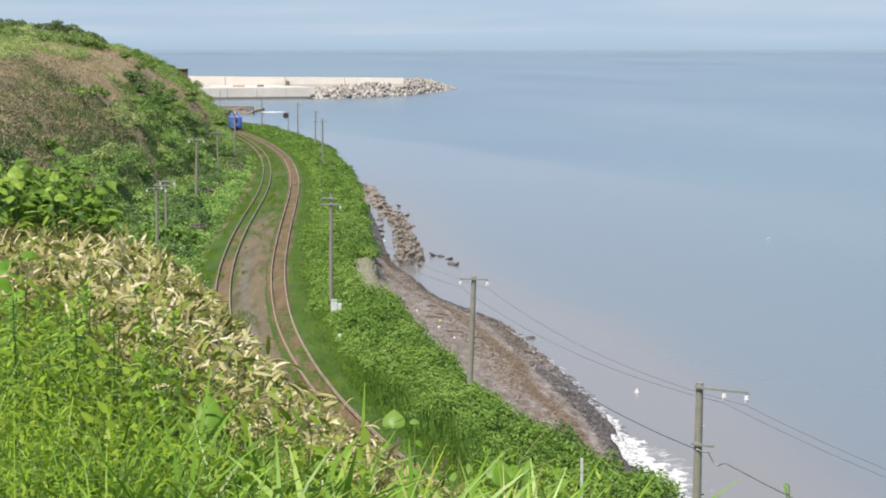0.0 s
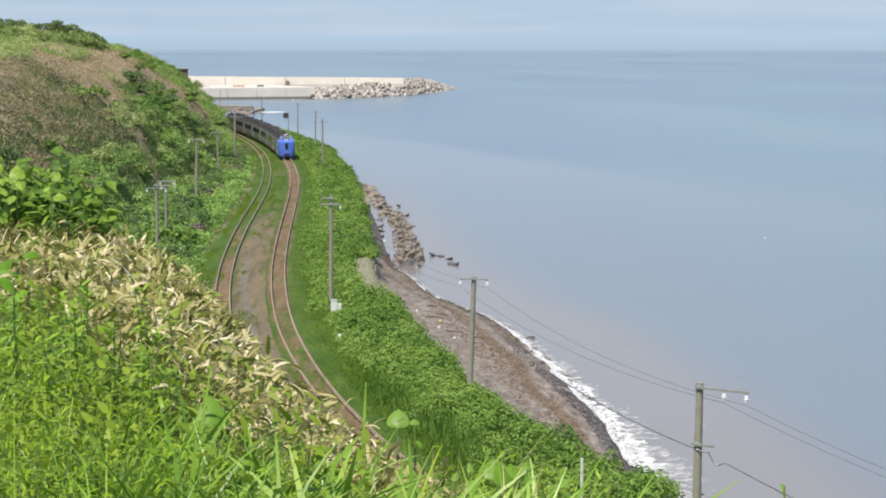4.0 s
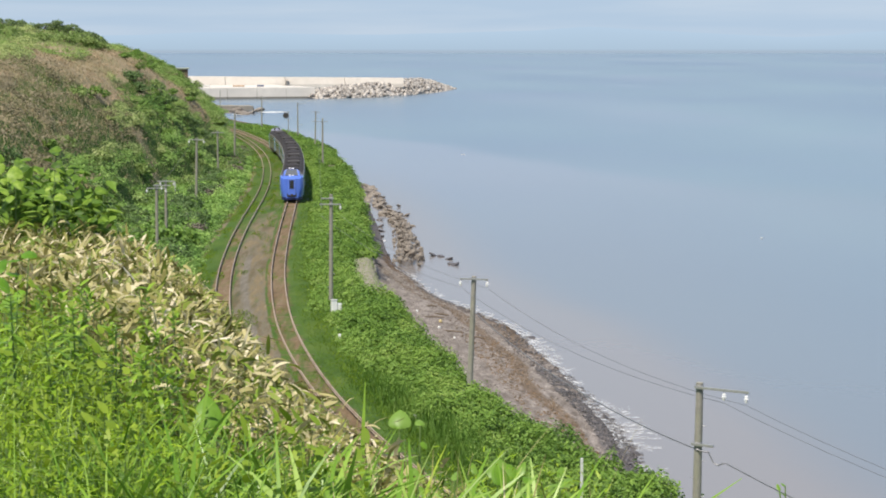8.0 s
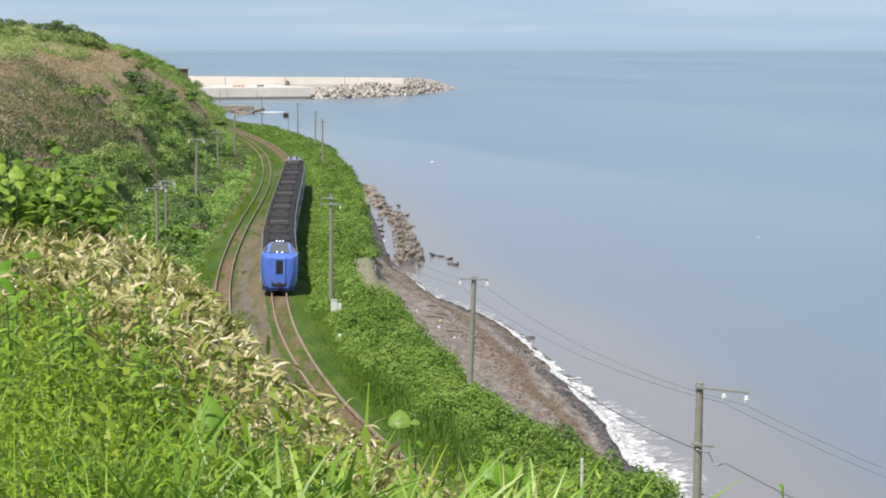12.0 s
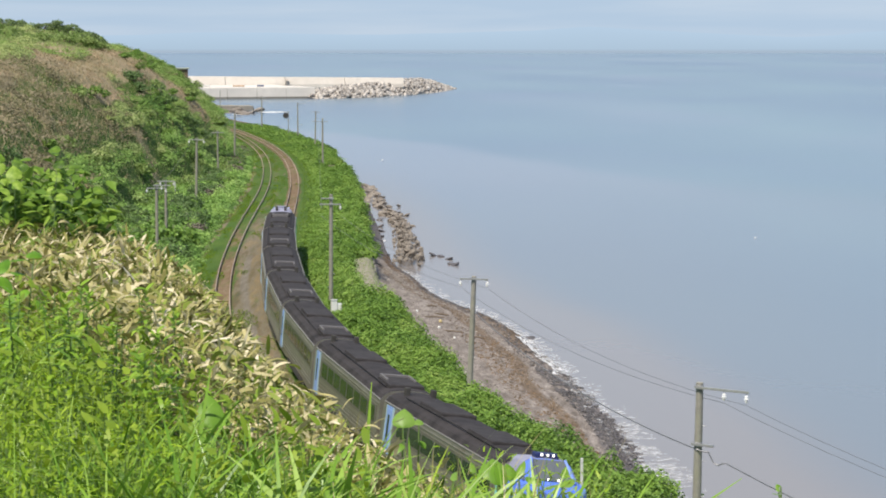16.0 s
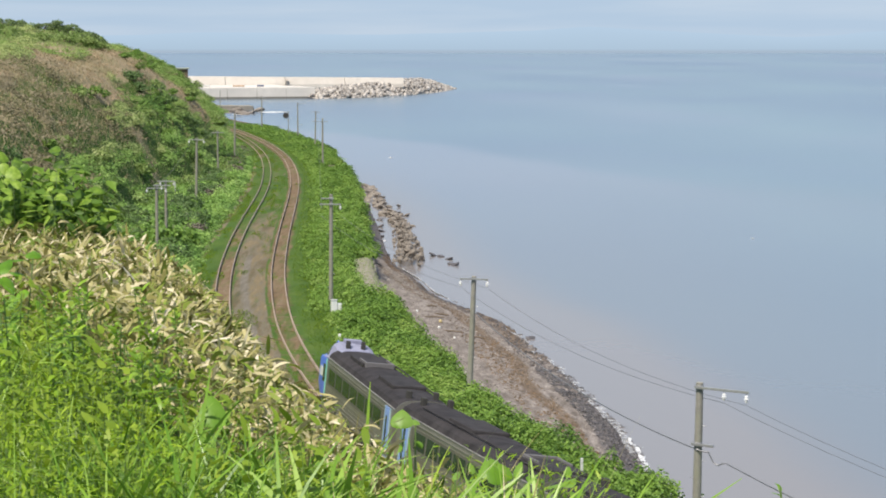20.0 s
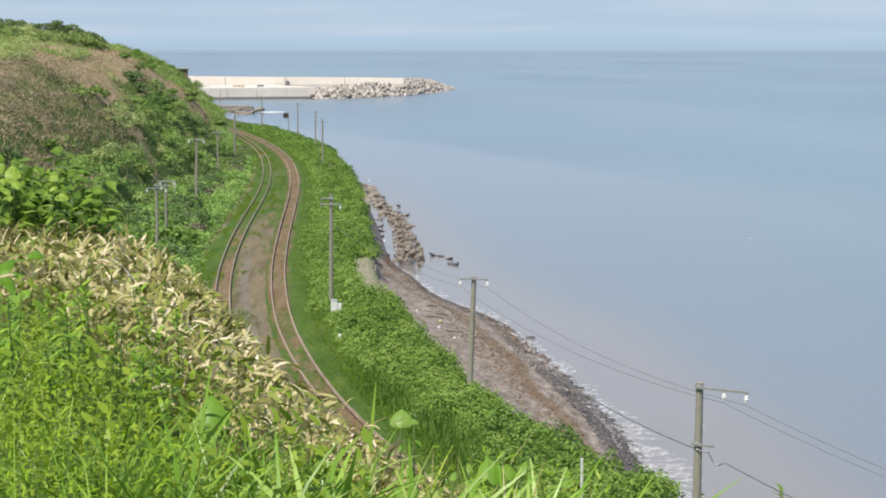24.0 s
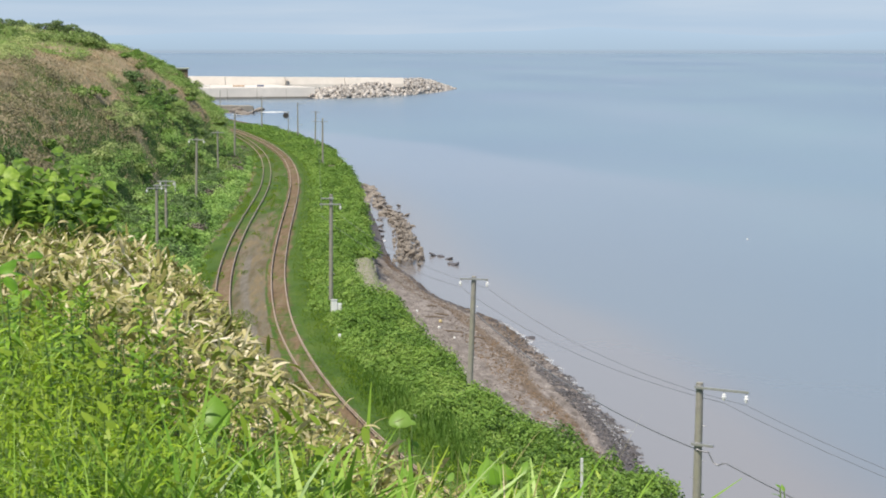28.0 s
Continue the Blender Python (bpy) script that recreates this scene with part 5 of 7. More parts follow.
def reed_grass():
    """Tall dark grass between the track and the thicket, close below the bluff."""
    rng = np.random.default_rng(28)
    n = 8500
    y = rng.uniform(103, 146, n)
    u = 1.8 + 3.9 * rng.random(n) * (1 - 0.3 * smooth_step(136, 146, y))
    x = track_x(y) + u
    p = np.stack([x, y, ground(x, y) - 0.03], 1)
    tall = (0.2 + 0.85 * smooth_step(2.2, 4.2, u)) * rng.uniform(0.6, 1.1, n) * (1 - 0.6 * smooth_step(128, 142, y))
    stuff("reed_grass", [ribbon_arrays(p, rng.uniform(0, 6.3, n), rng.uniform(1.2, 1.57, n), tall, rng.uniform(0.02, 0.045, n), rng.uniform(0.1, 0.9, n), 3)], M_REED, "tall dark green grass between track and thicket", "grass")


def bare_patch_grass():
    rng = np.random.default_rng(27)
    n = 2000
    y = rng.uniform(180, 222, n)
    u = rng.uniform(5.4, 8.75, n)
    x = track_x(y) + u
    p = np.stack([x, y, ground(x, y) - 0.02], 1)
    v = ribbon_arrays(p, rng.uniform(0, 6.3, n), rng.uniform(0.5, 1.5, n), rng.uniform(0.08, 0.36, n), rng.uniform(0.02, 0.05, n), rng.uniform(0.2, 1.3, n), 2)
    stuff("dry_grass", [v], M_GREEN_TUFT, "sparse yellowing grass on a bare patch of the verge", "grass")


def make_shrub(rng, r, h, mat, leaf, count):
    bush = empty("shrub")
    for i in range(5):
        bm = bmesh.new()
        a = rng.uniform(0, 6.28)
        tip = Vector((math.cos(a) * r * 0.6, math.sin(a) * r * 0.6, h * rng.uniform(0.6, 0.9)))
        tube(bm, [(0, 0, -0.3), tip * 0.45 + Vector((0, 0, 0.12 * h)), tip], [0.06, 0.04, 0.012], 5)
        part("stem", bm, M_TWIG, bush)
    m = 9
    a, d = rng.uniform(0, 6.28, m), r * 0.62 * np.sqrt(rng.random(m))
    c = np.stack([np.cos(a) * d, np.sin(a) * d, h * (0.18 + 0.4 * rng.random(m) * (1 - d / r))], 1)
    v, f = shell_leaves(rng, c, r * (0.32 + 0.25 * rng.random(m)), h * (0.3 + 0.2 * rng.random(m)), count, leaf)
    array_mesh("crown", v, f, mat, bush)
    return bush


def hill_shrubs():
    rng = np.random.default_rng(24)
    kinds = []
    for i in range(4):
        kinds.append((tagged(make_shrub(rng, 1.7 + 0.25 * i, 1.7 + 0.2 * i, M_BUSH, 0.34, 620), "rounded green shrub growing on the hillside", "shrub", "hillside shrubs"), "green"))
    for i in range(3):
        kinds.append((tagged(make_shrub(rng, 1.5 + 0.2 * i, 1.8 + 0.2 * i, M_DARK, 0.32, 620), "dense dark green shrub on the hillside", "shrub", "hillside shrubs"), "dark"))
    for i in range(2):
        kinds.append((tagged(make_shrub(rng, 1.2, 1.5, M_KNOT, 0.3, 420), "leafy bright green bush beside the railway", "shrub", "trackside bushes"), "bright"))
    twiggy = tagged(make_shrub(rng, 1.3, 1.7, M_TWIG, 0.2, 500), "bare grey-brown twiggy bush beside the railway", "shrub", "trackside bushes")
    spots = []
    for i in range(38):                                   # crest
        y = rng.uniform(310, 460)
        spots.append((y, rng.uniform(24, 42), rng.choice([0, 1, 2, 3, 0, 1, 2, 3, 4])))
    for i in range(60):                                   # lower slope
        y = rng.uniform(190, 560)
        spots.append((y, rng.uniform(-2, 9), rng.choice([0, 1, 2, 3, 4, 5, 6, 7, 8]) if y < 310 else rng.choice([0, 1, 2, 3, 7, 8])))
    for i in range(22):
        y = rng.uniform(345, 440)
        spots.append((y, rng.uniform(6, 16), rng.choice([7, 8])))
    spots += [(418.0, 7.5, 7), (420.0, 9.0, 8), (416.0, 10.5, 7), (421.0, 11.0, 8)]
    for x, y, k in ((-62.0, 330.0, 2), (-59.5, 333.0, 3), (-58.8, 345.0, 1), (-55.5, 349.0, 3), (-53.6, 351.0, 2), (-52.0, 353.0, 0), (-43.0, 352.0, 5), (-41.5, 349.0, 6), (-42.6, 345.0, 5), (-44.0, 339.0, 4), (-45.2, 341.0, 6), (-40.0, 356.0, 4), (-39.0, 360.0, 5), (-37.5, 366.0, 4)):
        spots.append((y, float(foot_x(y)) - x, k))         # bushes that stand out on the crest and the upper slope
    used = set()
    for y, q, k in spots:
        x = float(foot_x(y)) - q
        if x > float(track_x(y) + siding_u(y)) - 4.2:
            continue
        m = pose(x, y, ground_at(x, y) - 0.1, 0, 0, rng.uniform(0, 360))
        ob = kinds[k][0]
        if k in used:
            copy_thing(ob, m)
        else:
            ob.matrix_basis = m
            used.add(k)
    for k in set(range(len(kinds))) - used:
        x, y = float(foot_x(260.0)) - 2 - k, 260.0 + 3 * k
        kinds[k][0].matrix_basis = pose(x, y, ground_at(x, y))
    for x, y, k, size in ((-26.4, 224.2, 7, 2.0), (-25.4, 226.0, 8, 1.7), (-28.6, 227.0, 8, 1.9), (-25.2, 230.0, 7, 1.5)):
        copy_thing(kinds[k][0], pose(x, y, ground_at(x, y) - 0.1, 0, 0, 50 * k * size) @ Matrix.Scale(size, 4))     # tall ones by the pair of poles
    copy_thing(twiggy, pose(-36.6, 413.0, ground_at(-36.6, 413.0) - 0.1, 0, 0, 40) @ Matrix.Scale(1.6, 4))
    # bushes on the level strip between the siding and the hill
    first = True
    for i in range(95):
        y = rng.uniform(205, 420)
        x0 = float(track_x(y) + siding_u(y)) - 4.6
        x1 = float(foot_x(y)) + 1
        if x1 > x0:
            continue
        x = rng.uniform(x1, x0)
        edge = x0 - x < 2.2
        m = pose(x, y, ground_at(x, y) + 0.15, 0, 0, rng.uniform(0, 360))
        if edge and rng.random() < 0.5:
            if first:
                twiggy.matrix_basis = m
                first = False
            else:
                copy_thing(twiggy, m)
        else:
            copy_thing(kinds[rng.choice([4, 5, 6, 4, 7, 8])][0], m)


# ---- the near slope ----
def near_points(rng, n, y0, y1, k0, k1):
    y = np.sqrt(rng.uniform(y0 ** 2, y1 ** 2, n))
    k = rng.uniform(k0, k1, n)
    x = k * y
    return np.stack([x, y, ground(x, y)], 1), k


def bamboo_edge(k, x, y):
    """How near to the viewpoint the dwarf bamboo comes, by bearing; grass grows on this side of it."""
    return np.interp(k, [-0.22, -0.166, -0.13, -0.069, 0.0], [19.0, 17.0, 12.8, 10.8, 10.8]) + 2.2 * fbm(x, y, 2.0, 71)


def top_line(k):
    """The fall per metre to which the near growth rises, by bearing."""
    return np.interp(k, [-0.20, -0.16, -0.13, -0.10, -0.06, -0.02, 0.03, 0.06, 0.10], [0.108, 0.122, 0.150, 0.163, 0.171, 0.176, 0.183, 0.188, 0.20])


def bamboo_grass():
    rng = np.random.default_rng(31)
    p, k = near_points(rng, 9500, 9.5, 34.5, -0.215, -0.022)
    edge = bamboo_edge(k, p[:, 0], p[:, 1])
    p = p[p[:, 1] > edge]
    h = rng.uniform(0.45, 0.95, len(p))
    brow, k = near_points(rng, 850, 10.5, 15.5, -0.069, 0.002)     # taller where the slope breaks away above the track
    p = np.concatenate([p, brow])
    rise = EYE_Z - np.minimum(0.171 + 1.1 * (k + 0.044), 0.190) * brow[:, 1] - brow[:, 2]
    h = np.concatenate([h, np.clip(rise, 0.12, 1.25) * rng.uniform(0.55, 1.0, len(brow))])
    n = len(p)
    stems = ribbon_arrays(p - np.array([0, 0, 0.05]), rng.uniform(0, 6.3, n), rng.uniform(1.25, 1.57, n), h, np.full(n, 0.012), rng.uniform(0, 0.3, n), 2)
    stuff("bamboo_stalks", [stems], M_STRAW, "thin straw stalks of dwarf bamboo", "dwarf bamboo")
    leaves = []
    for j in range(19):
        at = p + np.array([0, 0, 1.0]) * (h * rng.uniform(0.4, 1.0, n))[:, None] + rng.normal(size=(n, 3)) * 0.05
        size = np.clip(0.50 + 0.50 * (p[:, 1] - 9) / 12, 0.50, 1.0)
        leaves.append(ribbon_arrays(at, rng.uniform(0, 6.3, n), rng.uniform(-0.6, 1.25, n), rng.uniform(0.10, 0.24, n) * size, rng.uniform(0.018, 0.047, n) * size, rng.uniform(0.0, 1.3, n), 4, rng.uniform(-1.0, 1.0, n)))
    stuff("dwarf_bamboo", leaves[:14], M_SASA, "withered straw-coloured dwarf bamboo on the near slope", "dwarf bamboo")
    stuff("dwarf_bamboo", leaves[14:], M_GREEN_SASA, "green shoots among withered dwarf bamboo", "dwarf bamboo")


def rank_stand():
    """A thick stand of coarse broad-leaved growth where the near slope meets the hill."""
    rng = np.random.default_rng(34)
    n = 260
    b = -0.205 + 0.054 * rng.random(n)
    d = rng.uniform(30, 34.5, n)
    x = b * d
    z0 = ground(x, d)
    top = EYE_Z - (0.056 + 0.030 * rng.random(n) ** 1.5 + 0.45 * np.clip(b + 0.160, 0, 1)) * d
    h = np.clip(top - z0, 0.5, 2.4)
    c = np.stack([x, d, z0 + 0.25 * h], 1)
    tone = np.clip(0.40 + 0.28 * rng.normal(size=n), 0, 1)
    stuff("rank_stand", [shell_leaves(rng, c, rng.uniform(0.25, 0.5, n), 0.72 * h, 12000, 0.19, 0.62, tone, 0.7)], M_STAND_MASS, "thick stand of coarse broad-leaved plants on the slope", "thicket")


def near_grass():
    rng = np.random.default_rng(32)
    p, k = near_points(rng, 19000, 6.2, 21, -0.25, 0.22)
    thin = rng.random(len(p)) < np.where(k > 0.0, 0.5 * np.exp(-np.clip(p[:, 1] - 9, 0, 99) / 4), np.where(p[:, 1] > bamboo_edge(k, p[:, 0], p[:, 1]) + 0.6, 0.12, 1.0))
    p, k = p[thin], k[thin]
    n = len(p)
    room = (EYE_Z - top_line(k) * p[:, 1] - p[:, 2]) * rng.uniform(0.75, 1.15, n)
    long = np.clip(np.minimum(0.26 + 0.5 * rng.random(n) ** 1.5, room), 0.16, None)
    stuff("tall_grass", [ribbon_arrays(p, rng.uniform(0, 6.3, n), rng.uniform(1.0, 1.57, n), long, rng.uniform(0.006, 0.016, n), rng.uniform(0.2, 1.9, n), 5, rng.uniform(-1.2, 1.2, n))],
          M_GRASS, "long fresh green grass on the near slope", "grass")
    # leafy weeds
    p, k = near_points(rng, 640, 8, 20, -0.22, -0.03)
    p = p[rng.random(len(p)) < np.where(p[:, 1] > bamboo_edge(k, p[:, 0], p[:, 1]), 0.3, 1.0)]
    n = len(p)
    h = rng.uniform(0.45, 0.95, n)
    stems = ribbon_arrays(p, rng.uniform(0, 6.3, n), rng.uniform(1.35, 1.57, n), h, np.full(n, 0.009), rng.uniform(0, 0.25, n), 3)
    stuff("weed_stalks", [stems], M_STALK, "upright green weed stalks", "weeds")
    leaves = []
    for j in range(15):
        u = 0.3 + 0.7 * j / 14
        at = p + np.array([0, 0, 1.0]) * (h * u)[:, None]
        leaves.append(ribbon_arrays(at, j * 2.4 + rng.uniform(-0.5, 0.5, n), rng.uniform(0.2, 1.1, n), rng.uniform(0.07, 0.15, n) * (1.2 - 0.5 * u), rng.uniform(0.018, 0.042, n), rng.uniform(0.3, 1.2, n), 3))
    stuff("leafy_weeds", leaves, M_WEED, "narrow-leaved green weeds in the grass", "weeds")


def near_herbs():
    """Low yellow-green herbs with many small narrow leaves, thick on the side towards the hill."""
    rng = np.random.default_rng(39)
    few, fk = near_points(rng, 150, 9.2, 12.0, -0.01, 0.07)
    p, k = near_points(rng, 1250, 7.2, 16.5, -0.215, -0.075)
    keep = rng.random(len(p)) < np.interp(k, [-0.215, -0.135, -0.10, -0.075], [1.0, 1.0, 0.35, 0.1])
    p, k = np.concatenate([p[keep], few]), np.concatenate([k[keep], fk])
    n = len(p)
    h = np.clip((EYE_Z - top_line(k) * p[:, 1] - p[:, 2]) * rng.uniform(0.5, 1.1, n), 0.12, np.where(k > -0.02, 1.2, 0.75))
    turn, lift = rng.uniform(0, 6.3, n), rng.uniform(1.3, 1.57, n)
    stuff("herb_stalks", [ribbon_arrays(p, turn, lift, h, np.full(n, 0.006), rng.uniform(0, 0.2, n), 3)], M_STALK, "thin green herb stalks on the near slope", "weeds")
    leaves = []
    for j in range(30):
        u = 0.25 + 0.75 * (j + 0.5) / 30
        at = p + np.array([0, 0, 1.0]) * (h * u)[:, None] + rng.normal(size=(n, 3)) * np.array([0.018, 0.018, 0.012])
        leaves.append(ribbon_arrays(at, j * 2.4 + turn, rng.uniform(-0.1, 1.0, n), rng.uniform(0.030, 0.075, n) * (1.25 - 0.5 * u), rng.uniform(0.005, 0.013, n), rng.uniform(0.2, 1.2, n), 3, rng.uniform(-0.6, 0.6, n)))
    stuff("leafy_herbs", leaves, M_HERB, "small-leaved yellow-green herbs on the near slope", "weeds")
    p, k = near_points(rng, 420, 7.5, 15.0, -0.21, -0.06)
    n = len(p)
    tall = np.clip((EYE_Z - top_line(k) * p[:, 1] - p[:, 2]) * rng.uniform(0.9, 1.35, n), 0.25, 1.1)
    stuff("nodding_grass", [ribbon_arrays(p, rng.uniform(0, 6.3, n), rng.uniform(1.2, 1.57, n), tall, rng.uniform(0.004, 0.010, n), rng.uniform(0.6, 2.4, n), 8, rng.uniform(-0.8, 0.8, n))], M_COARSE, "thin nodding grass stems over the herbs", "grass")


def near_fringe():
    """Coarse grass close by, whose tips stand against the view."""
    rng = np.random.default_rng(36)
    p, k = near_points(rng, 4300, 6.6, 10.0, -0.20, 0.075)
    keep = rng.random(len(p)) < np.where(k > -0.02, 0.6, np.where(k < -0.165, 0.0, np.where(k < -0.135, 0.6, 1.0)))
    p, k = p[keep], k[keep]
    n = len(p)
    room = (EYE_Z - top_line(k) * p[:, 1] - p[:, 2]) * rng.uniform(0.85, 1.3, n)
    tall = np.clip(np.minimum(rng.uniform(0.62, 1.0, n), room), 0.2, None)
    stuff("coarse_grass", [ribbon_arrays(p, rng.uniform(0, 6.3, n), rng.uniform(1.2, 1.57, n), tall, np.where(rng.random(n) < 0.5, rng.uniform(0.018, 0.036, n), rng.uniform(0.006, 0.018, n)), rng.uniform(0.6, 2.4, n), 8, rng.uniform(-1.0, 1.0, n))], M_COARSE, "coarse arching grass close to the viewpoint", "grass")
    p, k = near_points(rng, 260, 7.5, 12, -0.06, 0.085)
    n = len(p)
    stuff("dry_grass", [ribbon_arrays(p, rng.uniform(0, 6.3, n), rng.uniform(1.3, 1.57, n), rng.uniform(0.5, 0.95, n), rng.uniform(0.004, 0.012, n), rng.uniform(0.2, 1.2, n), 6)], M_SASA, "thin dry grass stems on the near slope", "grass")


def make_tall_weed(x, y, z_top, rng):
    z0 = ground_at(x, y)
    h = max(0.4, z_top - z0)
    weed = empty("tall_weed", pose(x, y, z0))
    bm = bmesh.new()
    tube(bm, [(0, 0, -0.08), (0.02, 0.01, h * 0.5), (rng.uniform(-0.05, 0.05), 0.0, h)], [0.009, 0.007, 0.003], 6)
    part("stalk", bm, M_STALK, weed)
    n = int(64 * h / 0.9)
    u = 0.2 + 0.8 * (np.arange(n) + 0.5) / n
    at = np.stack([0 * u, 0 * u, h * u], 1)
    long = (0.075 + 0.055 * rng.random(n)) * np.where(u > 0.9, 0.7, 1.0)
    lift = np.where(u > 0.88, rng.uniform(0.2, 0.9, n), rng.uniform(-0.4, 0.45, n))
    v, f = ribbon_arrays(at, np.arange(n) * 2.4, lift, long, np.full(n, 0.022), rng.uniform(0.3, 1.1, n), 4, rng.uniform(-0.4, 0.4, n))
    array_mesh("foliage", v, f, M_TALL, weed)
    return tagged(weed, "tall leafy green weed among the grass", "weed", "tall weeds")


def broad_leaf(bm, base, heading, lift, length, width, curl=0.5):
    """One heart-shaped leaf on its stalk, with a raised middle and drooping tip."""
    prof = [(0.0, 0.0), (0.04, 0.55), (0.16, 0.92), (0.32, 1.0), (0.5, 0.93), (0.68, 0.75), (0.82, 0.5), (0.93, 0.24), (1.0, 0.0)]
    hx, sd = Vector((math.cos(heading), math.sin(heading), 0)), Vector((-math.sin(heading), math.cos(heading), 0))
    p = Vector(base)
    rows, last = [], 0.0
    for u, w in prof:
        a = lift - curl * u
        way = hx * math.cos(a) + Vector((0, 0, math.sin(a)))
        nn = sd.cross(way)
        p = p + way * (length * (u - last))
        last = u
        half = 0.5 * width * w
        rows.append([bm.verts.new(p - sd * half - nn * half * -0.22), bm.verts.new(p - sd * half * 0.5 - nn * half * -0.04), bm.verts.new(p), bm.verts.new(p + sd * half * 0.5 - nn * half * -0.04), bm.verts.new(p + sd * half - nn * half * -0.22)])
    for a, b in zip(rows, rows[1:]):
        for i in range(4):
            bm.faces.new((a[i], a[i + 1], b[i + 1], b[i]))


def make_plant(name, x, y, z_top, leaves, label, category, mat=None, lean=0.0):
    """A stalk that rises from the slope to z_top; leaves: (height from the top, heading, lift, length, width), in degrees."""
    z0 = ground_at(x, y)
    h = max(0.25, z_top - z0)
    plant = empty(name, pose(x, y, z0))
    bm = bmesh.new()
    tube(bm, [(0, 0, -0.08), (lean * 0.3, 0, h * 0.5), (lean, 0, h)], [0.009, 0.007, 0.004], 6)
    part("stalk", bm, M_STALK, plant)
    for down, heading, lift, length, width in leaves:
        u = max(0.0, 1 - down / h)
        bm = bmesh.new()
        base = Vector((lean * u * u, 0, h * u))
        if down > 0:                                      # each leaf on its own stalk
            tip = base + 0.45 * length * Vector((math.cos(radians(heading)), math.sin(radians(heading)), 0.6))
            tube(bm, [base, tip], [0.004, 0.003], 5)
            base = tip
        broad_leaf(bm, base, radians(heading), radians(lift), length, width)
        part("leaf", bm, mat or M_BROAD, plant, smooth=True)
    return tagged(plant, label, category, "broad-leaved plants")


def make_blade(name, x, y, z_top, heading, width, arch, mat, label):
    z0 = ground_at(x, y)
    blade = empty(name, pose(x, y, z0))
    h = max(0.3, z_top - z0)
    v, f = ribbon_arrays(np.array([[0.0, 0.0, -0.05]]), np.array([radians(heading)]), np.array([1.52]), np.array([h * (1.05 + 0.15 * arch)]), np.array([width]), np.array([arch]), 10)
    array_mesh("blade", v, f, mat, blade)
    v, f = ribbon_arrays(np.array([[0.0, 0.0, -0.05]]), np.array([radians(heading + 150)]), np.array([1.45]), np.array([h * 0.55]), np.array([width * 0.8]), np.array([0.7]), 6)
    array_mesh("blade", v, f, mat, blade)
    return tagged(blade, label, "grass", "tall grass blades")


seaward_thicket()
hill_cover()
verge_grass()
verge_weeds()
reed_grass()
bare_patch_grass()
hill_shrubs()
bamboo_grass()
rank_stand()
near_grass()
near_herbs()
near_fringe()


def sight(x, y, dist):
    """A place at that distance on the near slope's front, given as bearing and fall per metre."""
    return x * dist, dist, EYE_Z - y * dist


PLANTS = []


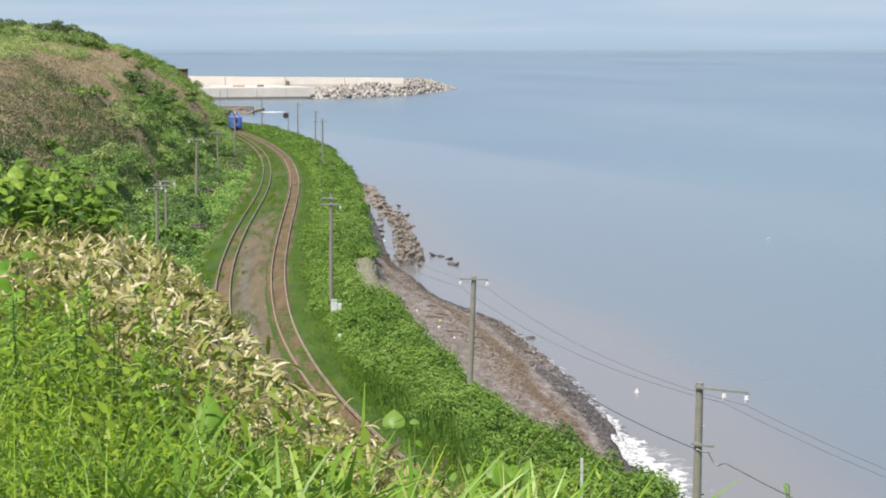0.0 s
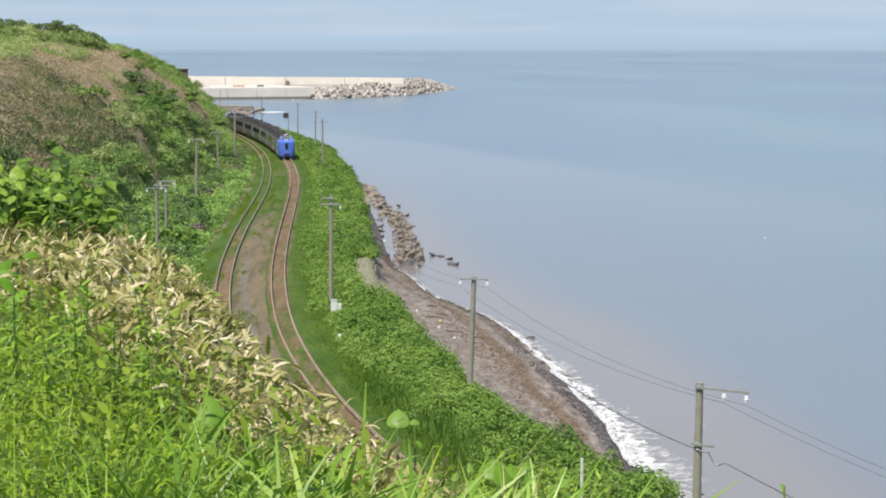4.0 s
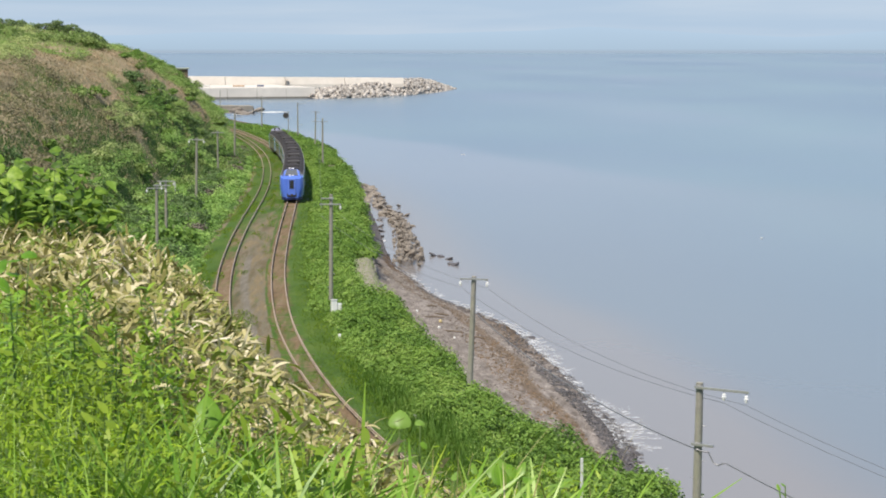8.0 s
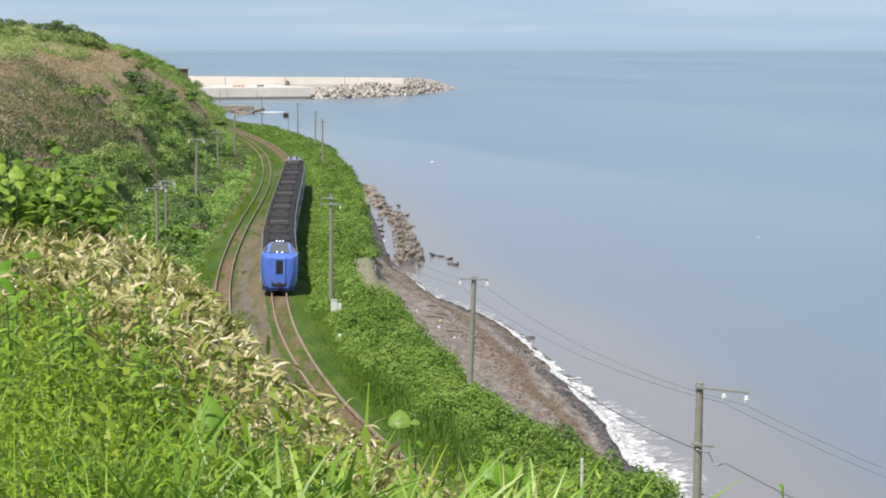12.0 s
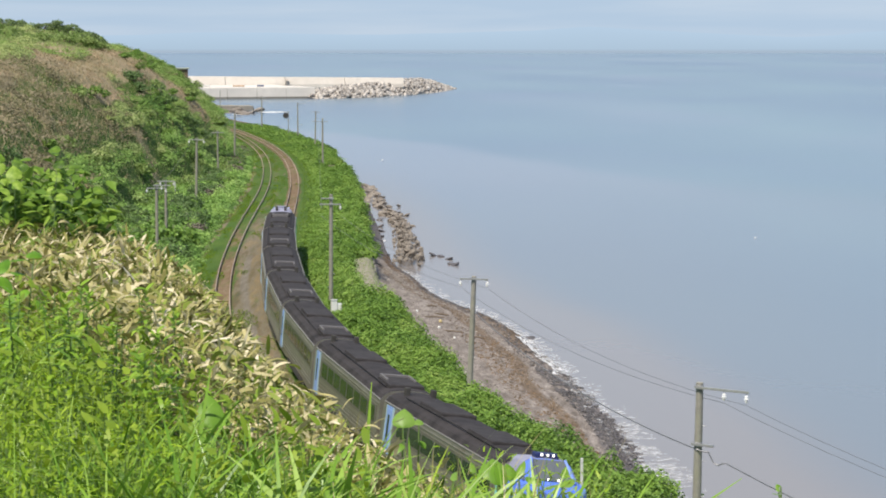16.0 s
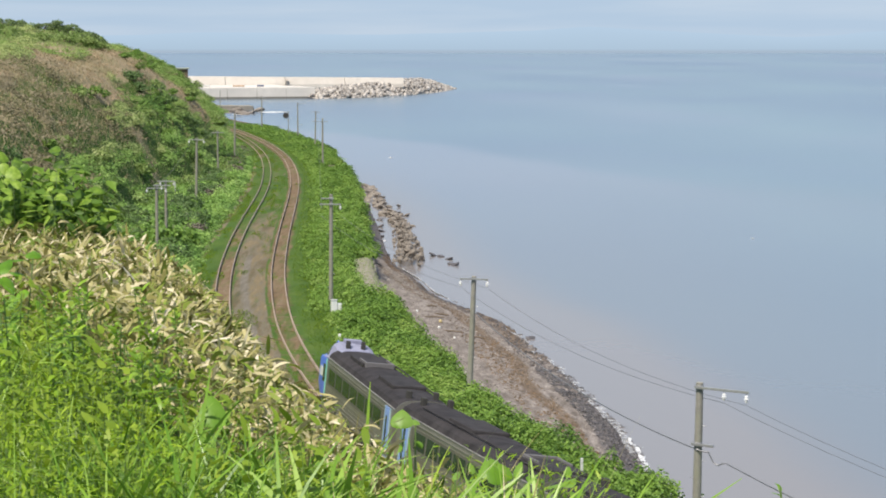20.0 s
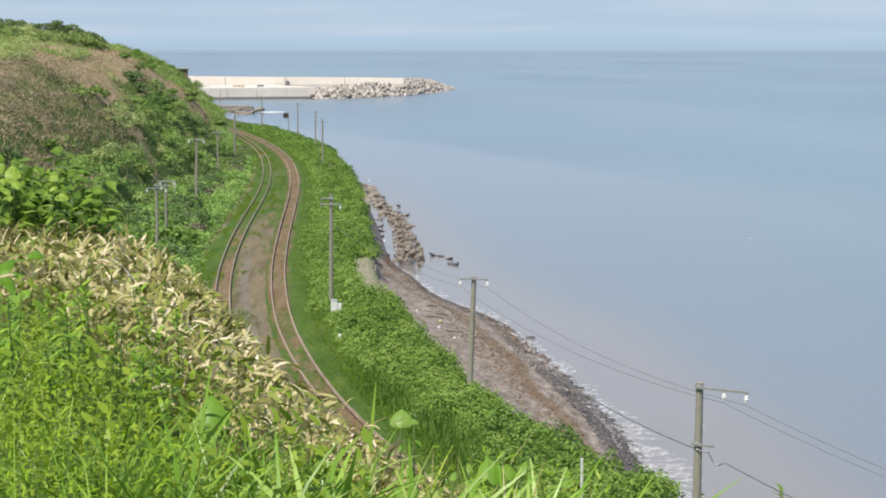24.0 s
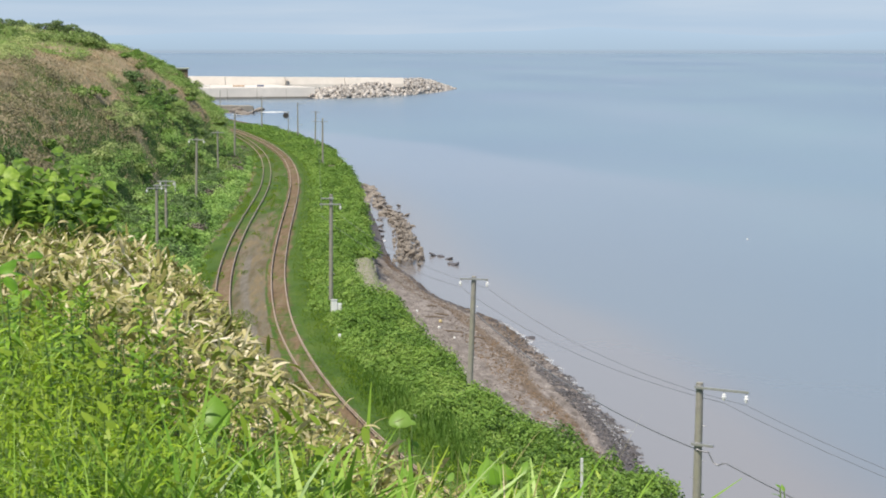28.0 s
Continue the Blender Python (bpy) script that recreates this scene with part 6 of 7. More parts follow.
def near_plants():
    rng = np.random.default_rng(33)
    # bearing, fall per metre at the top, distance, leaf length, how many leaves
    spots = [(0.008, 0.190, 10.0, 0.09, 7), (0.020, 0.192, 10.0, 0.11, 7), (0.030, 0.190, 10.5, 0.10, 7), (0.036, 0.188, 10.5, 0.09, 7), (0.043, 0.191, 11.0, 0.10, 8), (0.051, 0.189, 12.0, 0.09, 7), (0.057, 0.193, 11.0, 0.10, 7), (0.014, 0.187, 11.0, 0.07, 5), (-0.008, 0.188, 10.5, 0.08, 6), (0.151, 0.1925, 12.0, 0.045, 5), (0.154, 0.1945, 12.5, 0.05, 4),
             (-0.188, 0.100, 14.0, 0.16, 5), (-0.181, 0.093, 16.0, 0.14, 6), (-0.112, 0.166, 12.0, 0.07, 6), (-0.085, 0.174, 11.0, 0.075, 6), (-0.045, 0.180, 10.5, 0.07, 6), (-0.135, 0.150, 13.0, 0.08, 6)]
    for i in range(22):                                   # a rank stand of them behind the bamboo, towards the hill
        b = -0.192 + 0.046 * rng.random()
        spots.append((b, 0.047 + 0.030 * rng.random() + 0.22 * max(0, b + 0.165), rng.uniform(29.0, 31.5), rng.uniform(0.16, 0.26), int(rng.integers(8, 12))))
    for b, f, d, size, count in spots:
        x, y, z = sight(b, f, d)
        stand = d >= 17
        lv = [(0.0, rng.uniform(50, 130), rng.uniform(25, 65), size, size * (rng.uniform(0.35, 0.5) if size < 0.1 else rng.uniform(0.72, 0.9)))]
        for i in range(count - 1):
            hd = rng.uniform(150, 390)
            rise = rng.uniform(-55, 5) if 190 < hd < 350 else rng.uniform(-20, 40)
            slim = rng.uniform(0.48, 0.68) if stand else (rng.uniform(0.3, 0.5) if size < 0.1 else rng.uniform(0.6, 0.85))
            lv.append((0.03 + i * 0.085 + rng.uniform(0, 0.05), hd, rise, size * rng.uniform(0.75, 1.1), size * slim))
        PLANTS.append(make_plant("broad_leaved_plant", x, y, z, lv, "rank dark green broad-leaved plant on the slope" if stand else "fresh green broad-leaved plant on the near slope", "plant", M_STAND if stand else (M_FRESH if b > -0.03 else None), rng.uniform(-0.08, 0.08)))
    # single large leaves that stand up above the grass: bearing, fall at the top, distance, length, width, lean of the leaf
    for b, f, d, length, width, rise in ((-0.0995, 0.1515, 10.2, 0.175, 0.125, 80), (-0.1045, 0.1595, 10.4, 0.16, 0.07, 30), (-0.0195, 0.158, 12.5, 0.125, 0.125, 80), (-0.0125, 0.1605, 12.7, 0.07, 0.055, 50), (0.0235, 0.1785, 10.5, 0.13, 0.13, 72),
                                         (-0.108, 0.161, 12.0, 0.14, 0.07, 25), (-0.162, 0.139, 14.0, 0.15, 0.06, 84), (-0.1875, 0.107, 14.5, 0.14, 0.08, 70)):
        x, y, z = sight(b, f, d)
        PLANTS.append(make_plant("broad_leaved_plant", x, y, z - length * 0.9, [(0.0, rng.uniform(75, 105), rise - 15, length, width), (0.10, rng.uniform(180, 360), -25, length * 0.8, width * 0.8)], "single large fresh leaf standing above the grass", "plant", M_FRESH))
    for b, f, d, hd, w, arch, mat, label in ((-0.036, 0.152, 11.0, 80, 0.030, 0.3, M_TALL, "tall upright green grass blade"), (-0.150, 0.164, 9.5, 200, 0.03, 0.5, M_TALL, "tall upright green grass blade"), (-0.143, 0.158, 10.5, 20, 0.012, 1.5, M_GRASS, "arching pale grass stem"),
                                             (0.004, 0.165, 11.5, 30, 0.008, 0.9, M_SASA, "dry nodding grass stem"), (0.055, 0.166, 14.0, 10, 0.008, 0.5, M_SASA, "dry nodding grass stem"), (-0.06, 0.175, 10.0, 120, 0.022, 0.7, M_GRASS, "tall upright green grass blade"), (-0.09, 0.18, 9.0, 330, 0.024, 0.9, M_GRASS, "tall upright green grass blade"),
                                             (-0.02, 0.178, 9.5, 60, 0.02, 0.9, M_GRASS, "tall upright green grass blade"), (-0.172, 0.145, 10.5, 100, 0.02, 0.4, M_GRASS, "tall upright green grass blade")):
        x, y, z = sight(b, f, d)
        PLANTS.append(make_blade("grass_blade", x, y, z, hd, w, arch, mat, label))


near_plants()


def tall_weeds():
    rng = np.random.default_rng(37)
    for i in range(42):
        b = -0.195 + 0.125 * rng.random()
        d = rng.uniform(10.5, 16.5)
        x, y, z = sight(b, 0.100 + 0.035 * rng.random() + 0.55 * max(0.0, b + 0.14), d)
        PLANTS.append(make_tall_weed(x, y, z, rng))


tall_weeds()


# ---- small wind-bent trees on the hill's crest ----
def make_tree(rng, h, spread, lean):
    tree = empty("tree")
    bm = bmesh.new()
    top = Vector((lean, 0, h * 0.75))
    tube(bm, [(0, 0, -0.4), (lean * 0.25, 0, h * 0.3), top], [0.13, 0.10, 0.05], 8)
    part("trunk", bm, M_TWIG, tree)
    centres = []
    for i in range(7):
        a = rng.uniform(0, 6.28)
        u = rng.uniform(0.25, 0.9)
        base = Vector((lean * u * u, 0, h * 0.75 * u))
        tip = base + Vector((math.cos(a) * spread * rng.uniform(0.4, 0.9) + lean * 0.5, math.sin(a) * spread * 0.7, h * rng.uniform(0.05, 0.28)))
        bm = bmesh.new()
        tube(bm, [base, base.lerp(tip, 0.5) + Vector((0, 0, 0.1)), tip], [0.05, 0.035, 0.012], 6)
        part("limb", bm, M_TWIG, tree)
        centres.append(tip)
    c = np.array([list(v) for v in centres])
    v, f = shell_leaves(rng, c, spread * rng.uniform(0.28, 0.5, 7), h * rng.uniform(0.18, 0.3, 7), 1300, 0.22)
    array_mesh("crown", v, f, M_SHRUB, tree)
    return tagged(tree, "small wind-bent tree on the hill's crest", "tree", "crest trees")


def crest_trees():
    rng = np.random.default_rng(38)
    for y, q, h, w, lean in ((360, 33.4, 2.3, 1.9, 0.2), (360, 31.0, 1.6, 1.6, 0.2), (362, 27.2, 1.4, 1.7, 0.3), (360, 24.4, 2.0, 1.9, -0.3), (362, 22.8, 1.8, 1.8, 0.2), (364, 20.8, 1.4, 1.5, 0.4), (380, 19.0, 2.3, 0.8, -1.5), (505, 14.4, 1.5, 0.8, 0.3)):
        x = float(foot_x(y)) - q
        make_tree(rng, h, w, lean).matrix_basis = pose(x, y, ground_at(x, y))


crest_trees()

# ---- breakwater, rocks and shore ----
def rock_mesh(name, rng, mat, sub=2, rough=0.28, squash=0.7):
    bm = bmesh.new()
    bmesh.ops.create_icosphere(bm, subdivisions=sub, radius=1.0)
    off = Vector((rng.uniform(-50, 50), rng.uniform(-50, 50), rng.uniform(-50, 50)))
    cuts = [(Vector(rng.normal(size=3)).normalized(), rng.uniform(0.42, 0.8)) for _ in range(8)]
    for v in bm.verts:
        p = v.co.copy()
        for nrm, d in cuts:
            over = p.dot(nrm) - d
            if over > 0:
                p -= nrm * over * 0.85
        p *= 1 + rough * 0.4 * noise.noise(p * 1.7 + off)
        v.co = Vector((p.x, p.y * 0.85, p.z * squash))
    me = bpy.data.meshes.new(name)
    bm.to_mesh(me)
    bm.free()
    me.materials.append(mat)
    return me


def put(name, me, parent, x, y, z, size, rng, label=""):
    ob = new(name, me)
    ob.matrix_basis = pose(x, y, z, rng.uniform(-25, 25), rng.uniform(-25, 25), rng.uniform(0, 360)) @ Matrix.Diagonal((size, size * rng.uniform(0.8, 1.1), size * rng.uniform(0.8, 1.1), 1))
    if parent:
        ob.parent = parent
    if label:
        ob["label"] = label
    return ob


M_WALL = material("stained_sea_wall", (0.26, 0.235, 0.205), 0.6, 1.25, 0.9, 0.9, bump=0.4, fine=6, second=(0.15, 0.135, 0.115), second_scale=0.3)


def sea_wall():
    wall = empty("sea_wall")
    for y0 in range(168, 400, 6):
        bm = bmesh.new()
        rings = []
        for y in (y0 + 0.02, y0 + 3.0, y0 + 5.98):
            rings.append([Vector((float(track_x(y)) + u, y, z)) for u, z in ((VERGE - 0.15, -1.3), (VERGE + 0.1, -1.3 + 0.15 * math.sin(y)), (VERGE + 0.3 + 0.1 * math.sin(2.3 * y), -1.4 + 0.15 * math.sin(1.7 * y)), (VERGE + 1.0, -5.4), (VERGE - 0.1, -5.4))])
        loft(bm, rings)
        part("wall_block", bm, M_WALL, wall)
    return tagged(wall, "stained pale concrete sea wall below the thicket", "sea wall", kind="structure")


def breakwater():
    rng = np.random.default_rng(41)
    pale = material("sunlit_pale_concrete", (0.51, 0.475, 0.43), 0.85, 1.1, 0.3, 0.85, bump=0.1, second=(0.49, 0.45, 0.40), second_scale=0.06)
    grey = material("weathered_quay_concrete", (0.66, 0.61, 0.55), 0.85, 1.1, 0.2, 0.85, bump=0.1, second=(0.57, 0.53, 0.48), second_scale=0.05)
    dark = material("tide_stained_concrete", (0.20, 0.185, 0.16), 0.8, 1.2, 0.4, 0.8)
    bw = empty("breakwater")
    a, b = Vector((-138.0, 958.0, 0)), Vector((-54.0, 990.0, 0))
    n = 7
    for i in range(n):
        p, q = a.lerp(b, i / n + 0.0008), a.lerp(b, (i + 1) / n - 0.0008)
        way = (b - a).normalized()
        nrm = Vector((way.y, -way.x, 0))
        back = -nrm * 62
        bm = bmesh.new()
        rings = []
        for pt in (p, q):
            rings.append([pt + Vector((0, 0, -7)), pt + Vector((0, 0, 0.0)) - nrm * 0.3, pt + Vector((0, 0, 0.3)) - nrm * 0.35, pt + back + Vector((0, 0, 0.3)), pt + back + Vector((0, 0, -7))])
        loft(bm, rings)
        block = part("quay_block", bm, grey, bw)
        bm = bmesh.new()
        loft(bm, [[pt + nrm * 0.06 + Vector((0, 0, z)) for z in (-6.5, -3.55)] + [pt - nrm * 0.4 + Vector((0, 0, z)) for z in (-3.55, -6.5)] for pt in (p, q)])
        part("tide_band", bm, dark, block, "dark tide stain")
    # parapet behind the quay
    c, d = Vector((-150.0, 1032.0, 0)), Vector((-18.0, 1058.0, 0))
    n = 5
    for i in range(n):
        p, q = c.lerp(d, i / n + 0.0008), c.lerp(d, (i + 1) / n - 0.0008)
        way = (d - c).normalized()
        nrm = Vector((way.y, -way.x, 0))
        top0, top1 = 4.6 - 1.35 * i / n, 4.6 - 1.35 * (i + 1) / n
        bm = bmesh.new()
        loft(bm, [[pt + nrm * 2.2 + Vector((0, 0, -1)), pt + nrm * 2.0 + Vector((0, 0, 0.5)), pt + nrm * 0.3 + Vector((0, 0, t)), pt - nrm * 1.2 + Vector((0, 0, t)), pt - nrm * 1.2 + Vector((0, 0, -6))] for pt, t in ((p, top0), (q, top1))])
        part("parapet_panel", bm, pale, bw)
    # stairs up the parapet, one steel ladder
    bm = bmesh.new()
    for i in range(8):
        box(bm, -70.5, -69.3, 1044.0 - 0.1 * i, 1046, 0.3 + 0.42 * i, 0.42 + 0.42 * i)
    part("steps", bm, grey, bw)
    tagged(bw, "long pale concrete breakwater with a high parapet", "breakwater")
    # armour mound at its end
    mound = empty("armour_mound")
    line = [Vector((-62, 990, 0)), Vector((-42, 1012, 0)), Vector((-24, 1070, 0)), Vector((-13, 1130, 0)), Vector((-8.0, 1180, 0)), Vector((-6.0, 1205, 0))]
    high = [2.5, 5.2, 6.2, 6.4, 4.6, 1.0]
    rings = []
    for p, h in zip(line, high):
        rings.append([Vector((p.x + o, p.y - 0.35 * o, SEA_Z - 1.5 + max(0.0, (h + 0.4) * (1 - abs(o / 13) ** 1.6)))) for o in (-13, -9, -5, -2, 0, 2, 5, 9, 13)])
    bm = bmesh.new()
    loft(bm, rings, closed=False, caps=False)
    part("rubble_core", bm, M_PALE_ROCK, mound)
    kinds = []
    for i in range(5):
        bm = bmesh.new()
        for k in range(4):                                # four stubby legs
            w = [Vector((1, 1, 1)), Vector((-1, -1, 1)), Vector((-1, 1, -1)), Vector((1, -1, -1))][k].normalized()
            tube(bm, [Vector((0, 0, 0)), w * 0.6, w * 1.4], [0.46, 0.36, 0.27 + 0.02 * i], 6)
        me = bpy.data.meshes.new("armour_block")
        bm.to_mesh(me)
        bm.free()
        me.materials.append(M_PALE_ROCK)
        kinds.append(me)
    for i in range(300):
        t = rng.random() ** 0.9 * (len(line) - 1)
        j = min(int(t), len(line) - 2)
        p = line[j].lerp(line[j + 1], t - j)
        h = high[j] + (high[j + 1] - high[j]) * (t - j)
        o = rng.uniform(-7, 12)
        z = SEA_Z - 0.6 + max(0.0, h * (1 - abs(o / 13) ** 1.6))
        put("armour_block", kinds[i % 5], mound, p.x + o, p.y - 0.35 * o, z, rng.uniform(0.85, 1.35), rng)
    # the smaller rubble between them
    cube = np.array([[-1, -1, -1], [1, -1, -1], [1, 1, -1], [-1, 1, -1], [-1, -1, 1], [1, -1, 1], [1, 1, 1], [-1, 1, 1]], float)
    quad = np.array([[0, 3, 2, 1], [4, 5, 6, 7], [0, 1, 5, 4], [1, 2, 6, 5], [2, 3, 7, 6], [3, 0, 4, 7]])
    vs, fs = [], []
    for i in range(900):
        t = rng.random() * (len(line) - 1)
        j = min(int(t), len(line) - 2)
        p = line[j].lerp(line[j + 1], t - j)
        h = high[j] + (high[j + 1] - high[j]) * (t - j)
        o = rng.uniform(-8, 13)
        z = SEA_Z - 0.5 + max(0.0, h * (1 - abs(o / 13) ** 1.6))
        turn = np.array(Euler(rng.uniform(0, 6.28, 3)).to_matrix())
        c = (cube * rng.uniform(0.3, 1.0, 3)) @ turn.T + np.array([p.x + o, p.y - 0.35 * o, z])
        vs.append(c)
        fs.append(quad + 8 * i)
    tagged(array_mesh("rubble", np.concatenate(vs), np.concatenate(fs), M_PALE_ROCK, mound), kind="stuff")
    tagged(mound, "heap of pale concrete armour blocks in the sea", "breakwater")
    # gear on the quay
    for x, y, w, colour, label in ((-90, 1000, 5.0, (0.40, 0.30, 0.22), "faded brown fishing nets heaped on the quay"), (-80, 1004, 3.0, (0.10, 0.13, 0.2), "dark gear heaped on the quay"), (-104, 1000, 4.0, (0.5, 0.5, 0.48), "grey crates stacked on the quay")):
        bm = bmesh.new()
        box(bm, x, x + w, y, y + 3, 0.3, 1.0, 0.3)
        tagged(link_mesh("gear_heap", bm, material("quay_gear", colour, 0.7, 1.3, 1.0)), label, "fishing gear", "quay gear")


def hillside_hut():
    hut = empty("hut", pose(-57.0, 505.0, ground_at(-56.0, 505.0) - 0.6, 0, 0, 8))
    top = max(1.8, 13.8 - ground_at(-56.0, 505.0) + 0.6)
    bm = bmesh.new()
    box(bm, -2.0, 1.9, -1.6, 1.6, -1.0, top - 0.15, 0.06)
    part("walls", bm, M_SLEEPER, hut, "dark weathered board walls")
    bm = bmesh.new()
    box(bm, -2.4, 2.2, -2.0, 2.0, top - 0.15, top + 0.15, 0.05)
    part("roof", bm, material("mossy_roof_sheet", (0.30, 0.33, 0.27), 0.8, 1.15, 2, 0.7), hut, "flat grey-green metal roof")
    bm = bmesh.new()
    box(bm, -0.45, 0.45, -1.64, -1.6, 0.6, min(2.2, top - 0.4))
    part("door", bm, M_UNDER, hut)
    tagged(hut, "small flat-roofed dark hut on the hillside", "hut")


def far_landing():
    rng = np.random.default_rng(42)
    slab = empty("concrete_landing", pose(-73.5, 826.0, 0, 0, 0, 14))
    for i in range(3):
        bm = bmesh.new()
        box(bm, -11 + 5.6 * i, -5.5 + 5.6 * i, -5.5, 6, -6.5, -2.75 - 0.12 * i, 0.15)
        part("slab", bm, M_CONCRETE, slab)
    tagged(slab, "low grey concrete landing at the water's edge", "landing")
    shelf = empty("rock_shelf")
    kinds = [rock_mesh("rock", rng, M_ROCK, 2, 0.4, 0.35) for _ in range(4)]
    for i in range(46):
        y = rng.uniform(770, 850)
        x = -0.094 * y + rng.uniform(-12, 12) * (0.5 + 0.5 * rng.random())
        put("rock", kinds[i % 4], shelf, x, y, SEA_Z - 0.2, rng.uniform(1.5, 4.0), rng)
    tagged(shelf, "low flat rocks around the concrete landing", "rocks")


def shore_rocks():
    rng = np.random.default_rng(43)
    kinds = [rock_mesh("rock", rng, M_ROCK, 2, 0.9, 0.8) for _ in range(6)]
    flat = [rock_mesh("rock", rng, M_WEED_ROCK, 2, 0.35, 0.3) for _ in range(3)]
    slabs = [rock_mesh("rock", rng, M_ROCK, 2, 0.35, 0.3) for _ in range(4)]
    pile = empty("rubble_groyne")
    for i in range(430):
        t = rng.random()
        y = 249 + 66 * t
        mid = -3.6 - 2.5 * t ** 1.4
        half = 1.75 - 0.65 * t
        o = rng.normal() * 0.5
        o = max(-1.0, min(1.0, o))
        x = mid + half * o
        z = SEA_Z + 1.7 * (1 - abs(o)) * (1 - 0.5 * t) * rng.random() ** 0.6 + 0.1
        put("rock", kinds[i % 6], pile, x, y, z, (0.14 + 0.36 * rng.random() ** 1.8) * (1.0 - 0.15 * t), rng)
    for i in range(120):
        t = rng.random()
        y = 300 + 90 * t
        x = -5.4 - 8.3 * t ** 1.15 + rng.normal() * 0.8
        put("rock", slabs[i % 4], pile, x, y, SEA_Z + 0.02 + 0.25 * rng.random(), rng.uniform(0.35, 0.95), rng)
    tagged(pile, "mound of tan boulders standing in shallow water", "rocks")
    # single rocks in the pool and seaward of the mound
    spots = [(-8.6, 315, 0.8), (-8.2, 303, 0.7), (-7.8, 296, 0.7), (-7.6, 288, 0.6), (-7.9, 281, 0.7), (-7.2, 270, 0.6), (-6.9, 262, 0.9), (-6.6, 255, 0.9), (-6.0, 250, 0.8), (-1.0, 262, 0.7), (-0.2, 261, 0.6), (0.6, 258, 0.7), (1.3, 251, 0.8), (0.9, 252, 0.6), (-6.0, 322, 0.6), (7.2, 188.5, 0.5)]
    for i, (x, y, s) in enumerate(spots):
        ob = put("shore_rock", flat[i % 3], None, x, y, SEA_Z + 0.05, s * 1.1, rng)
        tagged(ob, "dark wet rock breaking the shallow water", "rock", "shore rocks")


def beach_stones():
    rng = np.random.default_rng(44)
    base = np.array([[-1, -1, -1], [1, -1, -1], [1, 1, -1], [-1, 1, -1], [-.7, -.7, 1], [.7, -.7, 1], [.7, .7, 1], [-.7, .7, 1]], float)
    quad = np.array([[0, 3, 2, 1], [4, 5, 6, 7], [0, 1, 5, 4], [1, 2, 6, 5], [2, 3, 7, 6], [3, 0, 4, 7]])

    def stones(name, n, y0, y1, s0, s1, size, mat, label, sink=0.2):
        y = rng.uniform(y0, y1, n)
        s = rng.uniform(s0, s1, n)
        sh = shore_u(y)
        u = VERGE + 1 + (sh - VERGE - 1) * s
        x = track_x(y) + u
        keep = fbm(x, y, 3.5, 81, 3) > -0.5
        x, y = x[keep], y[keep]
        m = len(x)
        r = size * (0.4 + 0.9 * rng.random(m) ** 2)
        a = rng.uniform(0, 6.28, m)
        v = base[None] * (1 + 0.25 * rng.normal(size=(m, 8, 3))) * np.stack([r, r * rng.uniform(0.6, 1, m), r * rng.uniform(0.4, 0.75, m)], 1)[:, None]
        vx = v[..., 0] * np.cos(a)[:, None] - v[..., 1] * np.sin(a)[:, None] + x[:, None]
        vy = v[..., 0] * np.sin(a)[:, None] + v[..., 1] * np.cos(a)[:, None] + y[:, None]
        vz = v[..., 2] + (ground(x, y) + r * sink)[:, None]
        f = (8 * np.arange(m)[:, None, None] + quad[None]).reshape(-1, 4)
        ob = array_mesh(name, np.stack([vx, vy, vz], -1).reshape(-1, 3), f, mat)
        return tagged(ob, label, "stones", kind="stuff")

    stones("beach_stones", 12000, 95, 240, 0.0, 0.9, 0.05, M_PEBBLE, "grey and rusty stones strewn over the beach")
    stones("wet_stones", 5200, 95, 170, 0.82, 1.07, 0.085, M_WEED_ROCK, "dark wet cobbles along the waterline")
    stones("wet_stones", 1900, 160, 250, 0.80, 1.03, 0.075, M_WEED_ROCK, "dark wet cobbles along the waterline")
    weed = material("orange_seaweed", (0.15, 0.095, 0.05), 0.5, 1.5, 2.0, 0.7, island=0.5)
    stones("seaweed_wrack", 3500, 100, 185, 0.45, 0.74, 0.06, weed, "orange-brown seaweed cast up on the beach", 0.0)
    brown = material("brown_seaweed", (0.09, 0.055, 0.03), 0.5, 1.5, 2.0, 0.7, island=0.4)
    stones("seaweed_wrack", 2600, 165, 262, 0.45, 1.0, 0.055, brown, "brown seaweed lying on the beach", 0.0)
    # driftwood and flotsam
    wood = material("bleached_driftwood", (0.12, 0.09, 0.065), 0.7, 1.4, 3, 0.85)
    for i in range(5):
        y = rng.uniform(180, 232)
        s = rng.uniform(0.2, 0.6)
        x = float(track_x(y)) + VERGE + 1 + (float(shore_u(y)) - VERGE - 1) * s
        z = ground_at(x, y)
        a = rng.uniform(-0.6, 0.6)
        ln = rng.uniform(0.8, 2.4)
        bm = bmesh.new()
        tube(bm, [(-ln * 0.5, 0, 0.08), (0, 0.08, 0.12), (ln * 0.5, -0.05, 0.08)], [0.06, 0.08, 0.04], 7)
        ob = link_mesh("driftwood_log", bm, wood)
        ob.matrix_basis = pose(x, y, z, 0, 0, math.degrees(a))
        tagged(ob, "dark driftwood log stranded on the beach", "driftwood", "driftwood")
    yellow = material("yellow_float", (0.62, 0.50, 0.26), 0.95, 1.05, 3, 0.5)
    white = material("white_polystyrene", (0.75, 0.75, 0.74), 0.9, 1.05, 5, 0.8)
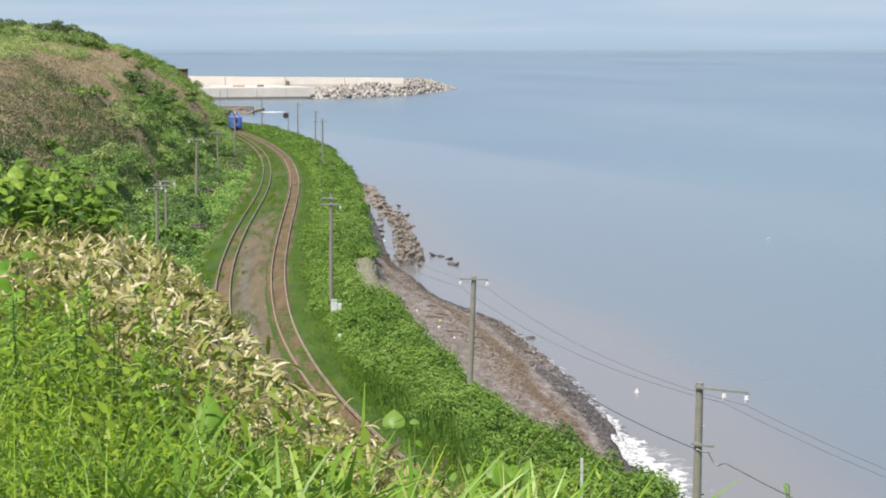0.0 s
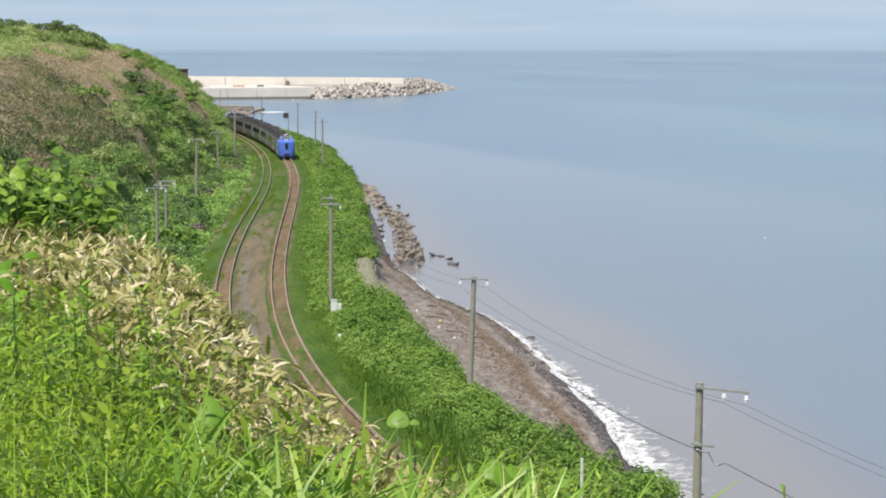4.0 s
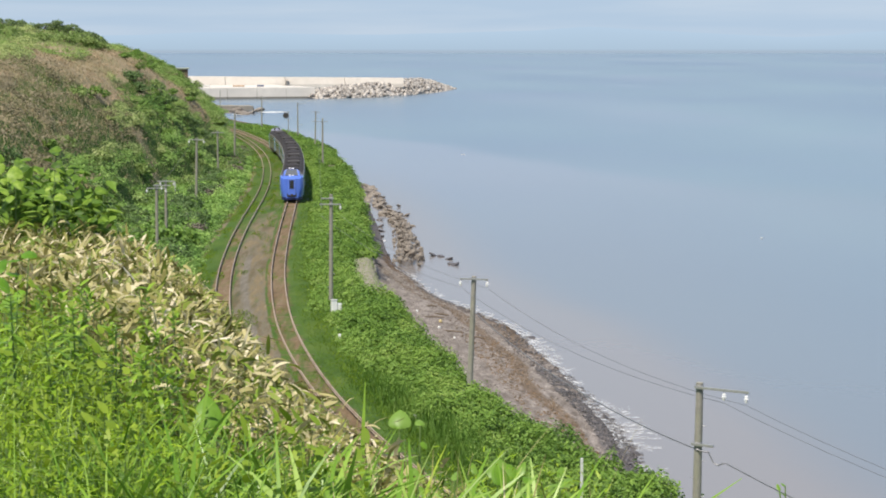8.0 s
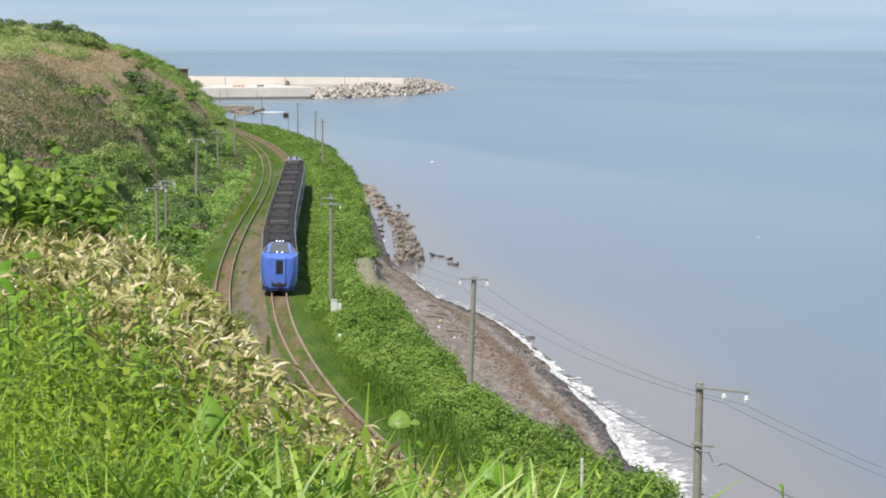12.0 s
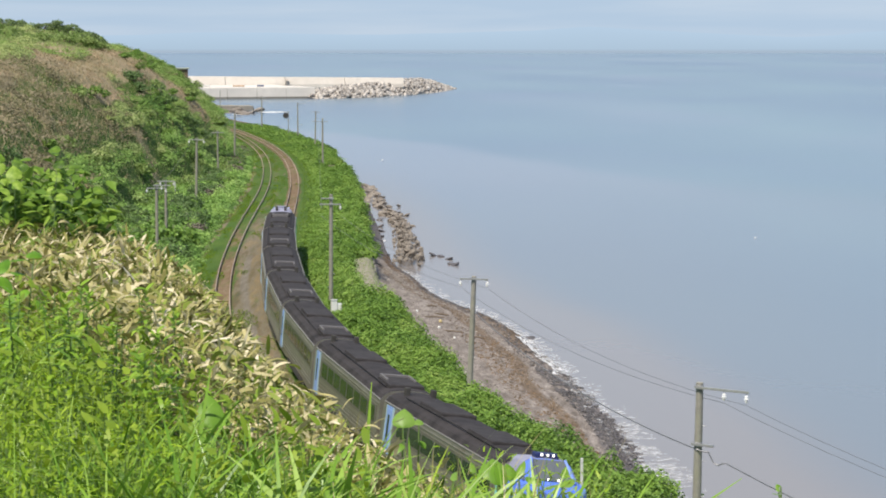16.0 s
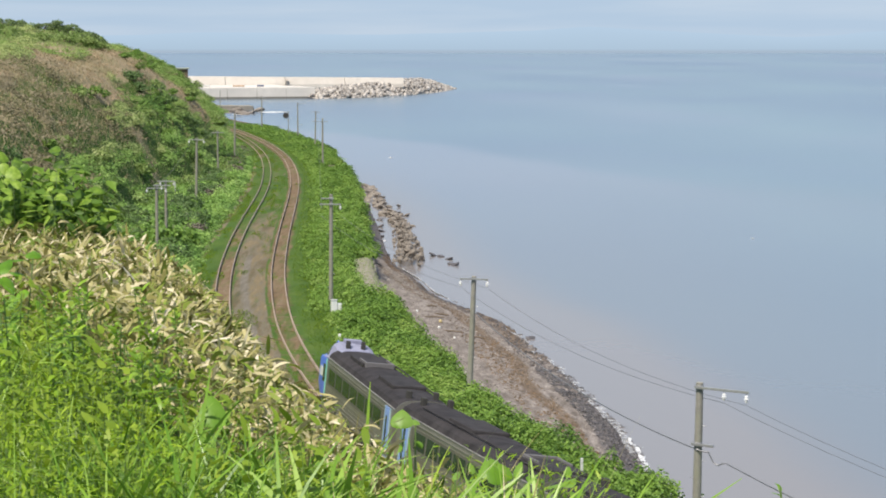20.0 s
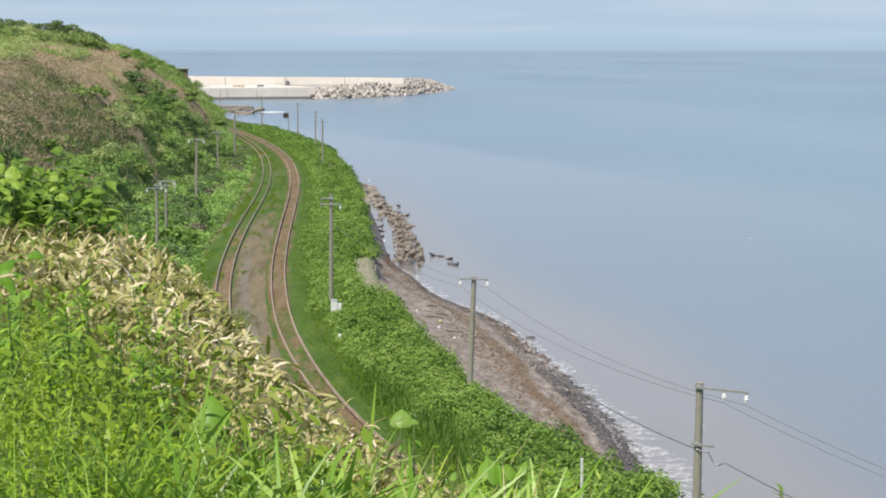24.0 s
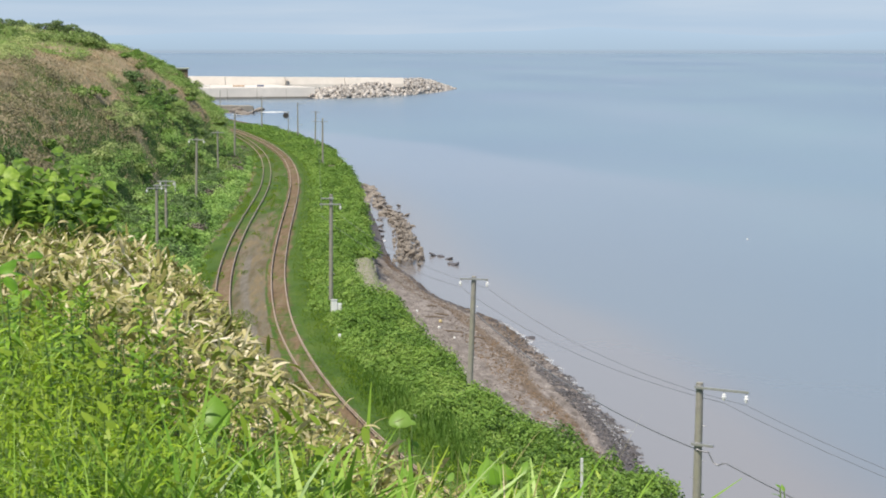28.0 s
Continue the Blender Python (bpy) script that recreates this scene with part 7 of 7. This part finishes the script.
    for x, y, r, mat, label in ((-0.2, 190.5, 0.15, yellow, "faded yellow fishing float washed up on the beach"), (-0.3, 186.0, 0.12, white, "white polystyrene float on the beach"), (0.9, 181.0, 0.10, white, "white polystyrene float on the beach"), (-2.2, 196, 0.11, white, "white polystyrene float on the beach"), (5.0, 141, 0.1, white, "white polystyrene float on the beach")):
        bm = bmesh.new()
        bmesh.ops.create_uvsphere(bm, u_segments=14, v_segments=9, radius=r)
        tube(bm, [(0, 0, r * 0.9), (0, 0, r * 1.25)], r * 0.2, 8)
        ob = link_mesh("fishing_float", bm, mat, smooth=True)
        ob.matrix_basis = pose(x, y, ground_at(x, y) + r * 0.7, 50, 20, 0)
        tagged(ob, label, "float", "flotsam")


# ---- surf ----
def foam_sheet(name, y0, y1, w0, w1, cut, seed, thick=0.1, step=0.12, body=1.0, grain=1.0, mat=None):
    """A lacy sheet of foam along the waterline between two stations, its bright edge shoreward."""
    ys = np.arange(y0, y1, step * 1.6)
    ws = np.arange(w0, w1, step)
    yy, ww = np.meshgrid(ys, ws, indexing="ij")
    wob = 0.5 * fbm(yy, yy * 0, 6.0, seed, 3)
    xx = track_x(yy) + shore_u(yy) + ww + wob
    lace = 0.6 * fbm(xx, yy * 0.9, 0.5 * grain, seed + 1, 3) + 0.4 * fbm(xx, yy * 0.8, 1.6 * grain, seed + 2, 3)
    rel = (ww - w0) / (w1 - w0)
    ends = np.clip(np.minimum(yy - y0, y1 - yy) / 1.5, 0, 1)
    dens = lace + body * (0.75 - 1.25 * rel + 0.5 * np.clip(1 - rel / 0.15, 0, 1)) - (1 - ends) * 0.25
    zz = np.maximum(SEA_Z + 0.02, ground(xx, yy) + 0.05) + thick * np.clip(dens - cut, 0, 1) * (1 - 0.6 * rel)
    a, b = len(ys), len(ws)
    i, j = np.meshgrid(np.arange(a - 1), np.arange(b - 1), indexing="ij")
    k = (i * b + j).ravel()
    faces = np.stack([k, k + 1, k + b + 1, k + b], -1)
    mean = (dens[:-1, :-1] + dens[1:, :-1] + dens[1:, 1:] + dens[:-1, 1:]).ravel() / 4
    faces = faces[mean > cut]
    origin = np.array([float(track_x((y0 + y1) / 2) + shore_u((y0 + y1) / 2)), (y0 + y1) / 2, SEA_Z])
    verts = np.stack([xx, yy, zz], -1).reshape(-1, 3) - origin
    used, inv = np.unique(faces, return_inverse=True)
    low = verts[used] - np.array([0, 0, 0.03])
    f = inv.reshape(-1, 4)
    ob = array_mesh(name, np.concatenate([verts[used], low]), np.concatenate([f, f[:, ::-1] + len(used)]), mat or M_FOAM, smooth=True)
    ob.matrix_basis = pose(*origin)
    return ob


M_LACE = broken_up(material("thin_foam", (0.62, 0.63, 0.64), 0.8, 1.2, 3, 0.8, bump=0.3, fine=7), 3.0, 0.44, 0.62, 0.72, (0.7, 1, 1))
SURF = []
LACE = []


def build_surf():
    edges = [101, 112, 122, 131, 140, 149, 158, 168, 178, 189, 200, 211, 222, 234, 246]
    for i, (a, b) in enumerate(zip(edges, edges[1:])):
        wide = 2.2 if a < 135 else (1.2 if a < 160 else (0.4 if a < 195 else 0.1))
        ob = foam_sheet("wave_foam", a - 0.8, b + 0.8, -0.8 if a < 175 else -0.6, wide, -0.02, 100 + 3 * i, 0.07, 0.12, 0.85, 0.8)
        SURF.append((tagged(ob, "white foam of a small breaking wave", "wave", "breaking waves", "stuff"), (a + b) / 2))
    for i, (a, b) in enumerate(((101, 122), (120, 138), (136, 156), (154, 176), (174, 200), (198, 244))):
        ob = foam_sheet("foam_patch", a, b, -0.5, 2.5 if a < 140 else (2.2 if a < 170 else 1.2), 0.0, 160 + 3 * i, 0.07, 0.12, 0.45, 1.0, M_LACE)
        LACE.append((tagged(ob, "thin streaks of foam drifting by the waterline", "foam", "foam streaks", "stuff"), (a + b) / 2))
    # foam in the pool behind the boulders and off the far landing
    for x, y, w, d in ((-7.2, 282.0, 0.3, 1.2), (-58, 800.0, 5.0, 6.0), (-66, 775.0, 4.0, 4.0)):
        bm = bmesh.new()
        bmesh.ops.create_icosphere(bm, subdivisions=3, radius=1.0)
        for v in bm.verts:
            s = 1 + 0.5 * noise.noise(v.co * 2.3 + Vector((x, y, 0)))
            v.co = Vector((v.co.x * w * s, v.co.y * d * s, v.co.z * 0.07))
        ob = link_mesh("foam_patch", bm, M_FOAM, smooth=True)
        ob.matrix_basis = pose(x, y, SEA_Z + 0.02)
        tagged(ob, "patch of white foam on sheltered water", "foam", "foam streaks")


def make_splash():
    rng = np.random.default_rng(47)
    bm = bmesh.new()
    for i in range(150):                                  # a leaning cone of spray
        h = rng.random() ** 1.3
        wide = 0.34 * (1 - h) ** 0.8
        c = Vector((0.15 * h + rng.uniform(-1, 1) * wide, rng.uniform(-1, 1) * wide, 0.05 + 0.95 * h))
        bmesh.ops.create_icosphere(bm, subdivisions=1, radius=0.05 + 0.11 * (1 - h) * rng.uniform(0.6, 1.1), matrix=Matrix.Translation(c))
    for i in range(60):                                   # the low broken crest that it leaves behind
        far = rng.random()
        c = Vector((0.3 + 1.3 * far, rng.normal() * 0.5, 0.10 + 0.26 * (1 - far) * rng.random()))
        bmesh.ops.create_icosphere(bm, subdivisions=1, radius=0.03 + 0.09 * (1 - far) * rng.random(), matrix=Matrix.Translation(c))
    ob = link_mesh("wave_splash", bm, M_FOAM, smooth=True)
    return tagged(ob, "burst of white spray from a breaking wave", "splash")


def make_gull(flying, label, size=1.0):
    body_m = material("white_plumage", (0.82, 0.82, 0.8), 0.95, 1.03, 8, 0.7)
    wing_m = material("grey_plumage", (0.55, 0.56, 0.58), 0.9, 1.1, 8, 0.7)
    beak_m = material("yellow_beak", (0.6, 0.42, 0.06), 0.9, 1.1, 8, 0.5)
    g = empty("gull")
    bm = bmesh.new()
    tube(bm, [(0, -0.30, 0.02), (0, -0.18, 0.02), (0, 0.0, 0.0), (0, 0.14, 0.02), (0, 0.20, 0.06), (0, 0.25, 0.06), (0, 0.28, 0.05)], [0.015, 0.05, 0.085, 0.07, 0.05, 0.045, 0.015], 10)
    part("body", bm, body_m, g, smooth=True)
    bm = bmesh.new()
    tube(bm, [(0, 0.27, 0.05), (0, 0.33, 0.035)], [0.014, 0.004], 6)
    part("beak", bm, beak_m, g)
    wings = []
    for s in (-1, 1):
        bm = bmesh.new()
        if flying:
            loft(bm, [[Vector((s * x, y0, z)), Vector((s * x, y1, z + 0.015)), Vector((s * x, y1, z + 0.005)), Vector((s * x, y0, z - 0.012))] for x, y0, y1, z in ((0.03, 0.10, -0.08, 0.05), (0.28, 0.15, -0.06, 0.12), (0.50, 0.08, -0.06, 0.13), (0.72, -0.06, -0.10, 0.09))])
        else:
            loft(bm, [[Vector((s * x, y, z)), Vector((s * (x + 0.02), y, z + 0.03)), Vector((s * x, y, z + 0.06)), Vector((s * (x - 0.03), y, z + 0.03))] for x, y, z in ((0.05, 0.12, 0.02), (0.08, 0.0, 0.0), (0.05, -0.2, 0.02), (0.01, -0.36, 0.04))])
        wings.append(part("wing", bm, wing_m, g))
    for o in g.children:
        o.data.transform(Matrix.Scale(size, 4))
    return tagged(g, label, "gull", "gulls"), wings


sea_wall()
breakwater()
hillside_hut()
far_landing()
shore_rocks()
beach_stones()
build_surf()
SPLASH = make_splash()
FLYER, FLYER_WINGS = make_gull(True, "white gull flying low along the shore")
SWIMMER = make_gull(False, "white gull floating on the calm sea", 0.62)[0]


# ---- far mountains in the haze ----
def backdrop():
    m = bpy.data.materials.new("mountain_haze_glow")
    m.use_nodes = True
    n, l = m.node_tree.nodes, m.node_tree.links
    n.clear()
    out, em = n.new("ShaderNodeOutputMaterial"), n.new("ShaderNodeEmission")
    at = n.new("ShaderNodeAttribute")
    at.attribute_name = "haze_level"
    # haze painted as a glow: pale crest, bluer below, sea tone at the foot
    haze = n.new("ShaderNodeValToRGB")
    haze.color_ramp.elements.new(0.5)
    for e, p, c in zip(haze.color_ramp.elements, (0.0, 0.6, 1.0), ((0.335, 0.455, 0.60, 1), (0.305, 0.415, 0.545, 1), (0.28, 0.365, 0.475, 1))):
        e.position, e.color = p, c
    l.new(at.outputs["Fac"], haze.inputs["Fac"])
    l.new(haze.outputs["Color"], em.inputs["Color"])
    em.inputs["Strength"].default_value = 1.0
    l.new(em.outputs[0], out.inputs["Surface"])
    xs = np.arange(-1600, 1600, 12.0)
    h = 18 + 26 * np.exp(-(np.abs(xs - 310) / 330) ** 1.4) + 14 * np.exp(-((xs + 500) / 400) ** 2) + 2.5 * fbm(xs, xs * 0, 120, 91, 3) + 16 * smooth_step(720, 960, xs)
    v = np.concatenate([np.stack([xs, np.full(len(xs), 4960.0), np.full(len(xs), -8.0)], 1), np.stack([xs, np.full(len(xs), 4960.0), np.full(len(xs), -1.0)], 1), np.stack([xs, np.full(len(xs), 4960.0), np.full(len(xs), 4.0)], 1), np.stack([xs, np.full(len(xs), 4960.0), h + 5], 1), np.stack([xs, np.full(len(xs), 4970.0), np.full(len(xs), -40.0)], 1)])
    k, w = np.arange(len(xs) - 1), len(xs)
    f = np.concatenate([np.stack([k + r * w, k + r * w + 1, k + (r + 1) * w + 1, k + (r + 1) * w], 1) for r in range(4)])
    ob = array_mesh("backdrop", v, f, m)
    haze_level = ob.data.attributes.new("haze_level", "FLOAT", "POINT")
    haze_level.data.foreach_set("value", np.concatenate([np.full(w, v) for v in (1.0, 1.0, 0.6, 0.0, 1.0)]).astype(np.float32))
    tagged(ob, "far mountains fading into pale haze", "backdrop", kind="structure")


backdrop()


# ---- what moves ----
first_wave = spline([100, 115, 141, 154, 165, 176, 198, 223, 246], [-1.8, -1.4, -0.1, 0.9, 1.6, 2.3, 3.0, 3.7, 4.1])
second_wave = spline([100, 115, 141, 150, 165, 190, 205, 230, 246], [8.6, 9.0, 10.0, 10.6, 11.4, 11.8, 11.4, 10.9, 10.8])
third_wave = spline([100, 115, 141, 150, 165, 190, 205, 230, 246], [19.4, 19.6, 20.2, 20.6, 20.9, 20.8, 20.4, 19.9, 19.7])


def surf_level(y, t):
    """How far the foam at station y has risen at time t: 0 under water, 1 fully broken."""
    level = 0.0
    for wave, hold, strength in ((first_wave, 4.4, 1.0), (second_wave, 3.7, 1.0), (third_wave, 2.2, 0.55)):
        a = float(wave(y))
        hold = hold * (0.75 if y > 185 else 1.0)
        level = max(level, strength * float(smooth_step(a - 0.7, a + 0.1, t)) * (1 - float(smooth_step(a + hold, a + hold + 2.2, t))))
    return level


def lace_level(y, t):
    """How much thin foam is left at station y after the last wave."""
    level = 0.25 if y < 150 else 0.05
    for wave, stay, strength in ((first_wave, 4.5, 1.0), (second_wave, 4.0, 0.9), (third_wave, 3.5, 0.75)):
        a = float(wave(y))
        stay = stay + (2.5 if y < 150 else 0.0)
        level = max(level, strength * float(smooth_step(a, a + 1.2, t)) * (1 - float(smooth_step(a + stay, a + stay + 4.0, t))))
    return level


def motions():
    times = [0.5 * k for k in range(57)]
    for i, car in enumerate(train):
        walk(car, [(t, car_pose(i, t, i == 6)) for t in times])
    # plants nod in the breeze
    for i, plant in enumerate(PLANTS):
        p = plant.matrix_basis.translation.copy()
        rows = []
        for k in range(36):
            t = min(28.0, 0.8 * k)
            gust = 0.6 + 0.4 * math.sin(0.7 * t + 0.2 * i)
            rows.append((t, pose(p.x, p.y, p.z, 1.2 * gust * math.sin(2.1 * t + 1.3 * i), 1.8 * gust * math.sin(1.7 * t + 0.9 * i), 0)))
        walk(plant, rows)
    # surf runs in, breaks and sinks back
    for ob, y in SURF:
        p = ob.matrix_basis.translation.copy()
        rows = []
        for t in times:
            v = surf_level(y, t)
            soon = surf_level(y, t + 0.8)
            out = 2.2 * (1 - v) if soon >= v else 0.9 * (1 - v)
            rows.append((t, pose(p.x + out, p.y, p.z - 0.45 * (1 - v) - 0.15 * (v < 0.02))))
        walk(ob, rows)
    for ob, y in LACE:
        p = ob.matrix_basis.translation.copy()
        walk(ob, [(t, pose(p.x + 0.4 * math.sin(0.63 * t + y * 0.05), p.y, p.z - 0.085 * (1 - lace_level(y, t)))) for t in times])
    walk(SPLASH, [(t, pose(x, y, SEA_Z + z)) for t, x, y, z in ((0.0, 13.2, 159.0, -0.7), (0.4, 12.9, 158.9, -0.35), (0.8, 12.1, 158.3, -0.1), (1.0, 11.75, 158.0, -0.05), (1.2, 11.3, 157.7, -0.15), (1.6, 10.4, 157.4, -0.4), (2.0, 10.0, 157.2, -0.9), (2.6, 9.9, 157.2, -2.0), (28.0, 9.9, 157.2, -2.0))])
    # gulls
    way = [(0.0, -74, 640, 8), (3.0, -50, 620, 6), (5.0, -22, 520, 3), (7.0, 2.6, 450, -2.0), (8.2, 3.8, 440, -1.6), (9.5, 4.0, 430, -1.2), (11.0, 1.7, 420, -1.6), (13.0, -5.5, 400, -1.3), (15.0, -9.4, 390, -0.8), (18.5, -10.9, 400, 0.8), (20.0, -8.7, 390, 0.2), (21.5, -7.3, 372, -1.0), (24.0, -11.3, 350, -1.4), (25.0, -13.1, 345, -0.3), (25.4, -14.9, 343, 0.6), (26.2, -20.0, 350, 3.0), (28.0, -46, 420, 12.0)]
    rows = []
    for i, (t, x, y, z) in enumerate(way):
        nx, ny = (way[i + 1][1] - x, way[i + 1][2] - y) if i + 1 < len(way) else (x - way[i - 1][1], y - way[i - 1][2])
        rows.append((t, pose(x, y, z, 0, 0, max(-80, min(80, math.degrees(math.atan2(-nx, ny)) if ny > 0 else (60 if nx < 0 else -60))))))
    walk(FLYER, rows)
    for s, wing in zip((-1, 1), FLYER_WINGS):
        walk(wing, [(0.25 * k, pose(0, 0, 0, 0, s * (26 * math.sin(0.25 * k * 8.0) - 6), 0)) for k in range(113)])
    walk(SWIMMER, [(0.0, pose(39.9, 285, SEA_Z + 0.05, 0, 0, 60)), (14.0, pose(38.6, 286, SEA_Z + 0.05, 0, 0, 70)), (28.0, pose(37.2, 284, SEA_Z + 0.05, 0, 0, 80))])


motions()
